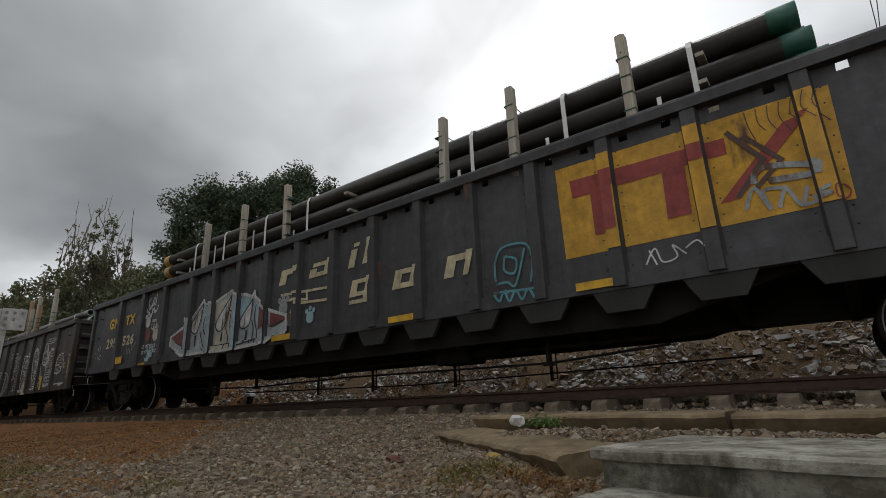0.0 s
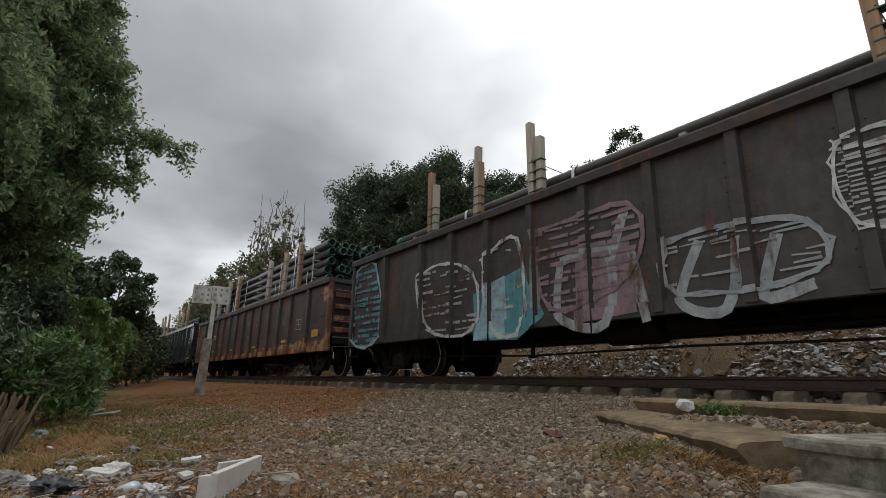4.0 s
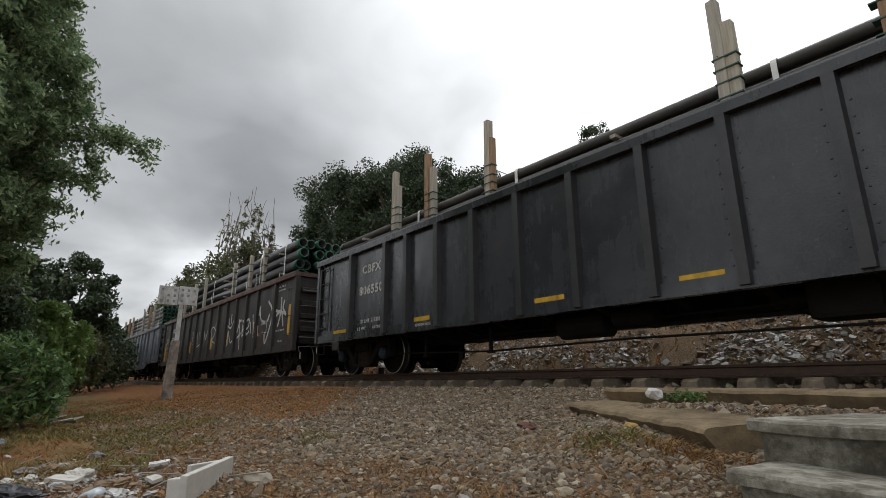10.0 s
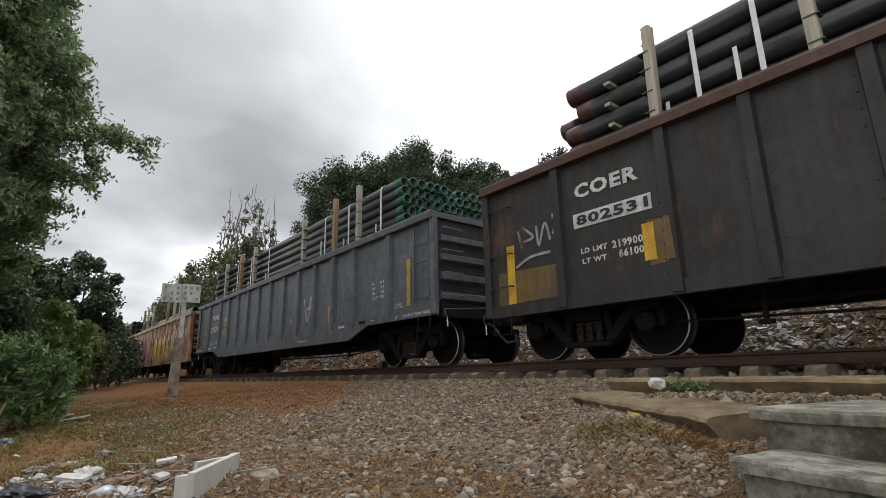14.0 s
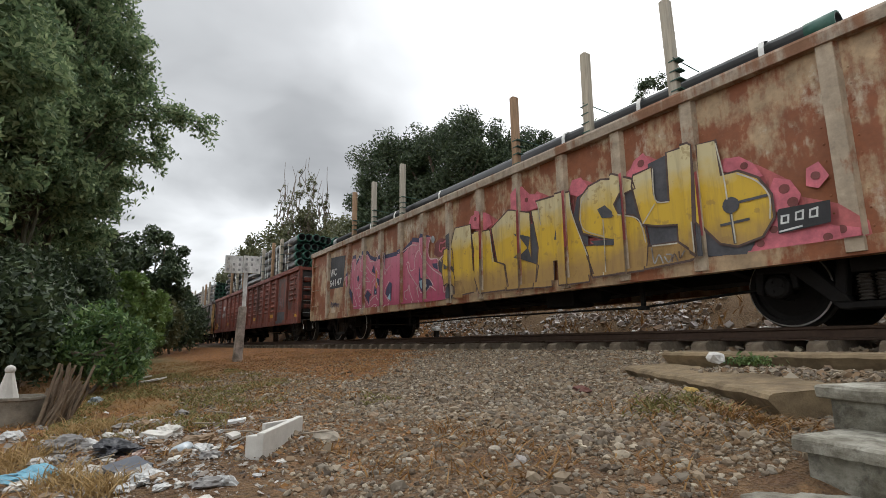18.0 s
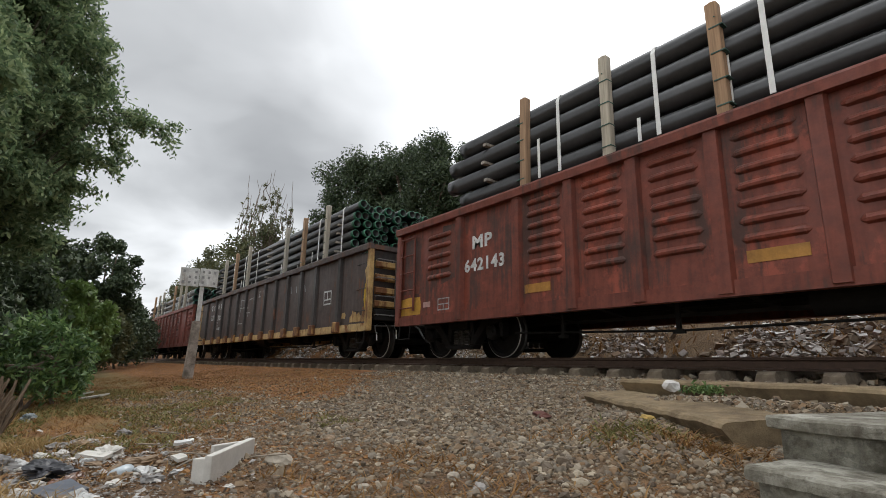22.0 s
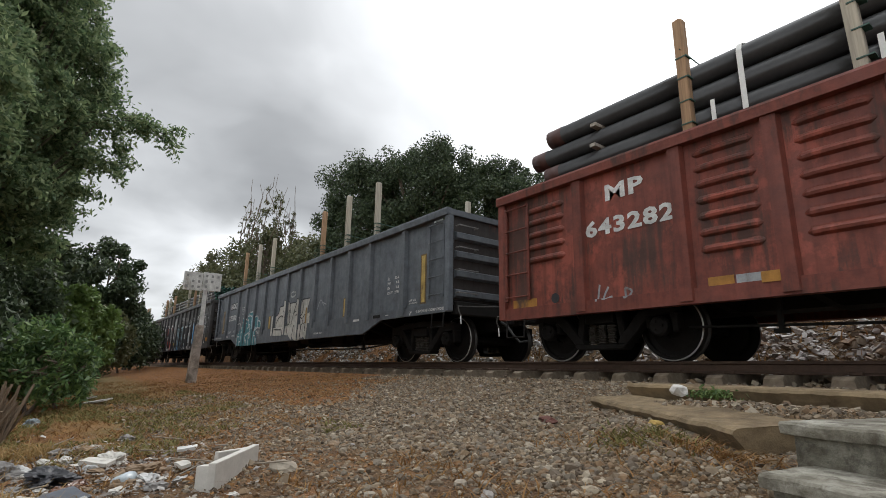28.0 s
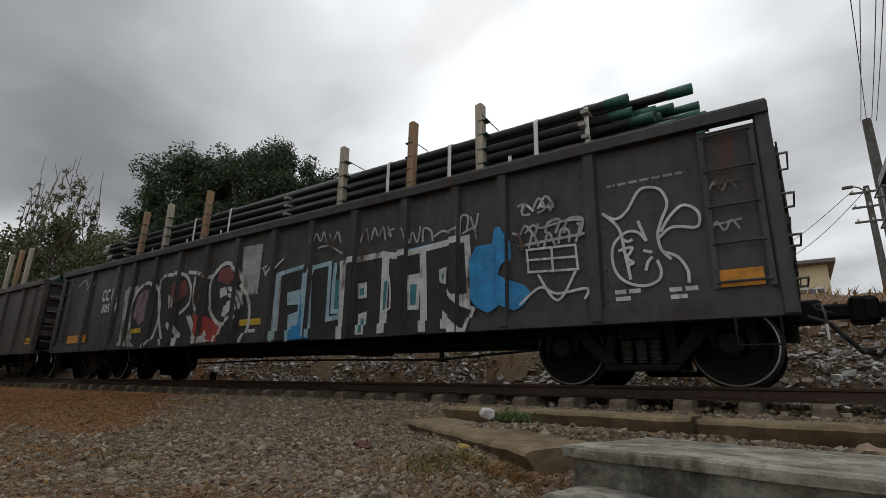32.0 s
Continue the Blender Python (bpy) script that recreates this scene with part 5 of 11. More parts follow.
def bamboo_stems():
    rnd = random.Random(5)
    for i in range(7):
        x, y = rnd.uniform(-11.8, -9.5), rnd.uniform(-2.4, -1.2)
        z = ground_z(x, y)
        bm = bmesh.new()
        limb(bm, (x, y, z - 0.2), (x + rnd.uniform(-0.6, 0.6), y + rnd.uniform(-0.4, 1.0), z + rnd.uniform(5, 8)), 0.032, 0.012, 0.2, rnd, 7, 6)
        st = part("stem", bm, BAMBOO, grove)
        st.location = -grove.location


bamboo_stems()
# back of the place, behind the camera
tree("dark_tree", "dark leafy tree behind the clearing", (6, -12), 7.0, 3.4, 0.5, LEAF_DARK, 7000, 0.2, 95, 50, "trees behind the clearing", trunk=0.2)
tree("dark_tree", "dark leafy tree behind the clearing", (-4, -14), 7.5, 3.6, 0.5, LEAF_DARK, 7000, 0.2, 96, 50, "trees behind the clearing", trunk=0.2)

# ---- the train: shared pieces ----
WHEEL_R, AXLE_GAP = 0.42, 1.78


def make_wheelset():
    bm = bmesh.new()
    for s in (-1, 1):
        prof = [(0.05, 0.0), (0.13, 0.01), (0.14, -0.03), (0.30, 0.015), (0.355, 0.0), (0.36, -0.055), (0.405, -0.06), (WHEEL_R, -0.05), (WHEEL_R + 0.004, 0.04), (WHEEL_R + 0.03, 0.06), (WHEEL_R + 0.03, 0.08), (0.365, 0.085), (0.30, 0.06), (0.13, 0.09), (0.05, 0.09)]
        n0 = len(bm.verts)
        lathe(bm, prof, 64)
        bm.verts.ensure_lookup_table()
        for v in bm.verts[n0:]:
            v.co.y = s * (0.76 - v.co.y)
    bmesh.ops.recalc_face_normals(bm, faces=bm.faces[:])
    tube(bm, (0, -1.02, 0), (0, 1.02, 0), 0.075, 14)
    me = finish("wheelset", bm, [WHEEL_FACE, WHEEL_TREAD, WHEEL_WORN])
    for p in me.polygons:
        c = p.center
        r = math.hypot(c.x, c.z)
        if r > 0.408 and abs(c.y) > 0.5:
            p.material_index = 1 if r < 0.418 else 2
    return me


def make_side_frame():
    bm = bmesh.new()
    for s in (-1, 1):
        prism(bm, [(s * 1.10, 0.30), (s * 1.10, 0.16), (s * 0.74, 0.13), (s * 0.42, -0.20), (s * 0.26, -0.20), (s * 0.30, -0.13), (s * 0.60, 0.20), (s * 0.72, 0.28)], "y", -0.09, 0.09)
        prism(bm, [(s * 1.10, 0.30), (s * 0.60, 0.36), (0, 0.38), (0, 0.27), (s * 0.40, 0.26), (s * 0.72, 0.22)], "y", -0.085, 0.085)
        prism(bm, [(s * 0.24, 0.27), (s * 0.34, 0.27), (s * 0.40, -0.14), (s * 0.30, -0.14)], "y", -0.075, 0.075)
        prism(bm, [(s * 1.02, 0.16), (s * 1.12, 0.16), (s * 1.12, -0.06), (s * 1.05, -0.08)], "y", -0.08, 0.08)
        prism(bm, [(s * 0.70, 0.16), (s * 0.78, 0.16), (s * 0.76, -0.04), (s * 0.70, -0.02)], "y", -0.08, 0.08)
    prism(bm, [(-0.42, -0.20), (0.42, -0.20), (0.36, -0.27), (-0.36, -0.27)], "y", -0.11, 0.11)
    box(bm, (0, 0, 0.165), (0.46, 0.20, 0.17))
    bevel(bm, 0.012)
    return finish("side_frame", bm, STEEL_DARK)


def make_spring():
    bm = bmesh.new()
    prof = [(0.03, 0.0)]
    for k in range(8):
        prof += [(0.064, 0.0435 * k + 0.004), (0.070, 0.0435 * k + 0.014), (0.064, 0.0435 * k + 0.024), (0.048, 0.0435 * k + 0.029), (0.048, 0.0435 * k + 0.040)]
    lathe(bm, prof, 12)
    for v in bm.verts:
        v.co = Vector((v.co.x, v.co.z, v.co.y * 0.74))
    bmesh.ops.recalc_face_normals(bm, faces=bm.faces[:])
    return finish("spring", bm, plain("dusty_spring_steel", (0.055, 0.047, 0.04), 0.7, 0.2))


def make_cap(mat):
    bm = bmesh.new()
    lathe(bm, [(0.01, 0.0), (0.10, 0.0), (0.125, 0.025), (0.125, 0.12), (0.01, 0.12)], 18)
    for i in range(3):
        a = 2.1 * i
        box(bm, (0.06 * math.cos(a), -0.01, 0.06 * math.sin(a)), (0.03, 0.02, 0.03))
    return finish("bearing_cap", bm, mat)


WHEELSET, SIDE_FRAME, SPRING = make_wheelset(), make_side_frame(), make_spring()
CAP_DARK, CAP_BLUE = make_cap(STEEL_DARK), make_cap(BLUE_CAP)
bm = bmesh.new()
box(bm, (0, 0, 0.10), (0.34, 1.86, 0.24))
box(bm, (0, 0, 0.28), (0.5, 0.7, 0.14))
for s in (-1, 1):
    box(bm, (s * 0.36, 0, -0.02), (0.08, 1.5, 0.16))
bevel(bm, 0.02)
BOLSTER = finish("truck", bm, STEEL_DARK)
SPINNERS = []


def add_truck(car, x, cap):
    truck = piece("truck", BOLSTER, car, (x, 0, WHEEL_R), label="grimy cast steel wheel truck")
    for s in (-1, 1):
        piece("side_frame", SIDE_FRAME, truck, (0, s * 0.98, 0))
        for d in (-0.15, 0.0, 0.15):
            piece("spring", SPRING, truck, (d, s * 1.0, -0.19))
        for a in (-1, 1):
            piece("bearing_cap", cap, truck, (a * AXLE_GAP / 2, s * 1.0 - (0.13 if s < 0 else -0.13), 0), (0, 0, 0 if s < 0 else 180))
    for a in (-1, 1):
        w = piece("wheelset", WHEELSET, truck, (a * AXLE_GAP / 2, 0, 0), label="rusty wheels with polished treads on an axle")
        SPINNERS.append((w, car, a * AXLE_GAP / 2))
    return truck


def make_coupler():
    bm = bmesh.new()
    box(bm, (-0.05, 0, 0), (0.6, 0.28, 0.26))
    box(bm, (0.42, 0, 0), (0.34, 0.15, 0.16))
    box(bm, (0.62, 0.02, 0), (0.22, 0.28, 0.28))
    box(bm, (0.66, -0.13, 0), (0.14, 0.10, 0.24))
    bevel(bm, 0.025)
    return finish("coupler", bm, STEEL_DARK)


def make_hose():
    bm = bmesh.new()
    pts = [(0.1, -0.30, 0.02), (0.28, -0.32, -0.06), (0.42, -0.30, -0.24), (0.52, -0.24, -0.36), (0.62, -0.14, -0.34)]
    wire(bm, pts, 0.024, 8)
    return finish("air_hose", bm, RUBBER)


def make_lever():
    bm = bmesh.new()
    wire(bm, [(0.10, -1.30, -0.02), (0.16, -1.42, -0.03), (0.18, -1.42, -0.12), (0.18, -1.38, -0.20)], 0.011)
    wire(bm, [(0.10, -1.30, -0.02), (0.14, -0.9, 0.0), (0.30, -0.2, 0.05)], 0.011)
    rod = finish("uncoupling_lever", bm, plain("dark_lever", (0.10, 0.095, 0.09), 0.6, 0.2))
    bm = bmesh.new()
    wire(bm, [(0.18, -1.38, -0.17), (0.18, -1.37, -0.34)], 0.011)
    return rod, finish("lever_handle", bm, STRAP)


COUPLER, HOSE = make_coupler(), make_hose()
LEVER, LEVER_HANDLE = make_lever()


def rib_mesh(w, mat):
    """One pressed corrugation of a side sheet."""
    bm = bmesh.new()
    a, h, prev = w / 2 - 0.18, 0.052, None
    for x, d in ((-a, 0.0), (-a + 0.05, -0.035), (-a + 0.13, -0.054), (0, -0.060), (a - 0.13, -0.054), (a - 0.05, -0.035), (a, 0.0)):
        t = 0.25 if d == 0 else 1.0
        ring = [bm.verts.new((x, -0.006 + e * d, h * f * t)) for e, f in ((0, -1), (0.85, -0.55), (1, 0), (0.6, 0.6), (0, 1))]
        if prev:
            for p in range(4):
                bm.faces.new((prev[p], ring[p], ring[p + 1], prev[p + 1]))
        prev = ring
    return finish("rib", bm, mat)


def panel_mesh(w, z0, z1, mat, slots=0):
    """One side sheet between two posts; slots: square holes under the top chord."""
    bm = bmesh.new()
    if slots:
        hz, cell = 0.10, w / slots
        pts = [(-w / 2, z0), (w / 2, z0), (w / 2, z1)]
        for i in reversed(range(slots)):
            m = -w / 2 + (i + 0.5) * cell
            pts += [(m + 0.05, z1), (m + 0.05, z1 - hz), (m - 0.05, z1 - hz), (m - 0.05, z1)]
        prism(bm, pts + [(-w / 2, z1)], "y", -0.006, 0.006)
    else:
        box(bm, (0, 0, (z0 + z1) / 2), (w, 0.012, z1 - z0))
    return finish("side_panel", bm, mat)


STANDARD = [1.52, 2.95, 3.97, 4.99, 6.01, 7.03, 8.05, 9.07, 10.09, 11.11, 12.13, 13.15, 14.58]
CLOSE = [1.66, 2.80, 3.52, 4.40, 5.40, 6.38, 7.35, 8.40, 9.40, 10.40, 11.35, 12.30, 13.05, 14.45]
SHORT = [1.52, 2.95, 3.95, 4.94, 5.93, 6.93, 7.92, 8.90, 9.90, 10.89, 11.89, 12.92, 14.32]
SHEET_Y = -1.465


class Car:
    """A gondola: its empty, its measures and where its posts stand, in metres from its front end."""

    def __init__(self, label, length, top, sill, posts, mats, kind="flat", belly=0.0, ladder=False, slots=0, feet=None, cap=CAP_DARK, half=0.085, depth=0.085, ends=None, corner_slot=0.055):
        self.L, self.top, self.sill, self.posts, self.half, self.depth = length, top, sill, posts, half, depth
        side, post_m, chord_m, sill_m, end_m = mats
        self.coats = 0
        self.root = thing("gondola_car", label, "freight car", "freight cars of the train")
        root, h = self.root, length / 2
        z0, z1 = sill + 0.15, top - 0.13
        edges = [0.10] + posts + [length - 0.10]
        cache = {}
        for i, (a, b) in enumerate(zip(edges, edges[1:])):
            w = round(b - a, 3)
            last = len(edges) - 2
            rib = 0 if kind != "ribbed" or i in (1, last - 1) else 5 if i in (0, last) else 7
            zz = z1 - corner_slot if corner_slot and i == 0 and not slots else z1
            key = (w, rib, zz)
            if key not in cache:
                cache[key] = (panel_mesh(w, z0, zz, side, slots), rib_mesh(w if rib == 7 else 1.10, side) if rib else None)
            sheet = piece("side_panel", cache[key][0], root, (h - (a + b) / 2, SHEET_Y, 0))
            for r in range(rib):
                if rib == 7:
                    piece("rib", cache[key][1], sheet, (0, 0, z0 + 0.34 + (z1 - z0 - 0.40) / rib * (r + 0.5)))
                else:
                    piece("rib", cache[key][1], sheet, ((0.22 - w / 2 + 0.42) * (1 if i == 0 else -1), 0, z0 + 0.62 + (z1 - z0 - 0.76) / rib * (r + 0.5)))
            if zz != z1:
                bm = bmesh.new()
                box(bm, (h - a - w * 0.66, SHEET_Y, z1 - corner_slot / 2), (w * 0.68, 0.012, corner_slot))
                part("panel_strip", bm, side, root)
        bm = bmesh.new()
        box(bm, (0, -SHEET_Y, (z0 + z1) / 2), (length - 0.2, 0.012, z1 - z0))
        part("far_side_sheet", bm, side, root)
        # posts, a pressed hat section
        bm = bmesh.new()
        prism(bm, [(-half, 0), (-half * 0.72, -depth), (half * 0.72, -depth), (half, 0)], "z", sill + 0.03, z1 + 0.01)
        near = finish("side_post", bm, post_m)
        for u in posts:
            piece("side_post", near, root, (h - u, SHEET_Y + 0.004, 0))
            piece("side_post", near, root, (h - u, -SHEET_Y - 0.004, 0), (0, 0, 180))
        if kind != "ribbed":
            bm = bmesh.new()
            for i in range(int((z1 - z0 - 0.1) / 0.17)):
                for s in (-1, 1):
                    bmesh.ops.create_cone(bm, cap_ends=True, segments=6, radius1=0.013, radius2=0.008, depth=0.007, matrix=Matrix.Translation((s * (half + 0.04), -0.011, z0 + 0.1 + 0.17 * i)) @ Matrix.Rotation(math.pi / 2, 4, "X"))
            rivets = finish("rivet_strip", bm, side)
            for u in posts:
                tagged(piece("rivet_strip", rivets, root, (h - u, SHEET_Y, 0)), kind="stuff")
        for s in (-1, 1):
            bm = bmesh.new()
            prism(bm, [(s * 1.575, top), (s * 1.585, top - 0.03), (s * 1.575, top - 0.14), (s * 1.455, top - 0.14), (s * 1.44, top - 0.03), (s * 1.455, top)], "x", -h, h)
            part("top_chord", bm, chord_m, root, "steel top chord")
            # side sill, deeper between the trucks on fish-belly cars
            bm = bmesh.new()
            zl = sill - belly
            prof = [(-h + 0.02, sill + 0.17), (h - 0.02, sill + 0.17), (h - 0.02, sill)]
            if belly:
                prof += [(h - 2.35, sill), (h - 3.15, zl), (-h + 3.15, zl), (-h + 2.35, sill)]
            prof += [(-h + 0.02, sill)]
            prism(bm, prof, "y", s * 1.49 - 0.025, s * 1.49 + 0.025)
            box(bm, (0, s * 1.44, sill - belly + 0.012), (length - (6.4 if belly else 0.3), 0.14, 0.02))
            part("side_sill", bm, sill_m, root, "steel side sill")
        if feet:
            bm = bmesh.new()
            prism(bm, [(-0.17, 0.0), (0.17, 0.0), (0.14, 0.26), (-0.14, 0.26)], "y", -0.055, 0.03)
            bevel(bm, 0.02)
            me = finish("post_foot", bm, feet)
            for u in posts:
                piece("post_foot", me, root, (h - u, -1.535, sill + 0.0))
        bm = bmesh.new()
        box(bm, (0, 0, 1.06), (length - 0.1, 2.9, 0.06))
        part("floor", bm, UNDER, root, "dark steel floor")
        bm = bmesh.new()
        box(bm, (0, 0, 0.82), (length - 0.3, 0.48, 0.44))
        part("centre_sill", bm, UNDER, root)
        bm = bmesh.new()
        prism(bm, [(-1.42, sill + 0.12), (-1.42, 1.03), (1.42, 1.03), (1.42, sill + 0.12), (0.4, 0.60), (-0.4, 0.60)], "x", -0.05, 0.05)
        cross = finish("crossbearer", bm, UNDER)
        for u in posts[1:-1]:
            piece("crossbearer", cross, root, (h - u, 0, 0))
        bm = bmesh.new()
        tube(bm, (-0.4, 0, 0), (0.4, 0, 0), 0.20, 16)
        tube(bm, (0.5, 0.0, 0.05), (1.1, 0.0, 0.05), 0.14, 14)
        tube(bm, (-2.5, 0.1, 0), (3.6, 0.1, 0.02), 0.018, 6)
        ob = part("brake_reservoir", bm, UNDER, root, "black air reservoir and brake cylinder")
        ob.location = (-0.8, -0.72, 0.62)
        bm = bmesh.new()
        box(bm, (0, 0, 0), (0.62, 0.5, 0.40))
        bevel(bm, 0.05, 2)
        tube(bm, (0.31, 0, -0.02), (0.75, 0, -0.02), 0.13, 14)
        tube(bm, (-0.31, 0.05, 0.06), (-0.7, 0.05, 0.06), 0.10, 12)
        ob = part("brake_valve_box", bm, UNDER, root, "black brake valve and reservoir")
        ob.location = (2.3, -0.62, 0.62)
        bm = bmesh.new()
        for x, y in ((-4.4, -0.9), (-2.6, -0.9), (3.9, -0.9)):
            box(bm, (x, y, 0.52), (0.05, 0.05, 0.42))
            box(bm, (x, y, 0.31), (0.14, 0.07, 0.05))
        wire(bm, [(-5.4, -0.9, 0.40), (-2.6, -0.9, 0.32), (0, -0.9, 0.36), (3.9, -0.9, 0.32), (5.4, -0.9, 0.42)], 0.016, 6)
        part("brake_rigging", bm, UNDER, root, "black brake rods and hangers")
        for s, x in ((-1, -h), (1, h)):
            self.end(s, x, end_m, chord_m)
            add_truck(root, s * (h - 1.5), cap)
            piece("coupler", COUPLER, root, (x - s * 0.02, 0, 0.82), (0, 0, 0 if s > 0 else 180), "rusty knuckle coupler")
            piece("air_hose", HOSE, root, (x - s * 0.02, 0, 0.72), (0, 0, 0 if s > 0 else 180))
            lever = piece("uncoupling_lever", LEVER, root, (x, 0, sill + 0.12))
            piece("lever_handle", LEVER_HANDLE, lever, label="white drop handle")
            if s < 0:
                lever.scale = (-1, 1, 1)
        # stirrup steps at the corners
        for s in (-1, 1):
            bm = bmesh.new()
            a = s * (h - 0.15)
            wire(bm, [(a, -1.5, sill + 0.02), (a, -1.52, sill - 0.26), (a - s * 0.36, -1.52, sill - 0.26), (a - s * 0.36, -1.5, sill + 0.02)], 0.014)
            part("stirrup_step", bm, STEEL_DARK, root)
            if ladder:
                self.side_ladder(s, post_m)
            else:
                for z in (sill + 0.45, sill + 0.95, top - 0.45):
                    bm = bmesh.new()
                    b = s * (h - 0.15)
                    wire(bm, [(b, SHEET_Y, z), (b, SHEET_Y - 0.07, z), (b - s * 0.42, SHEET_Y - 0.07, z), (b - s * 0.42, SHEET_Y, z)], 0.012)
                    part("grab_iron", bm, post_m, root)

    def end(self, s, x, mat, chord_m):
        root, top, sill = self.root, self.top, self.sill
        bm = bmesh.new()
        box(bm, (x - s * 0.06, 0, (1.0 + top - 0.1) / 2), (0.015, 2.86, top - 1.1))
        # near-black sheet: the shade in the recesses between the ribs is painted in
        part("end_sheet", bm, UNDER_PATCH, root, "steel end wall, coloured dark as the shaded recess behind the ribs")
        n = 4
        for i in range(n):
            z = 1.08 + (top - 1.35) * (i + 0.35) / n
            bm = bmesh.new()
            prism(bm, [(0, -0.085), (s * 0.085, -0.05), (s * 0.085, 0.05), (0, 0.085)], "y", -1.36, 1.36)
            ob = part("end_rib", bm, mat, root)
            ob.location = (x - s * 0.055, 0, z)
        for t in (-1, 1):
            bm = bmesh.new()
            box(bm, (x - s * 0.055, t * 1.475, (sill + top - 0.12) / 2), (0.13, 0.13, top - 0.12 - sill))
            bevel(bm, 0.018)
            part("corner_post", bm, mat, root)
            for k in range(4):
                z = sill + 0.35 + k * 0.42
                bm = bmesh.new()
                y0 = t * 1.36
                wire(bm, [(x, y0, z), (x + s * 0.11, y0, z), (x + s * 0.11, y0 - t * 0.45, z), (x, y0 - t * 0.45, z)], 0.013)
                part("end_rung", bm, RUNG_GREY, root)
        bm = bmesh.new()
        prism(bm, [(x + s * 0.012, top - 0.02), (x - s * 0.13, top), (x - s * 0.13, top - 0.12), (x + s * 0.012, top - 0.13)], "y", -1.57, 1.57)
        part("end_chord", bm, chord_m, root)
        bm = bmesh.new()
        box(bm, (x - s * 0.05, 0, 0.94), (0.16, 2.7, 0.24))
        bevel(bm, 0.012)
        part("end_sill", bm, UNDER, root)

    def end_plate(self, mat):
        """Flat plate across the middle of the front end."""
        bm = bmesh.new()
        box(bm, (self.L / 2 + 0.045, 0.10, 1.12 + (self.top - 1.3) / 2), (0.02, 1.96, self.top - 1.3))
        bevel(bm, 0.006)
        return part("end_plate", bm, mat, self.root, "flat steel plate on the end wall")

    def side_ladder(self, s, mat):
        h, root = self.L / 2, self.root
        x0, x1 = s * (h - 0.16), s * (h - 0.62)
        z0, z1 = self.sill + 0.28, self.top - 0.22
        bm = bmesh.new()
        for x in (x0, x1):
            box(bm, (x, SHEET_Y - 0.055, (z0 + z1) / 2), (0.055, 0.02, z1 - z0))
        lad = part("side_ladder", bm, mat, root, "steel corner ladder")
        for k in range(5):
            z = z0 + 0.06 + (z1 - z0 - 0.1) * k / 4
            bm = bmesh.new()
            wire(bm, [(x0, SHEET_Y - 0.07, z), (x1, SHEET_Y - 0.07, z)], 0.013)
            part("rung", bm, mat, lad)

    # -- things painted on the near side --
    def over(self, z):
        """How far the side sill stands proud of the sheets at this height."""
        return max(0.0, SHEET_Y + 1.515) if z < self.sill + 0.17 else 0.0

    def fit(self, text, u, z, w, hgt, mat=None, label=""):
        """Stencilled words that start u from the front, w wide and hgt high."""
        me = word(text)
        if not me.materials:
            me.materials.append(None)
        xs, zs = [v.co.x for v in me.vertices], [v.co.z for v in me.vertices]
        kx, kz = w / (max(xs) - min(xs)), hgt / (max(zs) - min(zs))
        ob = piece("stencil_lettering", me, self.root, (self.L / 2 - u - min(xs) * kx, SHEET_Y - 0.016 - 0.0005 * self.coats - self.over(z), z - min(zs) * kz), label=label or "stencilled lettering")
        ob.scale = (kx, 1, kz)
        ob.material_slots[0].link = "OBJECT"
        ob.material_slots[0].material = mat or WHITE
        return ob

    def tag(self, lines, w, mat, lift=0.006, smooth=True):
        """One hand-sprayed sign made of a few lines."""
        return self.layer([q for l in lines for q in stroke(l, w, smooth)], mat, lift)

    def hatch(self, poly, mat, rim, seed, fill=0.5, w=0.022, rim_w=0.045):
        """A sketchy sprayed letter: an outline and short level strokes inside it."""
        rnd, strokes = random.Random(seed), []
        poly = curve(poly + poly[:1], 4)[:-1]
        z = min(p[1] for p in poly) + 0.03
        while z < max(p[1] for p in poly):
            cuts = sorted(a + (b - a) * (z - p) / (q - p) for (a, p), (b, q) in zip(poly, poly[1:] + poly[:1]) if (p < z) != (q < z))
            for u0, u1 in zip(cuts[::2], cuts[1::2]):
                u = u0 + rnd.uniform(0, 0.08)
                while u < u1 - 0.05:
                    e = min(u1, u + rnd.uniform(0.12, 0.5))
                    if rnd.random() < fill:
                        d, h = rnd.uniform(-0.02, 0.02), w * rnd.uniform(0.3, 0.7)
                        strokes.append([(u, z - h), (e, z + d - h * 0.6), (e, z + d + h * 0.6), (u, z + h)])
                    u = e + rnd.uniform(0.01, 0.06)
            z += w * rnd.uniform(1.3, 2.6)
        if strokes:
            self.layer(strokes, mat, 0.005)
        ring = poly + poly[:1]
        return self.layer([q for q in stroke(ring, rim_w, False)] + [q for q in stroke([(a + rnd.uniform(-0.06, 0.06), b + rnd.uniform(-0.06, 0.06)) for a, b in ring], rim_w * 0.7, False)], rim, 0.006)

    def paw(self, u, z, r, mat):
        self.layer([blob(u, z, r, r * 1.05, 3, 0.06, 16)] + [blob(u + r * e, z + r * f, r * 0.4, r * 0.45, 5, 0.05, 12) for e, f in ((0.9, 1.1), (0.0, 1.55), (-0.95, 1.15))], mat, 0.006)

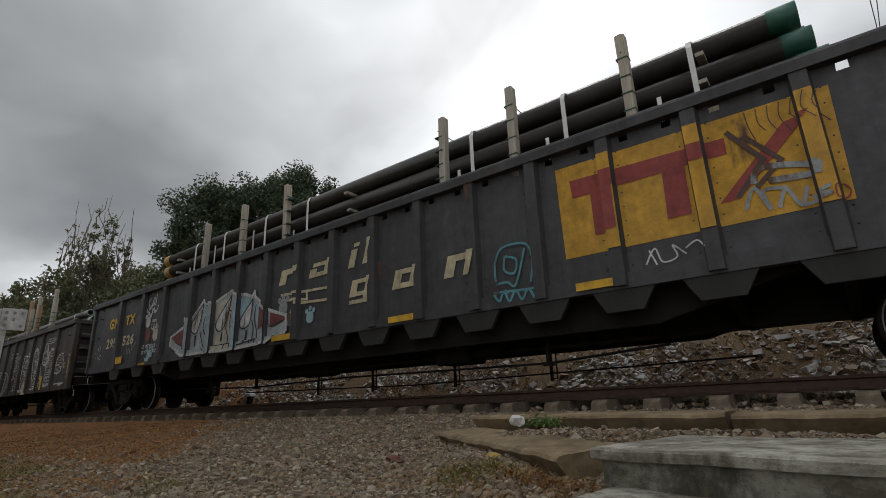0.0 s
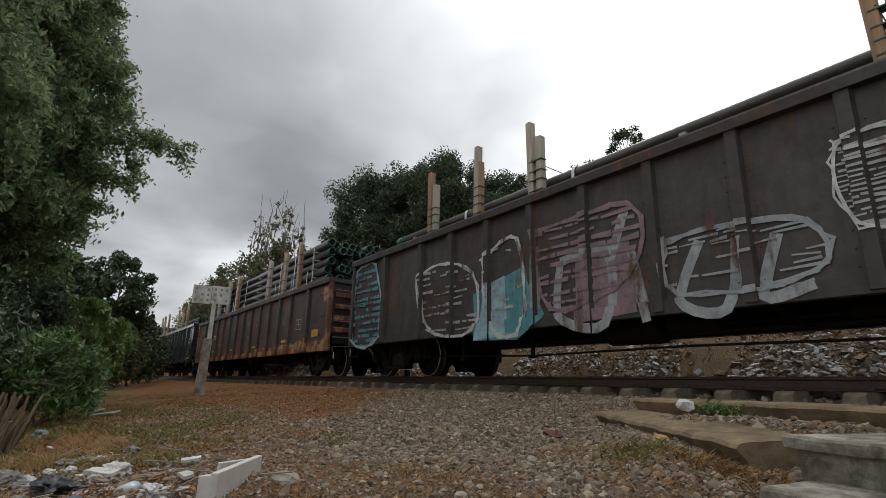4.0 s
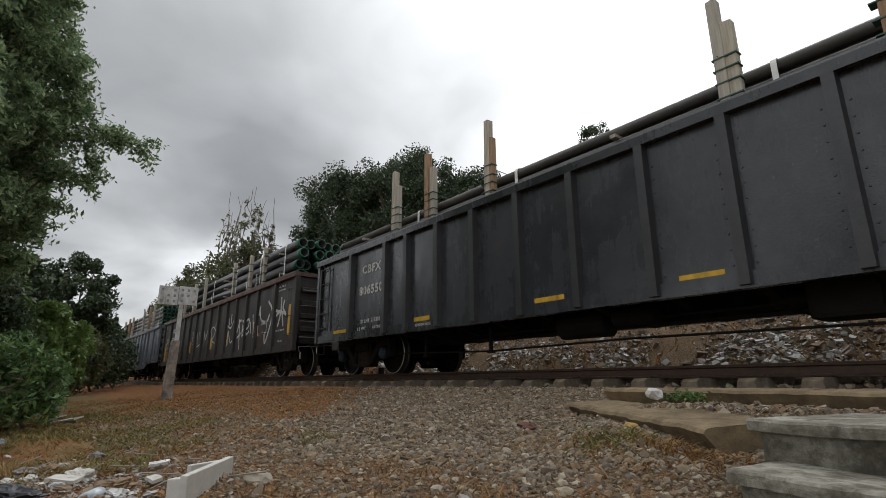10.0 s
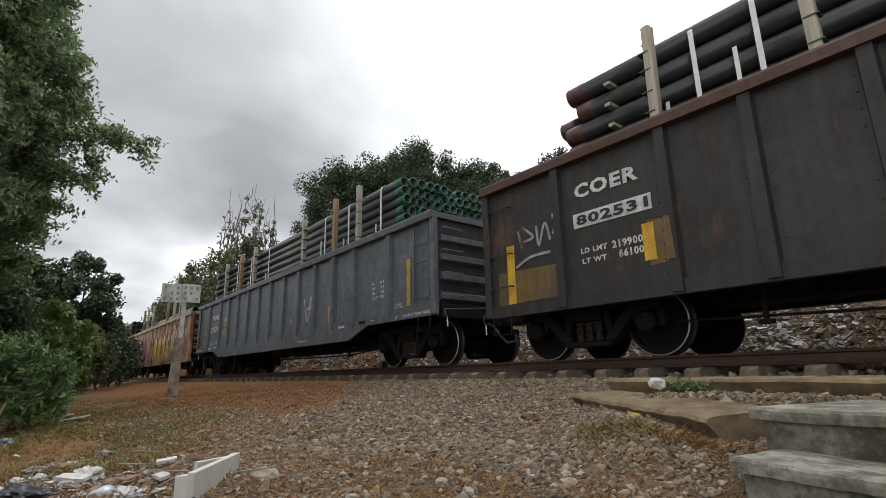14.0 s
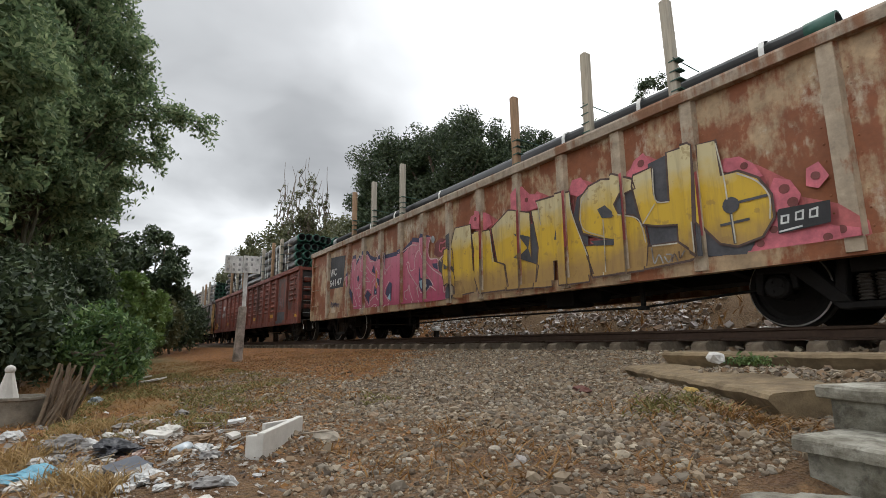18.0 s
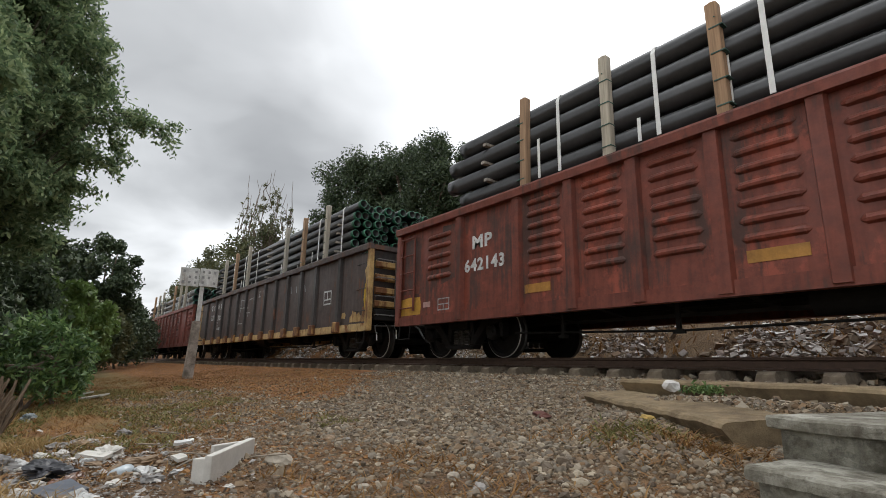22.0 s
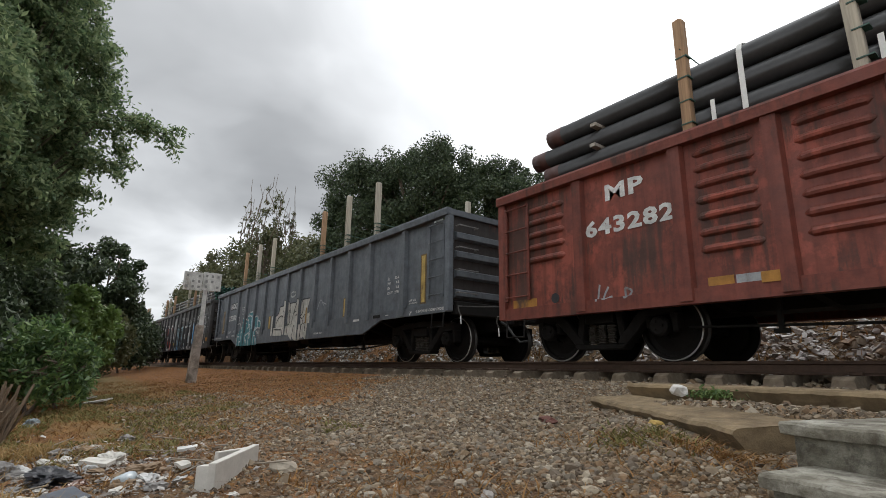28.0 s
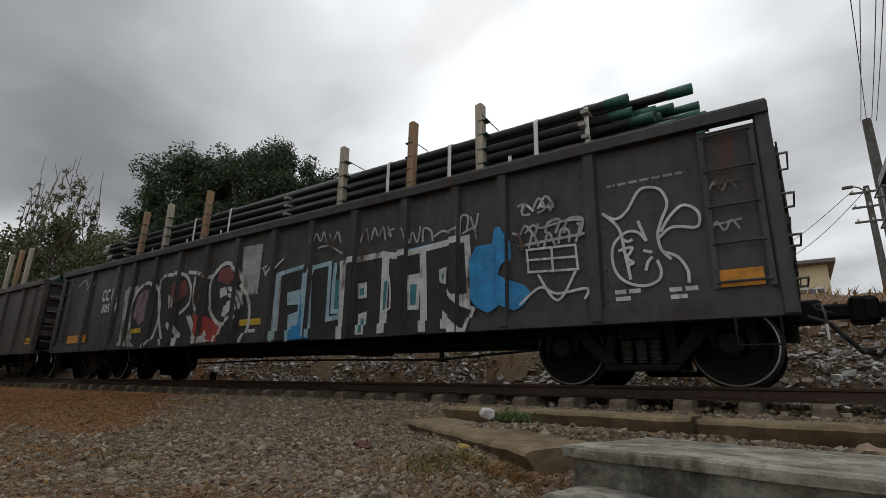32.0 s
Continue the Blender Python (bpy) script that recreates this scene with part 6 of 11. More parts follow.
    def mark(self, kind, u, z, w, hgt):
        """Slanted cream block shapes of the maker's mark."""
        bits = {"r": [(0, 0, 0.36, 1), (0.3, 0.62, 1, 1)], "a": [(0, 0, 1, 0.3), (0, 0.3, 0.32, 0.6), (0.66, 0, 1, 1), (0.1, 0.72, 1, 1)], "i": [(0, 0, 0.8, 0.74), (0.2, 0.84, 0.9, 1.0)], "l": [(0, 0, 0.8, 1)],
                "g": [(0, 0.36, 0.32, 1), (0.68, 0.1, 1, 1), (0, 0.3, 0.8, 0.48), (0.05, 0.0, 0.95, 0.16), (0.2, 0.82, 0.8, 1)], "o": [(0, 0, 0.32, 1), (0.68, 0, 1, 1), (0.2, 0, 0.8, 0.28), (0.2, 0.74, 0.8, 1)], "n": [(0, 0, 0.34, 1), (0.66, 0, 1, 1), (0.2, 0.7, 0.8, 1)]}[kind]
        sh, w2 = 0.28 * hgt, w - 0.28 * hgt
        self.layer([[(u - w2 * x - sh * zz, z + hgt * zz) for x, zz in ((p, q), (r, q), (r, s), (p, s))] for p, q, r, s in bits], CREAM, 0.005, "maker_mark", "cream block shape")

    def bars(self, u, z, widths, size=0.045, gap=0.03, mat=None):
        for i, w in enumerate(widths):
            bm = bmesh.new()
            x = self.L / 2 - u
            n = max(1, int(w / 0.12))
            for j in range(n):
                box(bm, (x + (j + 0.5) * w / n, SHEET_Y - 0.009 - self.over(z - i * (size + gap)), z - i * (size + gap)), (w / n * 0.78, 0.004, size))
            part("small_stencil", bm, mat or WHITE, self.root)

    def plate(self, u, z, w, hgt, mat, name="reflector", label="yellow reflector strip", y=-0.010):
        bm = bmesh.new()
        box(bm, (self.L / 2 - u, SHEET_Y + y - 0.0005 * self.coats - self.over(z - hgt / 2 + 0.02), z), (w, 0.006, hgt))
        return part(name, bm, mat, self.root, label)

    def layer(self, polys, mat, lift=0.004, name="graffiti", label="spray-painted graffiti"):
        """Flat shapes in (metres from the front, height), laid over sheets and posts as paint lies."""
        h = self.L / 2
        self.coats += 1
        lift += 0.0005 * self.coats
        bm = bmesh.new()
        step = 0.0004 / max(1, len(polys))
        for i, poly in enumerate(polys):
            vs = [bm.verts.new((h - u, -i * step, z)) for u, z in poly]
            if len(vs) > 4:
                edges = [bm.edges.new((vs[k - 1], vs[k])) for k in range(len(vs))]
                bmesh.ops.triangle_fill(bm, use_beauty=True, use_dissolve=False, edges=edges, normal=(0, -1, 0))
            else:
                bm.faces.new(vs)
        bmesh.ops.triangulate(bm, faces=bm.faces[:])
        lo, hi = min(v.co.x for v in bm.verts), max(v.co.x for v in bm.verts)
        for u in self.posts:
            for d in (-self.half * 0.72, self.half * 0.72):
                if lo < h - u + d < hi:
                    bmesh.ops.bisect_plane(bm, geom=bm.verts[:] + bm.edges[:] + bm.faces[:], plane_co=(h - u + d, 0, 0), plane_no=(1, 0, 0))
        low = self.sill + 0.17
        if min(v.co.z for v in bm.verts) < low < max(v.co.z for v in bm.verts):
            bmesh.ops.bisect_plane(bm, geom=bm.verts[:] + bm.edges[:] + bm.faces[:], plane_co=(0, 0, low), plane_no=(0, 0, 1))
        bmesh.ops.split_edges(bm, edges=bm.edges[:])
        for f in bm.faces:
            x, z = f.calc_center_median().xz
            on = any(abs(x - (h - u)) < self.half * 0.72 for u in self.posts)
            for v in f.verts:
                v.co.y += SHEET_Y - 0.007 - lift - (self.depth - 0.004 if on else self.over(z))
        bmesh.ops.remove_doubles(bm, verts=bm.verts[:], dist=1e-5)
        for f in bm.faces:
            f.normal_update()
            if f.normal.y > 0:
                f.normal_flip()
        return part(name, bm, mat, self.root, label)


def curve(pts, steps=5):
    """A smooth line through a few points."""
    p = [pts[0]] + list(pts) + [pts[-1]]
    out = []
    for i in range(1, len(p) - 2):
        for k in range(steps):
            t = k / steps
            out.append(tuple(0.5 * (2 * b + (c - a) * t + (2 * a - 5 * b + 4 * c - d) * t * t + (3 * b - a - 3 * c + d) * t ** 3) for a, b, c, d in zip(p[i - 1], p[i], p[i + 1], p[i + 2])))
    return out + [pts[-1]]


def ribbon(line, w, closed=False):
    """Quads of width w along a line, mitred so that neighbours share their edges."""
    n, sides = len(line), []
    for i in range(n):
        p = line[i - 1] if i or closed else line[0]
        q = line[(i + 1) % n] if i < n - 1 or closed else line[-1]
        dx, dz = q[0] - p[0], q[1] - p[1]
        l = math.hypot(dx, dz) or 1e-6
        o = (-dz / l * w / 2, dx / l * w / 2)
        sides.append(((line[i][0] + o[0], line[i][1] + o[1]), (line[i][0] - o[0], line[i][1] - o[1])))
    pairs = list(zip(sides, sides[1:])) + ([(sides[-1], sides[0])] if closed else [])
    return [[a[0], a[1], b[1], b[0]] for a, b in pairs]


def stroke(pts, w, smooth=True):
    """A painted line of width w."""
    if smooth:
        return ribbon(curve(pts), w)
    out = []
    for (a, b), (c, d) in zip(pts, pts[1:]):
        l = math.hypot(c - a, d - b) or 1e-6
        e = ((c - a) / l * w * 0.5, (d - b) / l * w * 0.5)
        out += ribbon([(a - e[0], b - e[1]), (c + e[0], d + e[1])], w)
    return out


def blob(u, z, ru, rz, seed, rough=0.18, n=26, square=1.0):
    out = []
    for i in range(n):
        a = 2 * math.pi * i / n
        c, s = math.cos(a), math.sin(a)
        k = max(0.35, 1 + rough * noise.noise((c * 2.1 + seed, s * 2.1, seed * 0.37)) * 2)
        out.append((u - ru * k * math.copysign(abs(c) ** square, c), z + rz * k * math.copysign(abs(s) ** square, s)))
    return out


def ring_of(poly, w):
    return ribbon(poly, w, True)


# ---- loads ----
def pipe_mesh(length, r, mats, band=0.28, wall=0.018):
    """A steel pipe along x, hollow, with a coloured protector on each end; mats: body, front end, rear end."""
    seg = 14
    xs = [-length / 2, -length / 2 + band, length / 2 - band, length / 2]
    rings = []
    bm = bmesh.new()
    for i, x in enumerate(xs):
        for rr in ((r * 1.05, r) if i == 1 else (r, r * 1.05) if i == 2 else (r * 1.05,)):
            rings.append([bm.verts.new((x, rr * math.cos(2 * math.pi * k / seg), rr * math.sin(2 * math.pi * k / seg))) for k in range(seg)])
    inner_f = [bm.verts.new((length / 2, (r - wall) * math.cos(2 * math.pi * k / seg), (r - wall) * math.sin(2 * math.pi * k / seg))) for k in range(seg)]
    deep_f = [bm.verts.new((length / 2 - 0.5, (r - wall) * math.cos(2 * math.pi * k / seg), (r - wall) * math.sin(2 * math.pi * k / seg))) for k in range(seg)]
    inner_r = [bm.verts.new((-length / 2, (r - wall) * math.cos(2 * math.pi * k / seg), (r - wall) * math.sin(2 * math.pi * k / seg))) for k in range(seg)]
    deep_r = [bm.verts.new((-length / 2 + 0.5, (r - wall) * math.cos(2 * math.pi * k / seg), (r - wall) * math.sin(2 * math.pi * k / seg))) for k in range(seg)]
    idx = []
    for n, (a, b) in enumerate(zip(rings, rings[1:])):
        m = 2 if n == 0 else 1 if n == len(rings) - 2 else 0
        for k in range(seg):
            idx.append((bm.faces.new((a[k], a[(k + 1) % seg], b[(k + 1) % seg], b[k])), m))
    for a, b, m in ((rings[-1], inner_f, 1), (inner_f, deep_f, 0), (inner_r, rings[0], 2), (deep_r, inner_r, 0)):
        for k in range(seg):
            idx.append((bm.faces.new((a[k], a[(k + 1) % seg], b[(k + 1) % seg], b[k])), m))
    bm.faces.new(deep_f)
    bm.faces.new(deep_r)
    for f, m in idx:
        f.material_index = m
        f.smooth = True
    bmesh.ops.recalc_face_normals(bm, faces=bm.faces[:])
    return finish("pipe", bm, list(mats))


def load(car, label, layers, across, r, top, mats, u0=1.4, u1=14.7, stakes=(3.0, 4.4, 6.0, 10.0, 11.5, 13.1), tall=4.18, stake_mats=(STAKE_PALE,), straps=(), seed=0, stake_w=0.12, double=0.0, spacers=True, jitter=0.18, band=0.28):
    """Strapped pipes in layers on dunnage, held by timber stakes along both sides."""
    rnd = random.Random(seed)
    lot = thing("pipe_load", label, "pipe load", "pipe loads on the train")
    h = car.L / 2
    me = pipe_mesh(u1 - u0, r, mats, band)
    width = min(2.56, across * 2.02 * r)
    pitch = 2 * r + (0.035 if spacers else 0.0)
    bottom = top - layers * pitch
    for k in range(layers):
        z = bottom + r + k * pitch
        n = across
        for i in range(n):
            y = -width / 2 + r + (width - 2 * r) * i / max(1, n - 1) + rnd.uniform(-0.01, 0.01)
            x = h - (u0 + u1) / 2 + rnd.uniform(-jitter, jitter)
            piece("pipe", me, lot, (x, y, z + rnd.uniform(0, 0.012)), (rnd.uniform(0, 360), rnd.uniform(-0.12, 0.12), rnd.uniform(-0.25, 0.25)))
    # dunnage under the pipes and between the layers
    spots = [u0 + 0.95, (u0 + u1) / 2 - 0.2, u1 - 0.95]
    for u in spots:
        bm = bmesh.new()
        box(bm, (h - u, 0, (1.09 + bottom) / 2), (0.20, 2.3, max(0.05, bottom - 1.09)))
        part("dunnage", bm, DUNNAGE, lot, "timber dunnage")
        if spacers:
            for k in range(1, layers):
                bm = bmesh.new()
                z = bottom + k * pitch - 0.016
                box(bm, (h - u + rnd.uniform(-0.03, 0.03), rnd.uniform(-0.05, 0.01), z), (0.09, width + 0.12, 0.05))
                part("spacer", bm, SPACER_WOOD, lot, "timber spacer between layers")
    for i, u in enumerate(stakes):
        for s in (-1, 1):
            zt = tall + rnd.uniform(-0.05, 0.05)
            bm = bmesh.new()
            prism(bm, [(-stake_w / 2, 1.1), (stake_w / 2, 1.1), (stake_w / 2, zt - 0.02), (stake_w * 0.1, zt), (-stake_w / 2, zt - 0.01)], "y", -0.055, 0.055)
            bevel(bm, 0.006)
            st = part("stake", bm, stake_mats[i % len(stake_mats)], lot, "sawn timber side stake")
            st.location = (h - u, s * 1.36, 0)
            st.rotation_euler = (0, radians(rnd.uniform(-1.2, 1.2)), 0)
            if double:
                bm = bmesh.new()
                prism(bm, [(-stake_w / 2, 1.1), (stake_w / 2, 1.1), (stake_w / 2, zt - double - 0.02), (-stake_w / 2, zt - double)], "y", -0.055, 0.055)
                bevel(bm, 0.006)
                st = part("stake", bm, stake_mats[(i + 1) % len(stake_mats)], lot)
                st.location = (h - u + stake_w * 1.05, s * 1.35, 0)
        # wire bound round the stake at each layer, and one across to the other side
        bm = bmesh.new()
        zt = min(tall - 0.25, top + 0.12)
        wire(bm, [(h - u, -1.43, zt), (h - u - 0.02, 0, zt - 0.02), (h - u, 1.43, zt)], 0.008, 5)
        wide, turns_up = stake_w * (2.1 if double else 1.0), 4
        for k in range(turns_up):
            zz = car.top + 0.06 + (zt - car.top) * (k + 0.4) / turns_up
            box(bm, (h - u + (wide - stake_w) / 2, -1.36, zz + rnd.uniform(-0.02, 0.02)), (wide + 0.022, 0.128, 0.015))
        part("tie_wire", bm, GREEN_WIRE, lot)
    for u in straps:
        bm = bmesh.new()
        y = -width / 2 - 0.02
        lo = max(car.top - 0.3, bottom)
        cap = top - (0.035 if spacers else 0.0) + 0.016
        over = [(y, lo), (y, cap - r), (y + 0.30 * r, cap - 0.30 * r), (y + r, cap), (-y - r, cap), (-y - 0.30 * r, cap - 0.30 * r), (-y, cap - r), (-y, lo)]
        prism(bm, over + [(p * 0.996, q - 0.005) for p, q in reversed(over)], "x", -0.03, 0.03)
        bmesh.ops.translate(bm, verts=bm.verts[:], vec=(h - u, 0, 0))
        part("strap", bm, STRAP, lot, "white lashing strap")
        if layers > 2:
            bm = bmesh.new()
            mid = bottom + pitch * rnd.choice((1, 2))
            box(bm, (h - u - rnd.uniform(0.18, 0.45), y, (lo + mid) / 2), (0.05, 0.006, max(0.1, mid - lo)))
            part("strap", bm, STRAP, lot, "white lashing strap")
    lot["load_of"] = car.root.name
    return lot


CARS, LOADS = [], []


def paints(name, base, rust=None, amount=0.2, chord=None, **kw):
    rust = rust or (0.16, 0.055, 0.022)
    side = paint(name + "_side", base, rust, amount, **kw)
    trim = paint(name + "_trim", shade(base, 0.9), rust, amount * 0.8, **{k: v for k, v in kw.items() if k != "light"})
    chd = paint(name + "_chord", chord, rust, 0.3) if chord else trim
    return [side, trim, chd, trim, side]


def ink(name, base, amount=0.12):
    return paint(name, base, (0.10, 0.06, 0.04), amount, 0.6, 0.25)


INK_WHITE, INK_BLACK, INK_GREY = ink("spray_white", (0.62, 0.63, 0.62), 0.3), ink("spray_black", (0.025, 0.025, 0.028)), ink("spray_grey", (0.34, 0.36, 0.37), 0.34)
INK_BLUE, INK_SKY = ink("spray_blue", (0.03, 0.27, 0.58)), ink("spray_sky", (0.35, 0.52, 0.60), 0.2)
INK_ROSE, INK_YELLOW, INK_RED = ink("spray_rose", (0.62, 0.16, 0.20)), ink("spray_yellow", (0.66, 0.46, 0.03), 0.16), ink("spray_red", (0.40, 0.05, 0.035))
INK_TEAL, INK_NAVY, INK_CREAM = ink("spray_teal", (0.05, 0.22, 0.25), 0.2), ink("spray_navy", (0.05, 0.05, 0.11)), ink("spray_cream", (0.56, 0.53, 0.43), 0.2)
PATCH_SLATE = paint("dark_slate_patch", (0.055, 0.060, 0.068), (0.10, 0.08, 0.07), 0.2)
OVERSPRAY = paint("ochre_overspray", (0.17, 0.105, 0.03), (0.10, 0.07, 0.04), 0.4, grime=0.3)
INK_MURAL, INK_WINE = ink("spray_pale_blue_grey", (0.40, 0.45, 0.47), 0.15), ink("spray_wine", (0.20, 0.055, 0.05), 0.15)
INK_TURQ, INK_ORANGE = ink("spray_turquoise", (0.10, 0.30, 0.34), 0.25), ink("spray_orange", (0.62, 0.25, 0.06))
PANEL_YELLOW, LOGO_RED = ink("logo_yellow", (0.62, 0.34, 0.035), 0.14), ink("logo_red", (0.33, 0.06, 0.05), 0.14)
INK_PALE, INK_RUST, INK_MAUVE = ink("spray_faded_white", (0.42, 0.43, 0.42), 0.36), ink("spray_rust_red", (0.22, 0.07, 0.04), 0.3), ink("spray_mauve", (0.26, 0.18, 0.20), 0.3)
LOGO_DARK, ORANGE_STRIP, FLAKING = ink("logo_dark_brown", (0.10, 0.06, 0.05)), ink("orange_reflector", (0.66, 0.27, 0.02)), paint("flaking_yellow", (0.52, 0.34, 0.13), (0.17, 0.07, 0.025), 0.4)



def faded(name, low, mid, high, z0, z1):
    """Sprayed paint that fades from one colour into another up the letter."""
    m, nt, b, co = material(name)
    sep = nt.nodes.new("ShaderNodeSeparateXYZ")
    nt.links.new(co, sep.inputs[0])
    cloudy = noise_tex(nt, co, 3.0, 6.0, 0.6)
    k = maths(nt, "ADD", maths(nt, "MULTIPLY", maths(nt, "SUBTRACT", sep.outputs[2], z0), 1.0 / (z1 - z0)), maths(nt, "MULTIPLY", maths(nt, "SUBTRACT", cloudy, 0.5), 0.5))
    col = ramp(nt, k, (0.12, low), (0.38, mid), (0.60, mid), (0.85, high))
    dirt = ramp(nt, noise_tex(nt, mapping(nt, co, (8, 8, 0.8)), 1.0, 5.0, 0.65), (0.48, 0.0), (0.75, 0.55))
    col = mixc(nt, dirt, col, (0.16, 0.10, 0.06))
    spots = ramp(nt, noise_tex(nt, co, 9.0, 3.0, 0.5), (0.62, 0.0), (0.66, 0.5))
    nt.links.new(mixc(nt, spots, col, shade(low, 0.75)), b.inputs["Base Color"])
    b.inputs["Roughness"].default_value = 0.6
    return m


BARE_OCHRE = paint("flaked_ochre_primer", (0.42, 0.26, 0.13), (0.15, 0.055, 0.024), 0.50, runs=0.2, coarse=4.0)
SAFETY_BAND = paint("bright_corner_yellow", (0.66, 0.42, 0.02), (0.25, 0.12, 0.03), 0.22)
SOOT = paint("sooty_bare_steel", (0.075, 0.035, 0.027), (0.14, 0.042, 0.026), 0.42, coarse=2.4)
CORAL = ink("spray_coral_pink", (0.50, 0.13, 0.13), 0.25)
INK_PINKISH = ink("faded_pink_patch", (0.50, 0.30, 0.26), 0.2)
WORN_STRIP = ink("worn_cream_strip", (0.38, 0.30, 0.18), 0.3)
PALE_STRIP = ink("pale_ochre_strip", (0.52, 0.36, 0.10), 0.2)
OCHRE_STRIP = ink("ochre_reflector_strip", (0.55, 0.30, 0.04), 0.2)
DULL_STRIP = ink("faded_ochre_strip", (0.42, 0.20, 0.035), 0.3)
INK_SCRAWL = ink("spray_dull_red", (0.17, 0.055, 0.038), 0.42)
YELLOW_FADE = faded("spray_yellow_fade", (0.36, 0.22, 0.07), (0.60, 0.39, 0.03), (0.58, 0.50, 0.28), 0.75, 2.1)
PINK_FADE = faded("spray_pink_fade", (0.40, 0.06, 0.13), (0.52, 0.12, 0.20), (0.55, 0.20, 0.26), 0.6, 2.3)
INK_CHALK = ink("spray_chalk_white", (0.56, 0.55, 0.50), 0.08)
INK_SLATE, INK_OCHRE, INK_ROSE_PALE = ink("spray_slate", (0.075, 0.075, 0.085)), ink("spray_ochre", (0.36, 0.22, 0.075), 0.2), ink("spray_pale_rose", (0.66, 0.46, 0.46), 0.1)

# ---- the cars, from the head of the train back ----
# for the gussets: shade below the car side is put into this near-black
SILL_BLACK = plain("shaded_gusset_black", (0.020, 0.019, 0.018), 0.75, 0.0, 0.3, 5)


def car_one():
    posts = [1.6 + 0.0, 2.95] + [3.95 + 0.955 * i for i in range(12)] + [15.75, 16.86, 18.2]
    c = Car("dark grey-black gondola with a yellow and red panel and cream lettering", 20.1, 2.95, 1.0, posts, paints("charcoal", (0.060, 0.060, 0.064), amount=0.1), slots=2, half=0.10, depth=0.10, corner_slot=False)
    rear = 20.1
    off = 3.95
    # deep under-sill with gussets
    for u in posts:
        bm = bmesh.new()
        prism(bm, [(-0.36, 1.03), (0.36, 1.03), (0.20, 0.76), (-0.20, 0.76)], "y", -1.50, -1.44)
        g = part("gusset", bm, SILL_BLACK, c.root)
        g.location = (c.L / 2 - u, 0, 0)
    bm = bmesh.new()
    prism(bm, [(-7.0, 1.05), (7.0, 1.05), (5.4, 0.62), (-5.4, 0.62)], "y", -1.25, -1.15)
    prism(bm, [(-7.0, 1.05), (7.0, 1.05), (5.4, 0.62), (-5.4, 0.62)], "y", 1.15, 1.25)
    part("under_girder", bm, UNDER, c.root, "deep black girder under the side")
    for x in (-3.0, -1.2, 1.0, 3.0):
        bm = bmesh.new()
        wire(bm, [(x, 1.0, 0.7), (x, 1.0, 0.16)], 0.03)
        wire(bm, [(x + 0.1, 1.0, 0.7), (x + 0.1, 1.0, 0.2), (x, 1.0, 0.2)], 0.014)
        part("brake_hanger", bm, UNDER, c.root)
    bm = bmesh.new()
    wire(bm, [(-6, 1.0, 0.33), (0, 1.0, 0.24), (6, 1.0, 0.33)], 0.014)
    part("brake_rod", bm, UNDER, c.root)
    c.layer([[(5.52, 1.46), (5.54, 2.62), (2.75, 2.61), (2.78, 1.47)]], PANEL_YELLOW, 0.004, "logo_panel", "ochre-yellow painted panel")
    c.layer([[(5.35, 2.19), (5.37, 2.42), (3.67, 2.39), (3.67, 2.21)]], LOGO_RED, 0.009, "logo_shape", "plain dark red bar")
    c.layer([[(5.13, 1.67), (5.13, 2.23), (4.85, 2.22), (4.85, 1.69)]], LOGO_RED, 0.009, "logo_shape", "plain dark red bar")
    c.layer([[(4.33, 1.67), (4.31, 2.25), (4.08, 2.23), (4.09, 1.67)]], LOGO_RED, 0.009, "logo_shape", "plain dark red bar")
    c.layer([[(3.82, 1.7), (3.16, 2.37), (2.94, 2.4), (3.64, 1.71)]], LOGO_RED, 0.009, "logo_shape", "plain dark red bar")
    c.tag([[(3.63, 2.42), (3.38, 2.05), (3.64, 1.74)]], 0.050, LOGO_DARK, 0.011, False)
    c.tag([[(3.49, 2.33), (3.24, 2.0), (3.49, 1.77)]], 0.045, LOGO_DARK, 0.011, False)
    c.tag([[(3.61, 1.58), (3.51, 1.78), (3.41, 1.53), (3.44, 1.73), (3.24, 1.71)], [(3.34, 1.53), (3.26, 1.7), (3.17, 1.51), (3.1, 1.68)], [(3.15, 1.5), (2.93, 1.55), (3.07, 1.56), (2.93, 1.62)]], 0.035, INK_GREY, 0.013)
    c.tag([[(3.5, 1.82), (3.42, 1.97), (3.01, 1.87), (3.03, 1.79), (3.38, 1.82), (2.96, 1.78)]], 0.060, INK_GREY, 0.012)
    c.tag([[(2.9, 1.6), (2.84, 1.62), (2.8, 1.55), (2.84, 1.49), (2.9, 1.5), (2.9, 1.6)]], 0.014, LOGO_RED, 0.012)
    c.tag([[(4.62, 1.22), (4.51, 1.38), (4.45, 1.22), (4.3, 1.25), (4.33, 1.38), (4.21, 1.26)], [(4.57, 1.37), (4.51, 1.2)], [(4.21, 1.32), (4.09, 1.38), (4.02, 1.28)]], 0.018, INK_WHITE, 0.008)
    c.mark("r", 11.23, 2.08, 0.66, 0.28)
    c.mark("a", 10.35, 2.07, 0.66, 0.25)
    c.mark("i", 9.33, 2.06, 0.30, 0.41)
    c.mark("l", 8.99, 2.08, 0.32, 0.39)
    c.mark("g", 9.32, 1.45, 0.59, 0.39)
    c.mark("o", 8.34, 1.54, 0.56, 0.29)
    c.mark("n", 7.35, 1.54, 0.58, 0.31)
    c.tag([[(11.12, 1.89), (9.78, 1.83)], [(11.11, 1.79), (10.37, 1.71), (10.38, 1.81)], [(10.61, 1.74), (10.61, 1.67), (9.77, 1.62)]], 0.045, CREAM, 0.006, False)
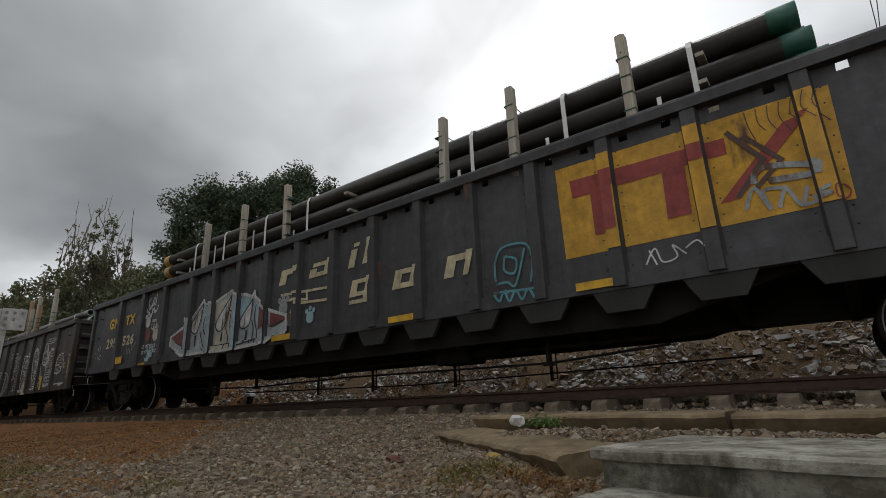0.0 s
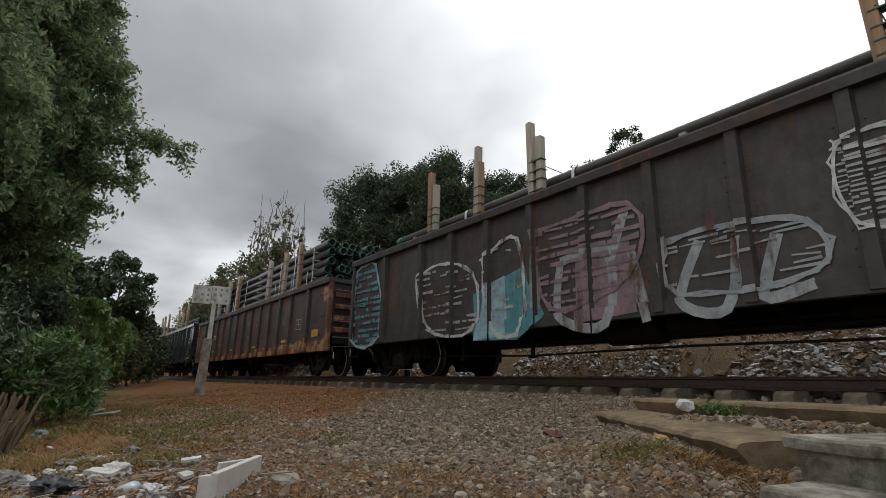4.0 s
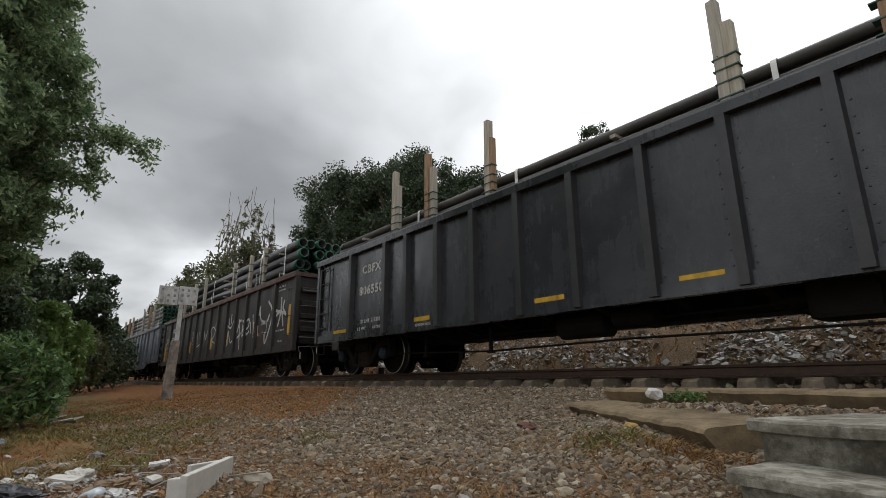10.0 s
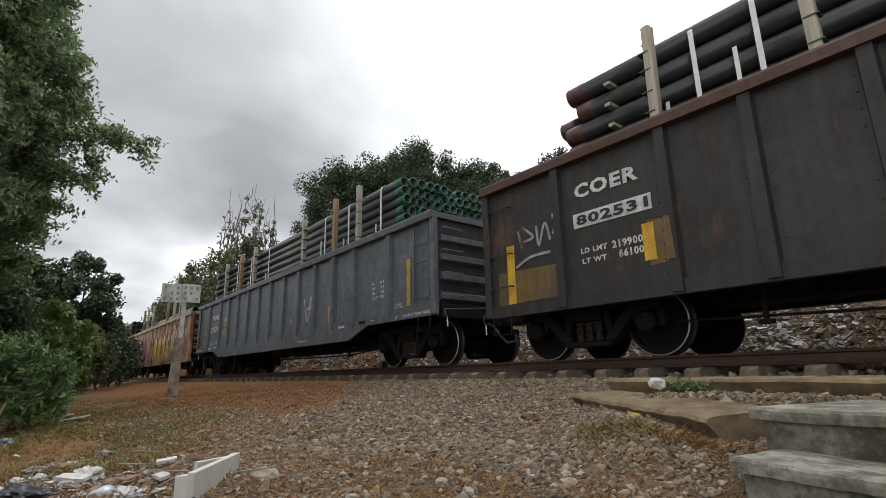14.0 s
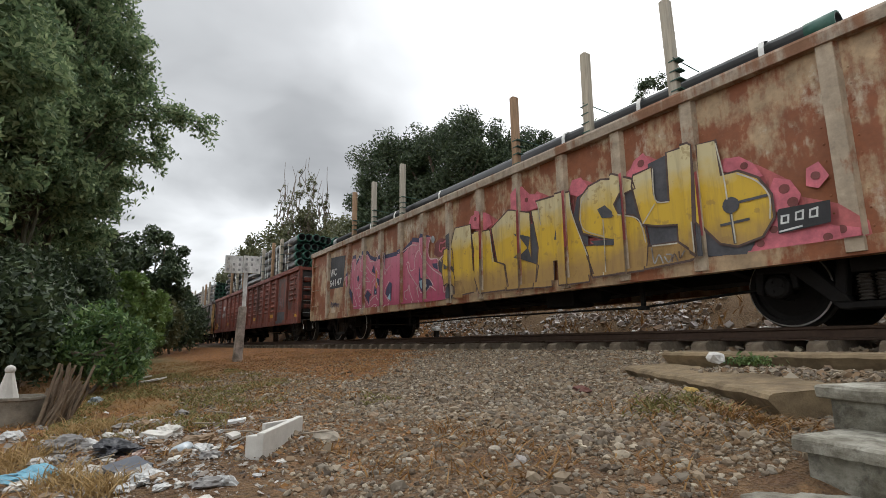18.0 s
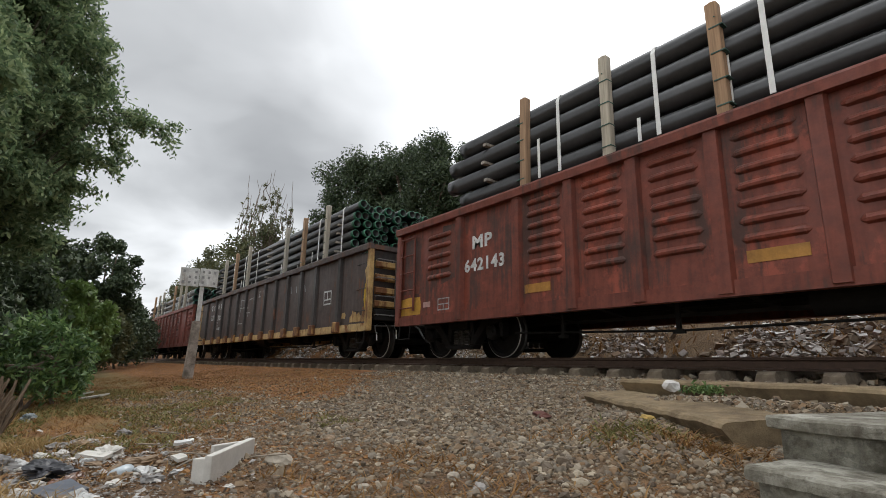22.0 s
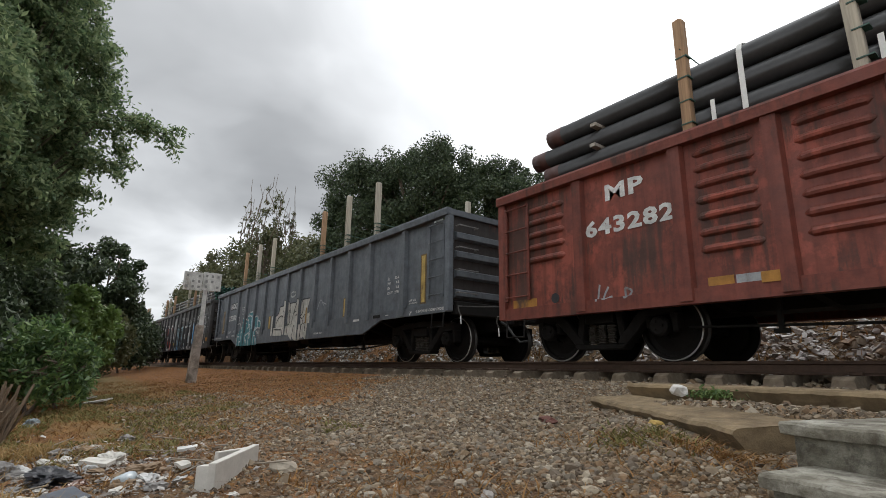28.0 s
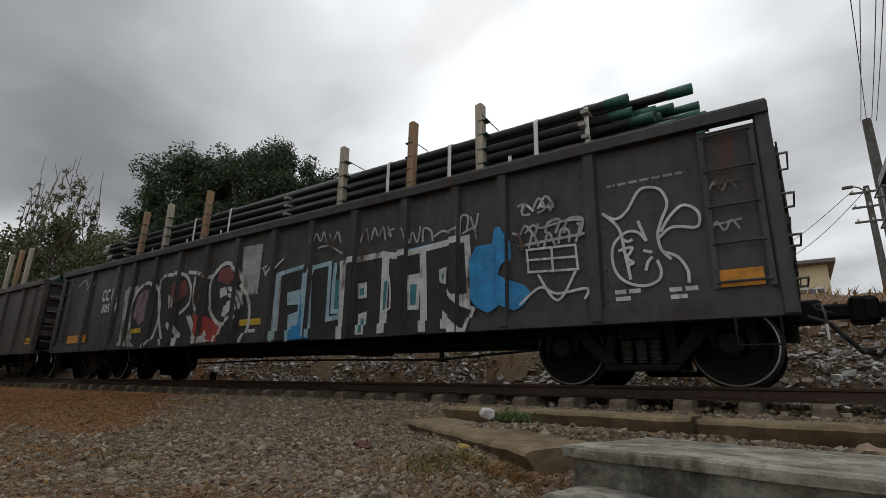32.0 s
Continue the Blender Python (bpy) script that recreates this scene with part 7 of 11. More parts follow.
    c.paw(11.05, 1.65, 0.13, INK_GREY)
    c.paw(10.27, 1.38, 0.10, INK_SKY)
    c.paw(10.83, 1.39, 0.10, INK_PALE)
    c.paw(16.58, 2.06, 0.13, INK_WHITE)
    c.paw(16.10, 1.70, 0.14, INK_CREAM)
    c.paw(16.50, 1.69, 0.12, INK_RUST)
    c.paw(16.30, 1.22, 0.14, INK_SKY)
    c.layer([[(15.27, 1.54), (14.58, 1.76), (14.50, 1.87), (14.38, 1.86), (13.91, 2.21), (13.84, 2.11), (13.44, 2.09), (13.28, 2.13), (12.81, 2.25), (12.54, 2.13), (12.28, 2.09), (12.06, 2.01), (11.98, 2.10), (11.95, 1.99), (11.75, 1.86), (11.50, 1.68), (10.94, 1.50), (10.92, 1.24), (10.97, 1.19), (11.23, 1.17), (11.46, 1.07), (11.75, 1.06), (12.46, 1.04), (12.96, 1.04), (13.73, 1.07), (14.44, 1.07), (14.64, 1.09), (15.27, 1.36)]], INK_MURAL, 0.003)
    c.layer([[(13.38, 2.04), (12.82, 2.13), (12.60, 2.07), (12.67, 1.07), (13.33, 1.07)]], INK_CREAM, 0.006)
    for shape in ([(13.84, 2.09), (13.65, 2.05), (13.68, 1.22), (13.84, 1.69)], [(12.55, 2.04), (12.10, 1.95), (12.41, 1.63), (12.46, 1.08), (12.60, 1.07)], [(12.00, 1.88), (11.72, 1.81), (11.77, 1.11), (11.88, 1.47)]):
        c.layer([shape], INK_SKY, 0.006)
    for shape in ([(15.27, 1.54), (14.51, 1.71), (14.49, 1.21), (15.05, 1.42)], [(11.70, 1.83), (11.50, 1.68), (11.47, 1.39), (11.72, 1.26)], [(11.43, 1.61), (10.94, 1.49), (10.97, 1.43), (11.31, 1.35), (11.43, 1.36)]):
        c.layer([shape], INK_WINE, 0.006)
    for shape in ([(13.89, 2.15), (14.34, 1.75), (14.32, 1.57), (14.11, 1.52), (13.97, 1.82)], [(12.80, 2.15), (13.30, 1.69), (13.31, 1.53), (13.16, 1.45), (12.97, 1.57), (12.84, 1.90)], [(12.02, 1.96), (12.41, 1.61), (12.41, 1.46), (12.27, 1.41), (12.08, 1.51)]):
        c.layer([shape], INK_WHITE, 0.007)
    for shape in ([(14.18, 1.47), (14.10, 1.47), (14.13, 1.23), (14.18, 1.25)], [(13.10, 1.42), (13.04, 1.43), (13.06, 1.22), (13.12, 1.26)], [(12.21, 1.36), (12.14, 1.38), (12.16, 1.13), (12.23, 1.14)]):
        c.layer([shape], INK_BLACK, 0.007)
    c.tag([[(13.79, 1.85), (13.84, 1.59), (13.70, 1.41)], [(13.95, 1.52), (13.85, 1.31), (13.71, 1.10)], [(12.79, 1.77), (12.79, 1.56), (12.69, 1.25), (12.69, 1.07)], [(12.94, 1.50), (12.83, 1.25), (12.95, 1.05)], [(11.90, 1.83), (11.93, 1.56), (11.84, 1.33), (11.82, 1.07)], [(12.02, 1.55), (11.95, 1.35), (12.00, 1.10)], [(13.87, 2.10), (13.65, 2.05)], [(12.84, 1.84), (12.62, 1.79)], [(12.42, 1.10), (11.77, 1.16)], [(13.33, 1.17), (12.66, 1.17)], [(15.05, 1.42), (14.49, 1.21)], [(11.43, 1.36), (11.31, 1.35), (10.97, 1.43)], [(13.89, 2.15), (14.34, 1.75), (14.32, 1.57), (14.11, 1.52), (13.97, 1.82), (13.89, 2.15)], [(12.80, 2.15), (13.30, 1.69), (13.31, 1.53), (13.16, 1.45), (12.97, 1.57), (12.84, 1.90), (12.80, 2.15)], [(12.02, 1.96), (12.41, 1.61), (12.41, 1.46), (12.27, 1.41), (12.08, 1.51), (12.02, 1.96)]], 0.028, INK_BLACK, 0.008)
    c.tag([[(15.27, 1.54), (14.58, 1.76), (14.50, 1.87), (14.38, 1.86), (13.91, 2.21), (13.84, 2.11), (13.44, 2.09), (13.28, 2.13), (12.81, 2.25), (12.54, 2.13), (12.28, 2.09), (12.06, 2.01), (11.98, 2.10), (11.95, 1.99), (11.75, 1.86), (11.50, 1.68), (10.94, 1.50), (10.92, 1.24), (10.97, 1.19), (11.23, 1.17), (11.46, 1.07), (11.75, 1.06), (12.46, 1.04), (12.96, 1.04), (13.73, 1.07), (14.44, 1.07), (14.64, 1.09), (15.27, 1.36), (15.27, 1.54)]], 0.055, INK_WHITE, 0.008, False)
    c.tag([[(6.5, 1.58), (6.38, 1.78), (6.04, 1.77), (5.95, 1.55), (6.0, 1.27)], [(6.5, 1.58), (6.5, 1.35)], [(6.34, 1.66), (6.18, 1.59), (6.22, 1.42), (6.36, 1.48), (6.34, 1.66)], [(6.5, 1.31), (6.33, 1.32), (6.21, 1.27), (6.05, 1.71)], [(6.53, 1.21), (6.43, 1.08), (6.36, 1.22), (6.29, 1.06), (6.19, 1.19), (6.11, 1.06), (6.02, 1.18), (5.94, 1.06)], [(6.53, 1.21), (5.93, 1.18)]], 0.030, INK_TURQ, 0.006)
    c.plate(5.17, 1.09, 0.48, 0.09, YELLOW)
    c.plate(8.12, 1.08, 0.49, 0.09, YELLOW)
    c.plate(10.97, 1.10, 0.59, 0.10, YELLOW)
    c.plate(17.91, 1.23, 0.38, 0.17, YELLOW)
    c.plate(16.56, 1.04, 0.38, 0.05, YELLOW)
    c.fit('GN', 18.92, 2.11, 0.62, 0.29, YELLOW, "worn ochre reporting mark")
    c.fit('TX', 17.89, 2.12, 0.56, 0.26, YELLOW)
    c.fit('295', 18.95, 1.59, 0.61, 0.28, CREAM)
    c.fit('526', 17.92, 1.59, 0.66, 0.27, CREAM)
    c.fit('LD LMT', 16.72, 1.42, 0.37, 0.08, WHITE)
    c.fit('210 500', 16.21, 1.40, 0.44, 0.09, WHITE)
    c.fit('LT WT', 16.72, 1.28, 0.30, 0.08, WHITE)
    c.fit('75500', 16.14, 1.27, 0.37, 0.09, WHITE)
    c.tag([[(16.53, 2.64), (16.64, 2.55), (16.56, 2.41), (16.63, 2.3), (16.68, 2.39)], [(16.49, 2.46), (16.53, 2.37), (16.43, 2.5), (16.45, 2.37)], [(16.38, 2.65), (16.4, 2.42)], [(16.31, 2.65), (16.34, 2.43)], [(16.23, 2.72), (16.25, 2.46), (16.32, 2.49)], [(16.39, 2.38), (16.39, 2.22), (16.32, 2.39), (16.27, 2.24)], [(16.21, 2.35), (16.22, 2.25), (16.12, 2.34), (16.1, 2.4), (16.15, 2.42)]], 0.030, INK_WHITE, 0.006)
    c.tag([[(16.33, 2.08), (16.1, 2.07), (16.11, 1.86), (16.33, 1.87), (16.33, 2.08)]], 0.014, INK_WHITE, 0.006, False)
    c.fit('C', 16.25, 1.90, 0.07, 0.07, WHITE)
    c.fit('PLATE', 16.30, 2.02, 0.18, 0.05, WHITE)
    c.tag([[(19.42, 1.72), (19.47, 1.65), (19.36, 1.57), (19.34, 1.69), (19.42, 1.72)], [(19.66, 1.57), (19.61, 1.38), (19.52, 1.55), (19.46, 1.37)], [(19.41, 1.49), (19.24, 1.46), (19.42, 1.41), (19.25, 1.35)]], 0.012, INK_WHITE, 0.006)
    c.tag([[(17.62, 1.54), (17.53, 1.35), (17.47, 1.51), (17.39, 1.36)], [(17.33, 1.59), (17.31, 1.44), (17.13, 1.61), (16.98, 1.51)]], 0.016, INK_GREY, 0.006)
    for i in range(7):
        c.layer(stroke([(2.85 + 0.10 * i, 2.58), (2.90 + 0.09 * i, 2.42), (2.80 + 0.10 * i, 2.24 + 0.04 * (i % 3))], 0.010), LOGO_DARK, 0.013, "crack", "dark flaking crack")
    CARS.append(c)
    LOADS.append(load(c, "brown-black steel pipes with green and ochre ends behind timber stakes", 3, 8, 0.145, 3.92, (PIPE_BROWN, PIPE_DKGREEN, PIPE_YELLOW), off - 1.15, off + 12.9, [off + s for s in (0.6, 2.2, 3.45, 7.25, 8.85, 10.4)],
                      4.16, (STAKE_PALE,), [off + s for s in (-0.1, 1.5, 3.0, 6.9, 8.3, 9.9, 11.2)], 1, jitter=0.25))


def car_two():
    c = Car("dark grimy gondola with faded white tags and a turquoise tail", 16.15, 2.75, 0.68, STANDARD, paints("soot_brown", (0.058, 0.050, 0.046), (0.11, 0.05, 0.03), 0.25), ladder=False)
    c.tag([[(2.29, 1.12), (1.75, 1.13), (1.75, 0.87), (2.21, 0.87), (2.29, 1.12)], [(2.23, 1.01), (1.76, 1.02)], [(2.07, 1.15), (2.07, 0.87)]], 0.045, INK_PALE, 0.006)
    c.tag([[(7.52, 1.47), (7.79, 0.82), (7.28, 0.67), (7.12, 1.42)], [(6.74, 1.38), (6.91, 0.76), (6.47, 0.83)], [(8.4, 1.58), (8.21, 0.61)]], 0.120, INK_GREY, 0.006)
    c.tag([[(9.54, 1.58), (9.58, 0.81), (8.8, 0.64), (8.76, 1.62), (9.54, 1.58)], [(8.44, 2.08), (8.74, 1.37)], [(10.0, 1.91), (10.02, 0.96)]], 0.135, INK_GREY, 0.006)
    c.layer([[(11.44, 0.56), (11.51, 1.36), (10.26, 1.66), (9.86, 0.82), (10.41, 0.52)]], INK_TURQ, 0.003, "graffiti", "spray-painted graffiti")
    c.layer([[(11.44, 0.56), (11.19, 1.47), (10.71, 1.57), (10.66, 0.6)]], INK_SKY, 0.004, "graffiti", "spray-painted graffiti")
    c.layer([[(9.3, 0.67), (9.27, 1.62), (8.41, 1.7), (8.33, 0.74)]], INK_MAUVE, 0.003, "graffiti", "spray-painted graffiti")
    for i, letter in enumerate((
            [(1.38, 1.59), (1.25, 1.76), (1.02, 1.79), (0.87, 1.75), (0.81, 1.56), (0.89, 1.32), (1.05, 1.21), (1.38, 1.20), (1.45, 1.35)],
            [(2.12, 1.96), (1.97, 2.01), (1.71, 1.94), (1.62, 1.78), (1.62, 1.52), (1.69, 1.21), (1.72, 0.96), (1.84, 0.89), (2.24, 0.87), (2.37, 0.99), (2.31, 1.26), (2.39, 1.55), (2.29, 1.82)],
            [(2.75, 1.94), (2.69, 2.19), (2.56, 2.23), (2.38, 2.06), (2.32, 1.86), (2.19, 1.72), (2.39, 1.55), (2.66, 1.58), (2.77, 1.71)],
            [(3.76, 1.85), (3.69, 2.09), (3.53, 2.17), (3.20, 1.97), (3.00, 2.12), (2.94, 1.75), (2.84, 1.42), (2.74, 1.19), (2.85, 0.88), (3.20, 0.81), (3.47, 0.83), (3.59, 1.16), (3.72, 1.50)],
            [(4.81, 1.98), (4.37, 1.98), (4.14, 1.88), (4.04, 1.56), (4.09, 1.06), (4.30, 0.83), (4.72, 0.83), (4.83, 1.24), (4.88, 1.61)],
            [(5.58, 1.93), (5.29, 2.07), (5.08, 1.93), (5.02, 1.54), (5.10, 1.00), (5.52, 0.85), (5.56, 1.43)],
            [(6.14, 2.14), (5.74, 2.16), (5.61, 1.84), (5.71, 1.30), (6.05, 1.30), (6.19, 1.73)],
    )):
        c.hatch(letter, INK_PALE, INK_WHITE, 200 + i, 0.88, 0.028, 0.030)
    c.tag([[(2.63, 1.91), (2.54, 2.03), (2.39, 1.92), (2.37, 1.77), (2.53, 1.73)], [(2.53, 1.66), (2.43, 1.55), (2.27, 1.57), (2.17, 1.68)], [(3.69, 2.00), (3.51, 1.71), (3.39, 1.37), (3.46, 0.99)], [(3.53, 2.13), (3.30, 1.91), (2.99, 1.76)], [(2.95, 2.19), (3.01, 2.00), (2.90, 1.74), (2.88, 1.51)], [(4.69, 1.76), (4.38, 1.84), (4.21, 1.68)], [(4.76, 1.50), (4.45, 1.37), (4.41, 1.01), (4.59, 0.86)], [(2.06, 1.28), (1.79, 1.28)], [(1.40, 1.44), (1.18, 1.45), (0.93, 1.36)], [(0.90, 1.71), (0.82, 1.80), (0.85, 1.84)], [(3.37, 0.90), (3.10, 0.91), (2.89, 0.86)], [(4.08, 1.91), (4.04, 2.08), (3.94, 1.88)], [(3.80, 1.94), (3.74, 2.14), (3.65, 1.91)], [(6.06, 2.02), (5.74, 2.01)], [(5.44, 1.80), (5.15, 1.80)]], 0.035, INK_WHITE, 0.007)
    c.hatch([(13.24, 1.93), (12.46, 2.07), (11.51, 1.74), (11.47, 0.74), (12.83, 0.85)], INK_PALE, INK_WHITE, 210, 0.4, 0.05)
    c.hatch([(11.27, 1.95), (10.39, 2.13), (10.32, 0.74), (10.93, 0.72)], INK_PALE, INK_WHITE, 211, 0.4, 0.05)
    c.hatch([(10.03, 2.13), (8.35, 2.14), (8.43, 1.22), (9.76, 0.92)], INK_MAUVE, INK_MAUVE, 212, 0.9, 0.07)
    c.hatch([(7.95, 1.55), (7.13, 1.58), (6.46, 1.45), (6.45, 0.95), (7.82, 0.89)], INK_GREY, INK_GREY, 213, 0.3, 0.03)
    c.hatch([(16.0, 2.50), (15.06, 2.50), (14.68, 0.83), (16.0, 0.82)], INK_TURQ, INK_SKY, 214, 0.85, 0.08)
    c.plate(2.40, 0.97, 0.15, 0.44, YELLOW)
    c.plate(0.24, 1.37, 0.15, 0.74, YELLOW)
    c.plate(0.60, 0.83, 0.26, 0.07, CREAM, "stencil_patch", "pale stencil patch")
    c.plate(4.12, 0.85, 0.41, 0.37, CREAM, "stencil_patch", "pale stencil patch")
    c.fit('SERVICE', 0.75, 1.43, 0.22, 0.05, CREAM)
    c.fit('WITH', 0.72, 1.36, 0.14, 0.05, CREAM)
    c.fit('SAFETY', 0.74, 1.31, 0.19, 0.05, CREAM)
    c.tag([[(1.83, 2.25), (1.81, 2.35)], [(1.85, 2.33), (1.81, 2.37), (1.78, 2.3)]], 0.020, INK_WHITE, 0.006, False)
    for i in range(3):
        c.bars(2.57, 2.37 - 0.07 * i, (0.62,), 0.022)
    c.bars(3.49, 1.71, (0.20,), 0.04)
    c.bars(3.50, 1.60, (0.20,), 0.04)
    c.bars(3.51, 1.50, (0.20,), 0.04)
    c.bars(3.52, 1.40, (0.20,), 0.04)
    c.bars(1.38, 0.87, (0.85,), 0.05)
    c.tag([[(1.42, 2.0), (1.18, 1.82), (0.62, 1.68)], [(1.44, 1.67), (1.33, 1.58), (1.1, 1.61)]], 0.030, INK_RUST, 0.006)
    CARS.append(c)
    LOADS.append(load(c, "thin pipes low in the car between tall timber stakes", 2, 10, 0.10, 3.27, (PIPE_BROWN, PIPE_GREY, PIPE_DKGREEN), 0.9, 15.0, (3.1, 4.75, 5.65, 10.1, 11.6, 13.0), 4.16, (STAKE_PALE, STAKE_PALE, STAKE_BROWN), (2.0, 4.2, 9.6, 12.3), 2, jitter=0.3, double=0.32))


def car_three():
    m = paints("rust_brown", (0.050, 0.035, 0.029), (0.150, 0.062, 0.030), 0.35, chord=(0.06, 0.045, 0.04), coarse=2.3)
    yel = paint("rusted_ochre_sill", (0.44, 0.22, 0.075), (0.15, 0.05, 0.018), 0.46, runs=0.12, coarse=2.6)
    m[3] = yel
    m[1] = paint("rust_post", (0.05, 0.04, 0.037), (0.15, 0.06, 0.03), 0.3)
    endm = paint("ochre_and_rust_end", (0.38, 0.22, 0.11), (0.13, 0.050, 0.025), 0.56, coarse=3.2)
    m[4] = endm
    c = Car("rust-brown gondola with a flaking ochre sill and bare rusty sides", 16.15, 2.60, 0.64, STANDARD, m, feet=paint("rusted_ochre_foot", (0.30, 0.14, 0.045), (0.10, 0.035, 0.014), 0.55, runs=0.3, coarse=4.0))
    c.layer([[(0.72, 2.42), (0.62, 2.44), (0.28, 2.40), (0.10, 2.45), (0.01, 2.33), (0.01, 0.85), (0.20, 0.83), (0.55, 0.82), (0.46, 0.93), (0.24, 0.98), (0.17, 1.25), (0.19, 1.61), (0.25, 1.92), (0.31, 2.05), (0.42, 1.95), (0.52, 2.08), (0.66, 2.14), (0.74, 2.28)]], BARE_OCHRE, 0.003, "bare_patch", "bare ochre primer patch")
    c.layer([[(1.20, 1.92), (0.82, 1.91), (0.84, 1.43), (1.23, 1.42)]], UNDER_PATCH, 0.003, "paint_patch", "dark repainted patch")
    for shape in ([(1.60, 0.80), (1.52, 1.06), (1.20, 0.92), (0.75, 0.95), (0.66, 0.82)], [(3.05, 0.83), (2.90, 0.98), (2.55, 0.90), (2.10, 1.02), (1.75, 0.93), (1.66, 0.82)], [(4.95, 0.82), (4.60, 0.92), (4.20, 0.86), (3.40, 0.95), (3.10, 0.82)]):
        c.layer([shape], BARE_OCHRE, 0.003, "bare_patch", "bare ochre primer patch")
    c.tag([[(2.43, 1.64), (2.03, 1.62), (2.01, 1.33), (2.41, 1.35), (2.43, 1.64)], [(2.42, 1.50), (2.02, 1.48)], [(2.23, 1.63), (2.21, 1.34)]], 0.022, INK_PALE, 0.007, False)
    scrawl = random.Random(33)
    for k in range(15):
        u0 = 3.35 + 0.66 * k
        lines = []
        for _ in range(3):
            u, z = u0 + scrawl.uniform(-0.25, 0.25), scrawl.uniform(1.2, 2.1)
            lines.append([(u + scrawl.uniform(-0.26, 0.26), z + scrawl.uniform(-0.28, 0.28)) for _ in range(5)])
        c.tag(lines, 0.018, INK_SCRAWL if k % 3 else INK_MAUVE, 0.006)
    c.layer([blob(15.85, 1.7, 0.2, 0.7, 14, 0.3, 34)], endm, 0.003, "bare_patch", "bare ochre primer patch")
    c.fit('GONX', 14.33, 2.00, 0.96, 0.17, CREAM, "faded reporting mark")
    c.fit('3202', 14.31, 1.64, 0.88, 0.13, CREAM, "faded car number")
    c.fit('79', 12.83, 1.55, 0.40, 0.24, CREAM, "faded car number")
    c.plate(15.09, 1.17, 0.47, 0.16, YELLOW)
    c.plate(12.62, 1.06, 0.47, 0.05, YELLOW)
    c.plate(6.46, 1.00, 0.47, 0.07, YELLOW)
    c.plate(3.36, 1.05, 0.46, 0.09, YELLOW)
    c.plate(9.47, 1.02, 0.50, 0.07, YELLOW)
    c.plate(0.91, 1.15, 0.47, 0.20, YELLOW)
    c.tag([[(14.32, 1.26), (14.0, 1.24), (14.01, 1.08), (14.31, 1.1), (14.32, 1.26)]], 0.018, INK_GREY, 0.006, False)
    c.tag([[(11.86, 1.58), (11.78, 1.91), (11.55, 1.97), (11.39, 1.77), (11.41, 1.51), (11.61, 1.34), (11.81, 1.43), (11.86, 1.58)]], 0.035, INK_RUST, 0.006)
    c.tag([[(11.58, 2.21), (11.48, 2.09), (11.56, 2.0), (11.5, 1.75), (11.67, 1.75), (11.53, 1.54), (11.63, 1.3), (11.48, 1.34)]], 0.020, INK_PALE, 0.006)
    c.tag([[(6.64, 2.07), (6.6, 1.96), (6.67, 1.85)], [(6.5, 2.06), (6.43, 1.56), (6.67, 1.25)], [(6.67, 1.63), (6.38, 1.73), (6.23, 1.84)]], 0.020, INK_RUST, 0.006)
    c.tag([[(6.51, 1.8), (6.4, 1.8), (6.46, 1.72)], [(6.58, 1.47), (6.47, 1.48)]], 0.018, INK_PALE, 0.006)
    c.tag([[(5.8, 1.96), (5.58, 1.44), (5.45, 1.72), (5.36, 1.77)], [(5.84, 1.18), (5.65, 1.51)]], 0.030, INK_RUST, 0.006)
    c.tag([[(7.53, 2.22), (7.43, 2.08), (7.56, 1.94), (7.34, 1.91)], [(7.72, 1.83), (7.49, 1.92)], [(7.44, 1.69), (7.36, 1.46), (7.47, 1.38)]], 0.020, INK_GREY, 0.006)
    c.tag([[(8.71, 1.84), (8.51, 1.4)], [(8.47, 1.87), (8.79, 1.46)]], 0.022, INK_RUST, 0.006)
    c.tag([[(9.92, 1.84), (9.44, 1.84), (9.69, 1.53), (9.41, 1.44)], [(9.67, 1.97), (9.58, 1.34)]], 0.020, INK_GREY, 0.006)
    c.tag([[(10.93, 1.95), (10.79, 1.48), (10.57, 1.78), (10.65, 1.51)], [(11.73, 1.78), (11.48, 1.33)]], 0.020, INK_GREY, 0.006)
    c.tag([[(15.64, 1.77), (15.56, 2.2), (15.4, 1.89), (15.53, 1.57)], [(15.16, 2.19), (14.84, 2.2), (15.12, 2.01), (14.81, 2.02)]], 0.025, INK_GREY, 0.006)
    CARS.append(c)
    LOADS.append(load(c, "dark green-black pipes in five layers with green front ends", 5, 10, 0.117, 4.02, (PIPE_BLACK, PIPE_DKGREEN, PIPE_RED), 1.1, 14.6, (3.0, 4.35, 5.95, 10.05, 11.6, 13.15), 4.2, (STAKE_PALE, STAKE_BROWN, STAKE_PALE), (2.2, 3.8, 5.2, 9.4, 11.0, 12.4), 3, jitter=0.3, stake_w=0.12, double=0.08, band=0.13))


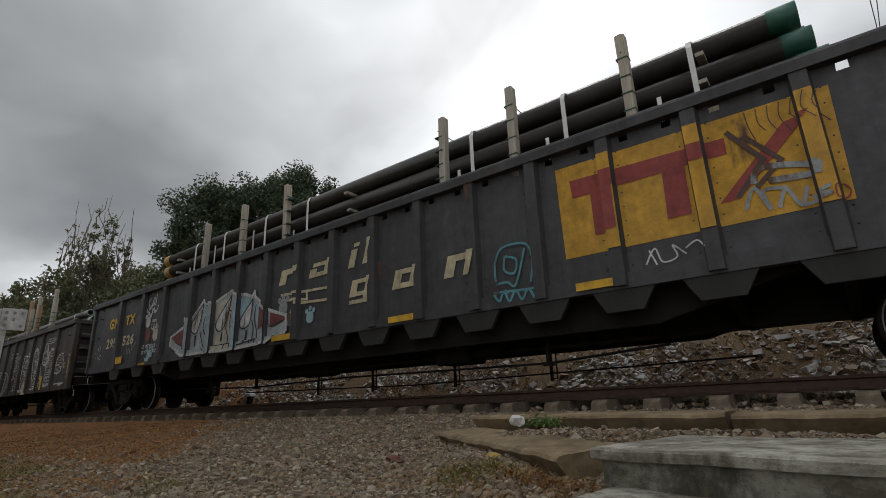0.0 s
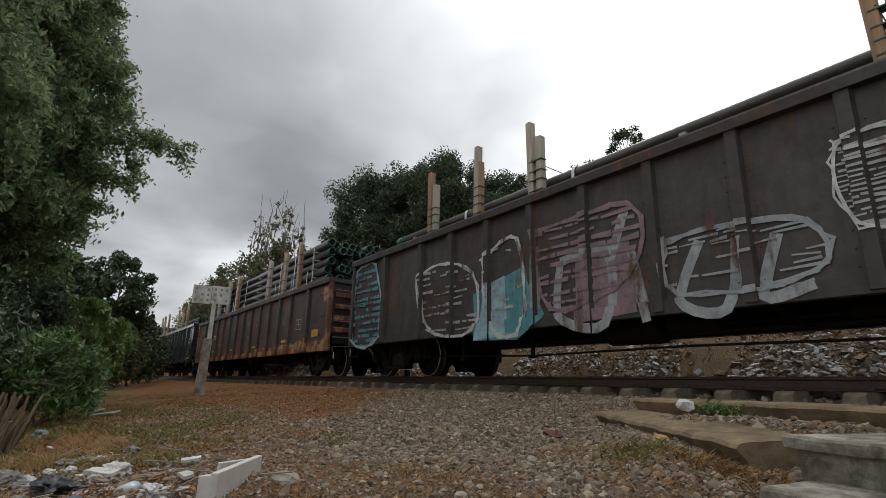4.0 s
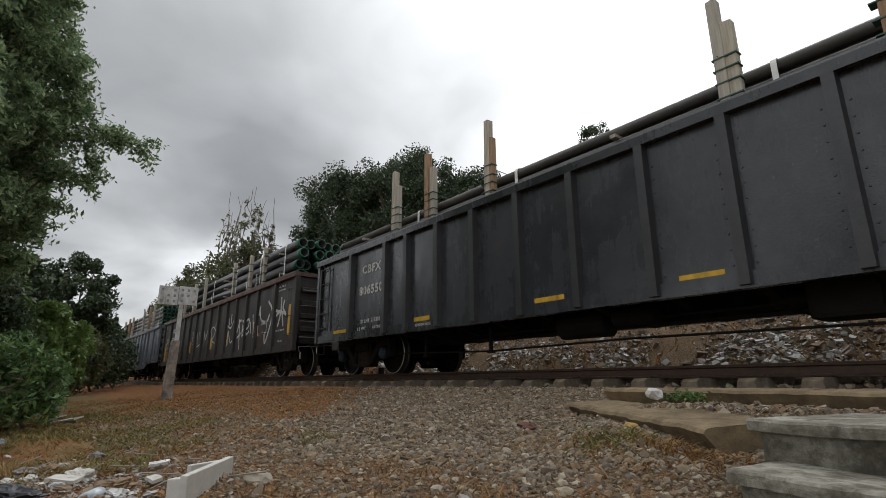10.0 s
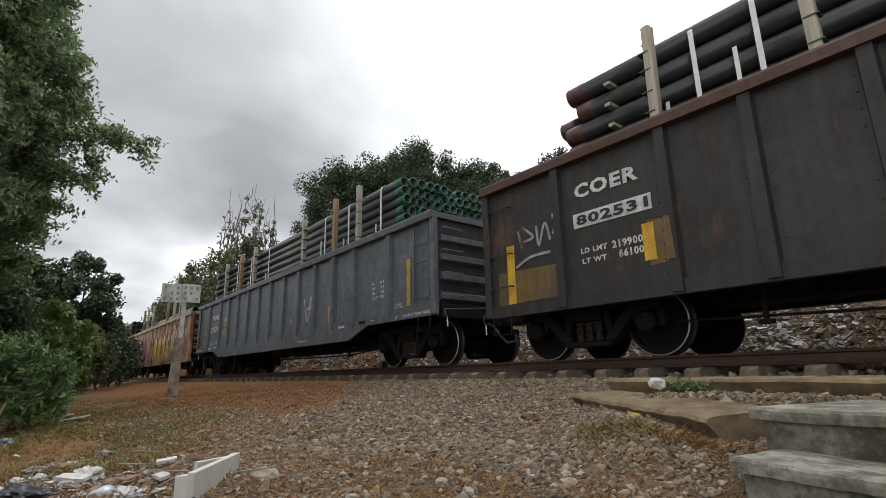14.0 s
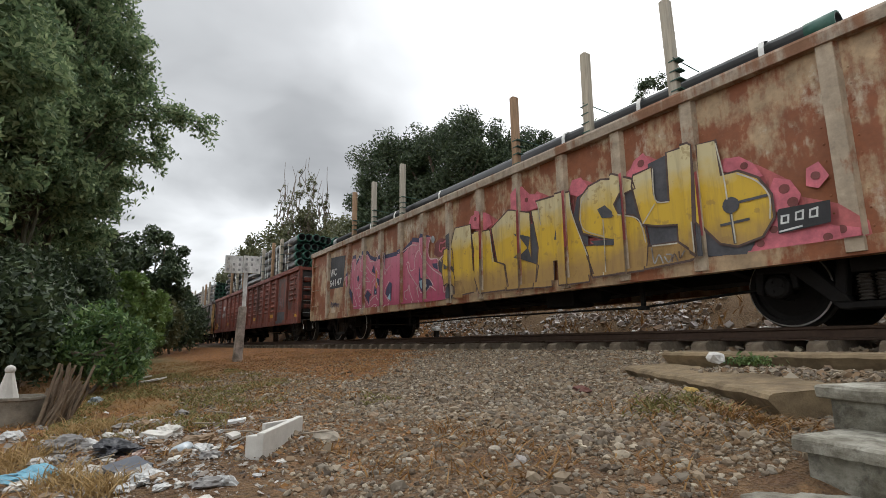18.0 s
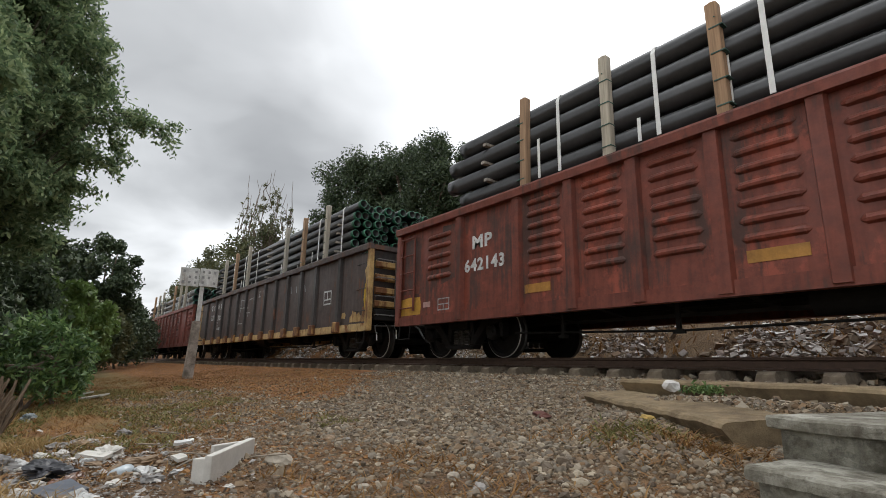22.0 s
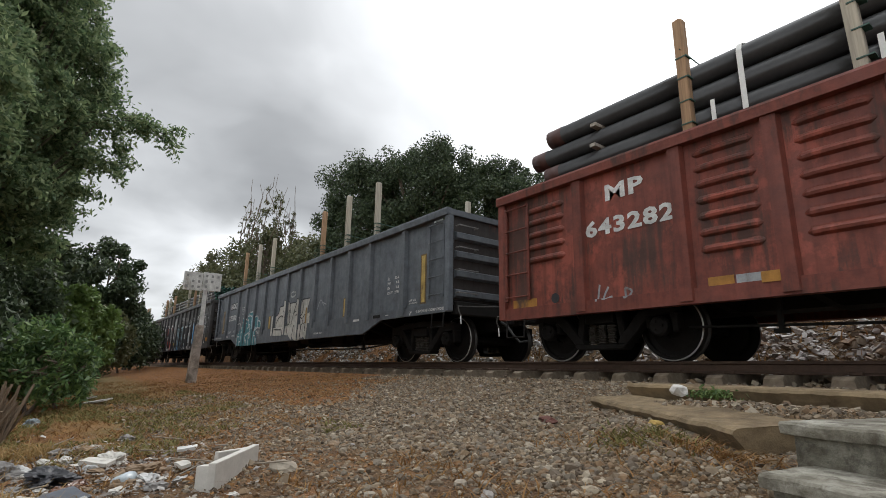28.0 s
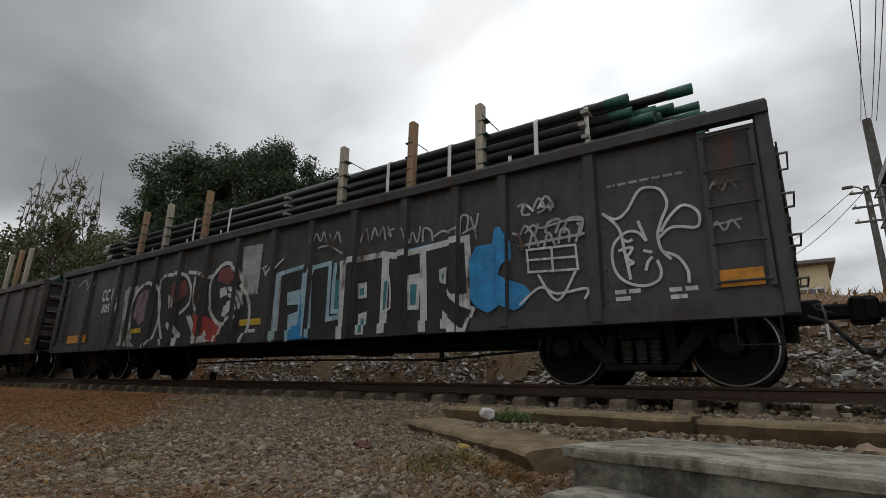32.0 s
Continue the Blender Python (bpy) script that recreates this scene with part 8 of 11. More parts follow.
def brake_gear(c):
    """Hand brake wheel, its housing and chain on the front end."""
    x, z = c.L / 2 + 0.12, 2.0
    bm = bmesh.new()
    box(bm, (x - 0.01, -0.56, z + 0.02), (0.18, 0.26, 0.36))
    tube(bm, (x, -0.68, z - 0.08), (x + 0.12, -0.68, z - 0.08), 0.08, 12)
    bevel(bm, 0.03)
    part("brake_housing", bm, STEEL_DARK, c.root)
    bm = bmesh.new()
    lathe(bm, [(0.24, 0.0), (0.26, -0.013), (0.275, 0.01), (0.26, 0.03), (0.24, 0.02)], 24)
    for v in bm.verts:
        v.co = Vector((v.co.y + x + 0.03, v.co.x - 0.12, v.co.z + z + 0.14))
    for k in range(4):
        e = math.pi * k / 4
        tube(bm, (x + 0.03, -0.12 - 0.24 * math.cos(e), z + 0.14 - 0.24 * math.sin(e)), (x + 0.03, -0.12 + 0.24 * math.cos(e), z + 0.14 + 0.24 * math.sin(e)), 0.013, 6)
    tube(bm, (x - 0.08, -0.12, z + 0.14), (x + 0.03, -0.12, z + 0.14), 0.03, 8)
    part("brake_wheel", bm, STEEL_DARK, c.root, "black hand brake wheel")
    bm = bmesh.new()
    wire(bm, [(x, -0.55, z - 0.1), (x + 0.02, -0.55, z - 0.20)], 0.012)
    chain = part("brake_chain", bm, STEEL_DARK, c.root, "black hanging brake chain")
    bm = bmesh.new()
    wire(bm, [(0, -0.018, 0.03), (0, -0.018, -0.03), (0, 0, -0.042), (0, 0.018, -0.03), (0, 0.018, 0.03), (0, 0, 0.042), (0, -0.018, 0.03)], 0.008, 5)
    link = finish("chain_link", bm, STEEL_DARK)
    for k in range(14):
        piece("chain_link", link, chain, (x + 0.01 + 0.004 * k, -0.55 + 0.003 * k, z - 0.22 - 0.06 * k), (0, 0, 90 * (k % 2)))
    c.end_plate(paint("pale_end_plate", (0.36, 0.36, 0.355), (0.13, 0.09, 0.07), 0.16))


def car_four():
    m = paints("gloss_black", (0.036, 0.039, 0.044), amount=0.02, rough=0.15, grime=0.15)
    m[1] = paint("black_post", (0.030, 0.031, 0.034), (0.08, 0.04, 0.03), 0.03, 0.36, 0.2)
    c = Car("clean black gondola with white reporting marks and corner ladders", 16.15, 2.76, 0.72, CLOSE, m, ladder=True, cap=CAP_BLUE, corner_slot=0.12, half=0.075, depth=0.114)
    brake_gear(c)
    c.fit('CBFX', 14.04, 2.11, 0.76, 0.19, WHITE, "large white reporting mark")
    c.fit('806550', 14.15, 1.64, 0.95, 0.21, WHITE, "large white car number")
    c.fit('LD LMT', 14.07, 1.04, 0.38, 0.08, WHITE)
    c.fit('219300', 13.63, 1.03, 0.36, 0.10, WHITE)
    c.fit('LT WT', 14.09, 0.88, 0.35, 0.07, WHITE)
    c.fit('66700', 13.57, 0.89, 0.31, 0.07, WHITE)
    c.fit('IL 52-6', 1.28, 1.92, 0.27, 0.05, WHITE)
    c.fit('IW 9-6', 1.29, 1.84, 0.28, 0.05, WHITE)
    c.fit('IH 5-6', 1.29, 1.77, 0.28, 0.05, WHITE)
    c.fit('CU FT 2743', 1.29, 1.69, 0.39, 0.05, WHITE)
    c.fit('EMPTY/LOAD', 1.25, 1.25, 0.44, 0.05, WHITE)
    c.fit('7/16" ADJ. BLOCK', 1.25, 1.16, 0.54, 0.05, WHITE)
    c.fit('LIFT HERE', 1.39, 0.82, 0.24, 0.05, WHITE)
    c.fit('PULL HERE', 1.12, 0.82, 0.24, 0.05, WHITE)
    c.plate(1.08, 0.94, 0.90, 0.09, YELLOW)
    c.plate(14.84, 0.94, 0.90, 0.07, YELLOW)
    c.plate(11.87, 0.94, 0.47, 0.08, YELLOW)
    c.plate(3.99, 0.93, 0.49, 0.10, YELLOW)
    c.plate(6.83, 0.92, 0.49, 0.07, YELLOW)
    c.plate(8.92, 0.92, 0.52, 0.09, YELLOW)
    c.fit('RETAINING VALVE', 11.99, 0.80, 0.46, 0.05, WHITE)
    c.plate(4.93, 0.98, 0.30, 0.17, WHITE, "label_plate", "small white label")
    c.bars(3.40, 0.91, (0.42, 0.42), 0.03)
    c.bars(2.46, 0.92, (0.22, 0.22), 0.03)
    c.bars(2.10, 0.91, (0.22, 0.22), 0.03)
    c.bars(1.45, 1.41, (0.05,), 0.05)
    c.bars(1.46, 1.34, (0.05,), 0.05)
    c.bars(1.47, 1.28, (0.05,), 0.05)
    c.bars(1.48, 1.21, (0.05,), 0.05)
    c.bars(1.48, 1.14, (0.05,), 0.05)
    c.bars(1.49, 1.08, (0.05,), 0.05)
    for u in (2.5, 15.5):
        bm = bmesh.new()
        box(bm, (c.L / 2 - 1.05 if u < 5 else -c.L / 2 + 1.05, -1.5, c.sill - 0.09), (0.30, 0.05, 0.22))
        bevel(bm, 0.02)
        part("jacking_pad", bm, c.root.children[0].data.materials[0], c.root)
    CARS.append(c)
    LOADS.append(load(c, "thin dark pipes with green ends between tall timber stakes", 4, 15, 0.076, 3.27, (PIPE_GREYISH, PIPE_DKGREEN, PIPE_GREYISH), 0.75, 15.4, (3.45, 4.95, 6.35, 10.2, 11.8, 13.0), 4.18, (STAKE_PALE, STAKE_BROWN, STAKE_PALE), (2.9, 5.9, 9.7, 12.4), 4, jitter=0.55, double=0.34, band=0.14))


def car_five():
    m = paints("dark_umber", (0.030, 0.027, 0.024), (0.085, 0.046, 0.03), 0.24, chord=(0.10, 0.050, 0.036), rough=0.55)
    c = Car("black-brown gondola with chalk-white tags and yellow strips", 16.15, 2.78, 0.64, STANDARD[:-2] + [13.08, 14.66], m)
    for u0, u1, z0, z1 in ((10.98, 10.62, 1.02, 1.54), (13.40, 13.05, 1.02, 1.57), (7.92, 7.55, 1.03, 1.50), (15.90, 14.75, 0.82, 1.32)):
        c.layer([[(u0, z0), (u1, z0 + 0.02), (u1 + 0.02, z1 - 0.03), (u0 - 0.01, z1)]], OVERSPRAY, 0.001, "paint_patch", "ochre-brown painted patch")
    c.fit('COER', 14.37, 2.11, 0.95, 0.20, WHITE, "white reporting mark")
    c.plate(13.86, 1.80, 1.13, 0.20, WHITE, "number_patch", "white number patch")
    c.fit('802531', 14.37, 1.73, 1.04, 0.14, INK_BLACK, "black car number on a white patch").location.y -= 0.006
    c.fit('LD LMT', 14.34, 1.34, 0.40, 0.07, WHITE)
    c.fit('219900', 13.87, 1.32, 0.42, 0.10, WHITE)
    c.fit('LT WT', 14.33, 1.20, 0.37, 0.07, WHITE)
    c.fit('66100', 13.79, 1.19, 0.34, 0.10, WHITE)
    c.plate(13.38, 1.31, 0.15, 0.45, YELLOW)
    c.plate(15.62, 1.27, 0.15, 0.89, YELLOW)
    c.plate(10.87, 1.27, 0.15, 0.43, YELLOW)
    c.plate(7.80, 1.27, 0.15, 0.44, YELLOW)
    c.plate(5.79, 1.30, 0.15, 0.40, YELLOW)
    c.plate(0.46, 1.50, 0.15, 0.84, YELLOW)
    c.tag([[(15.44, 1.91), (15.38, 1.63)], [(15.35, 1.94), (15.15, 1.76), (15.37, 1.72)], [(15.08, 1.91), (15.05, 1.61), (14.92, 1.92), (14.84, 1.65)], [(14.71, 1.99), (14.78, 1.72)], [(15.51, 1.36), (15.22, 1.47), (14.85, 1.48)]], 0.040, INK_GREY, 0.006)
    c.tag([[(10.62, 1.91), (10.74, 1.07)], [(10.67, 1.92), (10.44, 1.7), (10.63, 1.6), (10.33, 1.4), (10.67, 1.39)]], 0.045, INK_WHITE, 0.006)
    c.tag([[(9.87, 1.82), (9.74, 1.24), (9.21, 1.36)], [(9.54, 1.81), (9.25, 1.37)]], 0.045, INK_WHITE, 0.006, False)
    c.tag([[(8.73, 1.31), (8.8, 1.81), (8.57, 1.46), (8.35, 1.87), (8.27, 1.21)]], 0.045, INK_WHITE, 0.006, False)
    c.tag([[(7.83, 1.7), (7.57, 1.12)], [(7.95, 1.72), (7.69, 1.88), (7.35, 1.74), (7.48, 1.53), (7.7, 1.38), (7.15, 1.21)], [(7.31, 2.04), (7.34, 1.88), (7.15, 1.71), (7.28, 1.56), (7.14, 1.25)]], 0.045, INK_WHITE, 0.006)
    c.tag([[(5.84, 1.05), (5.76, 1.58), (5.44, 1.17), (5.13, 1.28)]], 0.055, INK_WHITE, 0.006)
    c.tag([[(5.88, 1.77), (5.5, 1.68), (5.25, 1.9)], [(5.79, 2.02), (5.66, 1.79)], [(5.52, 2.16), (5.5, 1.81)]], 0.070, INK_WHITE, 0.006)
    c.tag([[(4.64, 1.89), (4.45, 0.88)], [(4.8, 1.45), (4.55, 1.83), (4.2, 1.71), (4.3, 1.46), (4.75, 1.27)]], 0.075, INK_WHITE, 0.006)
    c.tag([[(4.34, 1.45), (3.97, 1.49), (4.08, 1.67), (4.31, 1.55), (4.19, 1.26), (3.88, 1.34)]], 0.070, INK_WHITE, 0.006)
    c.tag([[(3.98, 1.76), (3.68, 1.8), (3.69, 1.57), (3.93, 1.48), (3.82, 1.33), (3.59, 1.42)]], 0.070, INK_WHITE, 0.006)
    c.tag([[(3.34, 1.93), (3.17, 1.18)], [(3.54, 1.71), (3.44, 1.33)], [(2.92, 1.62), (3.26, 1.53), (2.92, 1.37)]], 0.060, INK_WHITE, 0.006)
    c.tag([[(2.73, 2.11), (2.59, 1.69), (2.1, 1.59), (1.92, 1.79)], [(2.08, 2.2), (1.82, 2.0), (1.68, 1.78), (1.81, 1.45), (2.13, 0.95), (2.24, 1.24)], [(2.81, 1.52), (2.78, 1.24), (2.39, 1.3)], [(2.73, 2.11), (2.79, 1.83)]], 0.080, INK_WHITE, 0.006)
    c.tag([[(2.53, 1.55), (2.08, 1.52), (2.1, 1.26), (2.55, 1.3), (2.53, 1.55)]], 0.030, INK_WHITE, 0.007, False)
    c.tag([[(1.07, 2.19), (1.06, 1.78), (1.23, 1.36)], [(1.43, 1.84), (0.7, 1.69)], [(1.4, 1.69), (1.01, 1.77), (0.84, 1.35)], [(0.83, 2.08), (0.91, 1.87), (0.67, 1.65)]], 0.085, INK_WHITE, 0.006)
    c.fit('2 INCH HF COMP SHOES', 1.36, 1.22, 0.65, 0.05, WHITE)
    c.fit('PULL HERE', 1.14, 0.92, 0.29, 0.05, WHITE)
    c.fit('IL 52-6', 1.28, 2.48, 0.43, 0.05, WHITE)
    c.fit('CU FT 2743', 1.29, 2.37, 0.46, 0.05, WHITE)
    CARS.append(c)
    LOADS.append(load(c, "black pipes in four layers with green couplings and red tail ends", 4, 8, 0.14, 4.06, (PIPE_BLACK, PIPE_GREEN, PIPE_RED), 1.2, 14.8, (2.95, 4.3, 6.0, 9.9, 11.45, 13.2), 4.12, (STAKE_PALE,), (1.9, 3.6, 4.0, 5.1, 6.5, 9.4, 10.6, 12.0, 12.7), 5, jitter=0.35))


def nokl(number, ld, lt, label):
    m = paints("slate_grey", (0.120, 0.137, 0.156), (0.12, 0.07, 0.05), 0.05, rough=0.5, grime=0.3)
    c = Car(label, 16.15, 2.80, 0.86, STANDARD, m, belly=0.26, ladder=True)
    c.plate(13.81, 2.137, 1.0, 0.29, PATCH_SLATE, "paint_patch", "dark repainted patch behind the mark", -0.005)
    c.fit('NOKL', 14.25, 2.03, 0.88, 0.215, WHITE, "large white reporting mark")
    c.fit(number, 14.39, 1.57, 1.13, 0.215, WHITE, "large white car number")
    c.fit('LD LMT', 14.40, 1.10, 0.43, 0.08, WHITE)
    c.fit(ld, 13.68, 1.11, 0.43, 0.07, WHITE)
    c.fit('LT WT', 14.40, 0.92, 0.34, 0.08, WHITE)
    c.fit(lt, 13.62, 0.94, 0.37, 0.07, WHITE)
    c.plate(15.18, 1.58, 0.22, 0.92, OVERSPRAY, "paint_patch", "dull ochre overspray", -0.006)
    c.plate(15.18, 1.58, 0.11, 0.84, WORN_STRIP)
    c.fit('2 INCH HF COMP SHOES', 15.99, 0.91, 0.91, 0.07, WHITE)
    c.fit('2 INCH HF COMP SHOES', 1.01, 0.90, 0.92, 0.055, WHITE)
    c.tag([[(12.72, 2.02), (12.47, 1.99), (12.48, 1.74), (12.73, 1.75), (12.72, 2.02)]], 0.018, INK_WHITE, 0.006, False)
    c.fit('PLATE', 12.68, 1.89, 0.17, 0.05, WHITE)
    c.fit('C', 12.64, 1.81, 0.09, 0.06, WHITE)
    c.bars(15.02, 1.22, (0.25, 0.3), 0.03)
    c.plate(4.18, 1.285, 0.19, 0.46, OVERSPRAY, "paint_patch", "dull ochre overspray", -0.006)
    c.plate(4.18, 1.285, 0.10, 0.42, PALE_STRIP)
    c.plate(3.46, 0.92, 0.28, 0.05, WHITE, "label_plate", "small white label")
    c.plate(0.86, 1.565, 0.20, 0.98, OVERSPRAY, "paint_patch", "dull ochre overspray", -0.006)
    c.plate(0.86, 1.565, 0.12, 0.92, PALE_STRIP)
    for row, (a, b, wa, wb) in enumerate((("IL", "52-6", 0.09, 0.16), ("IW", "9-8", 0.12, 0.12), ("IH", "5-8", 0.10, 0.12), ("CU FT", "2791", 0.21, 0.16))):
        c.fit(a, 2.18, 1.69 - 0.103 * row, wa, 0.06, WHITE)
        c.fit(b, 1.73 + wb, 1.69 - 0.103 * row, wb, 0.06, WHITE)
    c.fit('LIFT AND', 1.33, 1.155, 0.25, 0.04, WHITE)
    c.fit('JACK HERE', 1.33, 1.095, 0.29, 0.04, WHITE)
    c.bars(2.19, 0.94, (0.17,), 0.02)
    c.fit('RELEASE ROD', 5.80, 0.70, 0.5, 0.045, WHITE)
    c.plate(2.53, 0.94, 0.28, 0.065, UNDER, "tag_holder", "small dark tag holder")
    c.layer([[(1.25, 0.88), (1.23, 0.87), (1.18, 0.935), (1.20, 0.95)], [(1.21, 0.92), (1.16, 0.965), (1.17, 0.92), (1.23, 0.955)]], WHITE, 0.004, "arrow_mark", "small white arrow")
    return c


def car_six():
    c = nokl("323794", "217400", "68600", "slate-grey fish-belly gondola with white reporting marks")
    c.tag([[(12.9, 1.6), (12.86, 1.41), (12.79, 1.62), (12.74, 1.43)], [(12.72, 1.43), (12.68, 1.57), (12.59, 1.56), (12.66, 1.38), (12.57, 1.39)], [(12.53, 1.51), (12.54, 1.32), (12.47, 1.52)], [(12.43, 1.51), (12.34, 1.5), (12.43, 1.35), (12.35, 1.35)]], 0.030, INK_YELLOW, 0.006)
    c.tag([[(5.65, 1.84), (5.41, 1.22), (5.23, 1.86)], [(5.51, 1.55), (5.2, 1.56)], [(6.53, 1.4), (6.36, 1.0)]], 0.070, INK_PALE, 0.006)
    CARS.append(c)
    LOADS.append(load(c, "black pipes in five layers with bright green front ends", 5, 11, 0.108, 4.05, (PIPE_BLACK, PIPE_GREEN, PIPE_BLACK), 1.5, 15.2, (3.05, 4.3, 6.05, 10.05, 11.5, 13.2), 4.22, (STAKE_PALE, STAKE_BROWN, STAKE_PALE), (2.3, 3.8, 5.1, 9.2, 10.9, 12.4), 6, jitter=0.06, spacers=False))


def car_seven():
    m = paints("orange_rust", (0.46, 0.32, 0.185), (0.22, 0.075, 0.030), 0.53, light=(0.58, 0.49, 0.36), runs=0.16, coarse=1.7)
    m[2] = paint("pale_rust_chord", (0.40, 0.32, 0.24), (0.22, 0.11, 0.06), 0.35)
    m[1] = paint("cream_rust_post", (0.44, 0.35, 0.25), (0.24, 0.10, 0.05), 0.36, runs=0.2, coarse=2.4)
    c = Car("pale orange rusty gondola with large pink and yellow graffiti", 16.15, 2.80, 0.60, STANDARD[:-1] + [14.72], m, half=0.10)
    c.layer([[(7.45, 1.55), (7.21, 2.00), (6.92, 2.21), (6.55, 1.98), (6.05, 1.96), (5.56, 2.25), (5.15, 2.02), (4.63, 2.19), (4.20, 1.95), (3.54, 2.20), (3.32, 2.03), (3.00, 1.75), (2.58, 1.86), (2.26, 1.68), (1.97, 1.42), (1.90, 1.24), (1.60, 1.10), (1.41, 0.90), (1.40, 0.76), (2.41, 0.77), (2.60, 0.95), (3.20, 1.10), (4.50, 1.20), (6.00, 1.30), (7.20, 1.35)]], CORAL, 0.001, label="dull pink cloud behind the yellow letters")
    c.layer([[(14.64, 1.5), (14.58, 2.46), (13.96, 2.42), (13.45, 2.38), (13.57, 1.48)]], INK_BLACK, 0.004, "number_patch", "black number patch")
    c.fit('WC', 14.60, 1.86, 0.51, 0.23, WHITE, "white reporting mark on a black patch").location.y -= 0.004
    c.fit('54147', 14.59, 1.56, 0.92, 0.20, WHITE, "white car number on a black patch").location.y -= 0.004
    c.tag([[(14.5, 0.97), (14.43, 1.1), (14.38, 0.92), (14.28, 1.1)], [(14.28, 0.96), (14.22, 1.06), (14.18, 0.93)], [(14.13, 0.96), (14.1, 1.06), (14.01, 0.91)], [(14.02, 0.99), (13.88, 0.91), (13.91, 1.02)], [(14.46, 1.05), (13.82, 1.0)]], 0.025, INK_NAVY, 0.006)
    c.plate(16.22, 1.76, 0.15, 1.53, YELLOW)
    c.layer([[(12.79, 0.79), (12.81, 0.92), (12.86, 1.27), (13.13, 1.43), (13.22, 1.77), (13.00, 1.92), (12.93, 2.28), (12.74, 2.29), (12.66, 2.09), (12.44, 2.25), (12.21, 1.98), (12.13, 2.28), (11.94, 2.28), (11.78, 2.13), (11.50, 2.03), (10.19, 2.00), (10.00, 2.01), (9.61, 2.16), (9.57, 2.21), (9.14, 2.11), (9.11, 2.21), (8.77, 2.09), (8.86, 1.94), (8.90, 1.75), (8.80, 1.61), (8.52, 1.57), (8.50, 1.44), (8.48, 1.31), (8.30, 1.18), (8.27, 1.07), (8.25, 0.91), (8.13, 0.88), (8.16, 0.71), (8.82, 0.71), (9.62, 0.73)]], INK_NAVY, 0.003, label="dark blue rim of a large pink graffiti")
    c.layer([[(12.79, 0.79), (12.81, 0.92), (12.86, 1.27), (13.13, 1.43), (13.22, 1.67), (13.00, 1.82), (12.93, 2.18), (12.74, 2.19), (12.66, 1.99), (12.44, 2.15), (12.21, 1.88), (12.13, 2.18), (11.94, 2.18), (11.78, 2.03), (11.50, 1.93), (10.19, 1.90), (10.00, 1.91), (9.61, 2.06), (9.57, 2.11), (9.14, 2.01), (9.11, 2.11), (8.77, 2.09), (8.86, 1.94), (8.90, 1.75), (8.80, 1.61), (8.52, 1.57), (8.50, 1.44), (8.48, 1.31), (8.30, 1.18), (8.27, 1.07), (8.25, 0.91), (8.13, 0.88), (8.16, 0.71), (8.82, 0.71), (9.62, 0.73)]], PINK_FADE, 0.004, label="large pink spray-painted graffiti")
    c.layer([[(8.47, 1.55), (8.27, 1.39), (8.31, 1.21), (8.48, 1.32)]], INK_SLATE, 0.006)
    c.layer([[(8.74, 1.50), (8.50, 1.48), (8.49, 1.34), (8.67, 1.40)]], INK_NAVY, 0.007)
    c.layer([[(9.17, 1.48), (9.12, 1.48), (9.07, 1.23), (8.78, 1.16), (8.69, 1.05), (8.85, 1.00), (9.01, 0.92), (9.12, 1.04), (9.17, 1.22)]], INK_NAVY, 0.007)
    c.layer([[(8.63, 1.90), (8.42, 1.99), (8.21, 1.94), (8.14, 1.77), (8.19, 1.63), (8.48, 1.59), (8.66, 1.68)]], INK_WINE, 0.003)
    c.layer([[(8.77, 2.05), (8.72, 2.10), (8.65, 2.06), (8.62, 1.98), (8.68, 1.93), (8.75, 1.95)]], INK_GREY, 0.006)
    c.layer([[(8.10, 1.97), (7.92, 2.02), (7.89, 1.65), (8.08, 1.68)]], INK_SLATE, 0.005)
    c.layer([[(8.11, 0.92), (8.00, 1.00), (7.83, 0.92), (7.85, 0.70), (8.13, 0.72)]], INK_SLATE, 0.005)
    c.layer([[(9.12, 1.17), (9.01, 1.18), (8.93, 1.04), (9.04, 0.99)]], INK_SKY, 0.008)
    c.tag([[(8.44, 1.79), (8.41, 1.88), (8.30, 1.87), (8.19, 1.90), (8.14, 1.83), (8.19, 1.75), (8.31, 1.76), (8.37, 1.70), (8.43, 1.73), (8.44, 1.79)]], 0.035, INK_ROSE, 0.008)
    c.tag([[(9.44, 1.47), (9.44, 1.70), (9.33, 1.85), (9.16, 1.89)]], 0.024, INK_ROSE_PALE, 0.010)
    c.tag([[(9.81, 1.66), (9.72, 1.66), (9.63, 1.46), (9.46, 1.48)]], 0.024, INK_ROSE_PALE, 0.010)
    c.tag([[(9.81, 1.65), (9.71, 1.44), (9.43, 1.17), (9.33, 1.08), (9.31, 0.90)]], 0.024, INK_ROSE_PALE, 0.010)
    c.tag([[(9.22, 1.51), (9.20, 1.26), (9.10, 0.98), (9.01, 0.91), (8.85, 1.00), (8.79, 1.03), (8.57, 0.92)]], 0.024, INK_ROSE_PALE, 0.010)
    c.tag([[(9.11, 2.10), (9.09, 1.81), (9.03, 1.71), (8.95, 1.57), (8.69, 1.37), (8.32, 1.17), (8.29, 0.98), (8.27, 0.86), (8.18, 0.89), (8.13, 0.87), (8.15, 0.72)]], 0.024, INK_ROSE_PALE, 0.010)
    c.tag([[(8.77, 2.07), (8.86, 1.91), (8.88, 1.75), (8.80, 1.61), (8.52, 1.57), (8.50, 1.45), (8.48, 1.31)]], 0.024, INK_ROSE_PALE, 0.010)
    c.tag([[(8.47, 1.52), (8.33, 1.59), (8.17, 1.64)]], 0.024, INK_ROSE_PALE, 0.010)
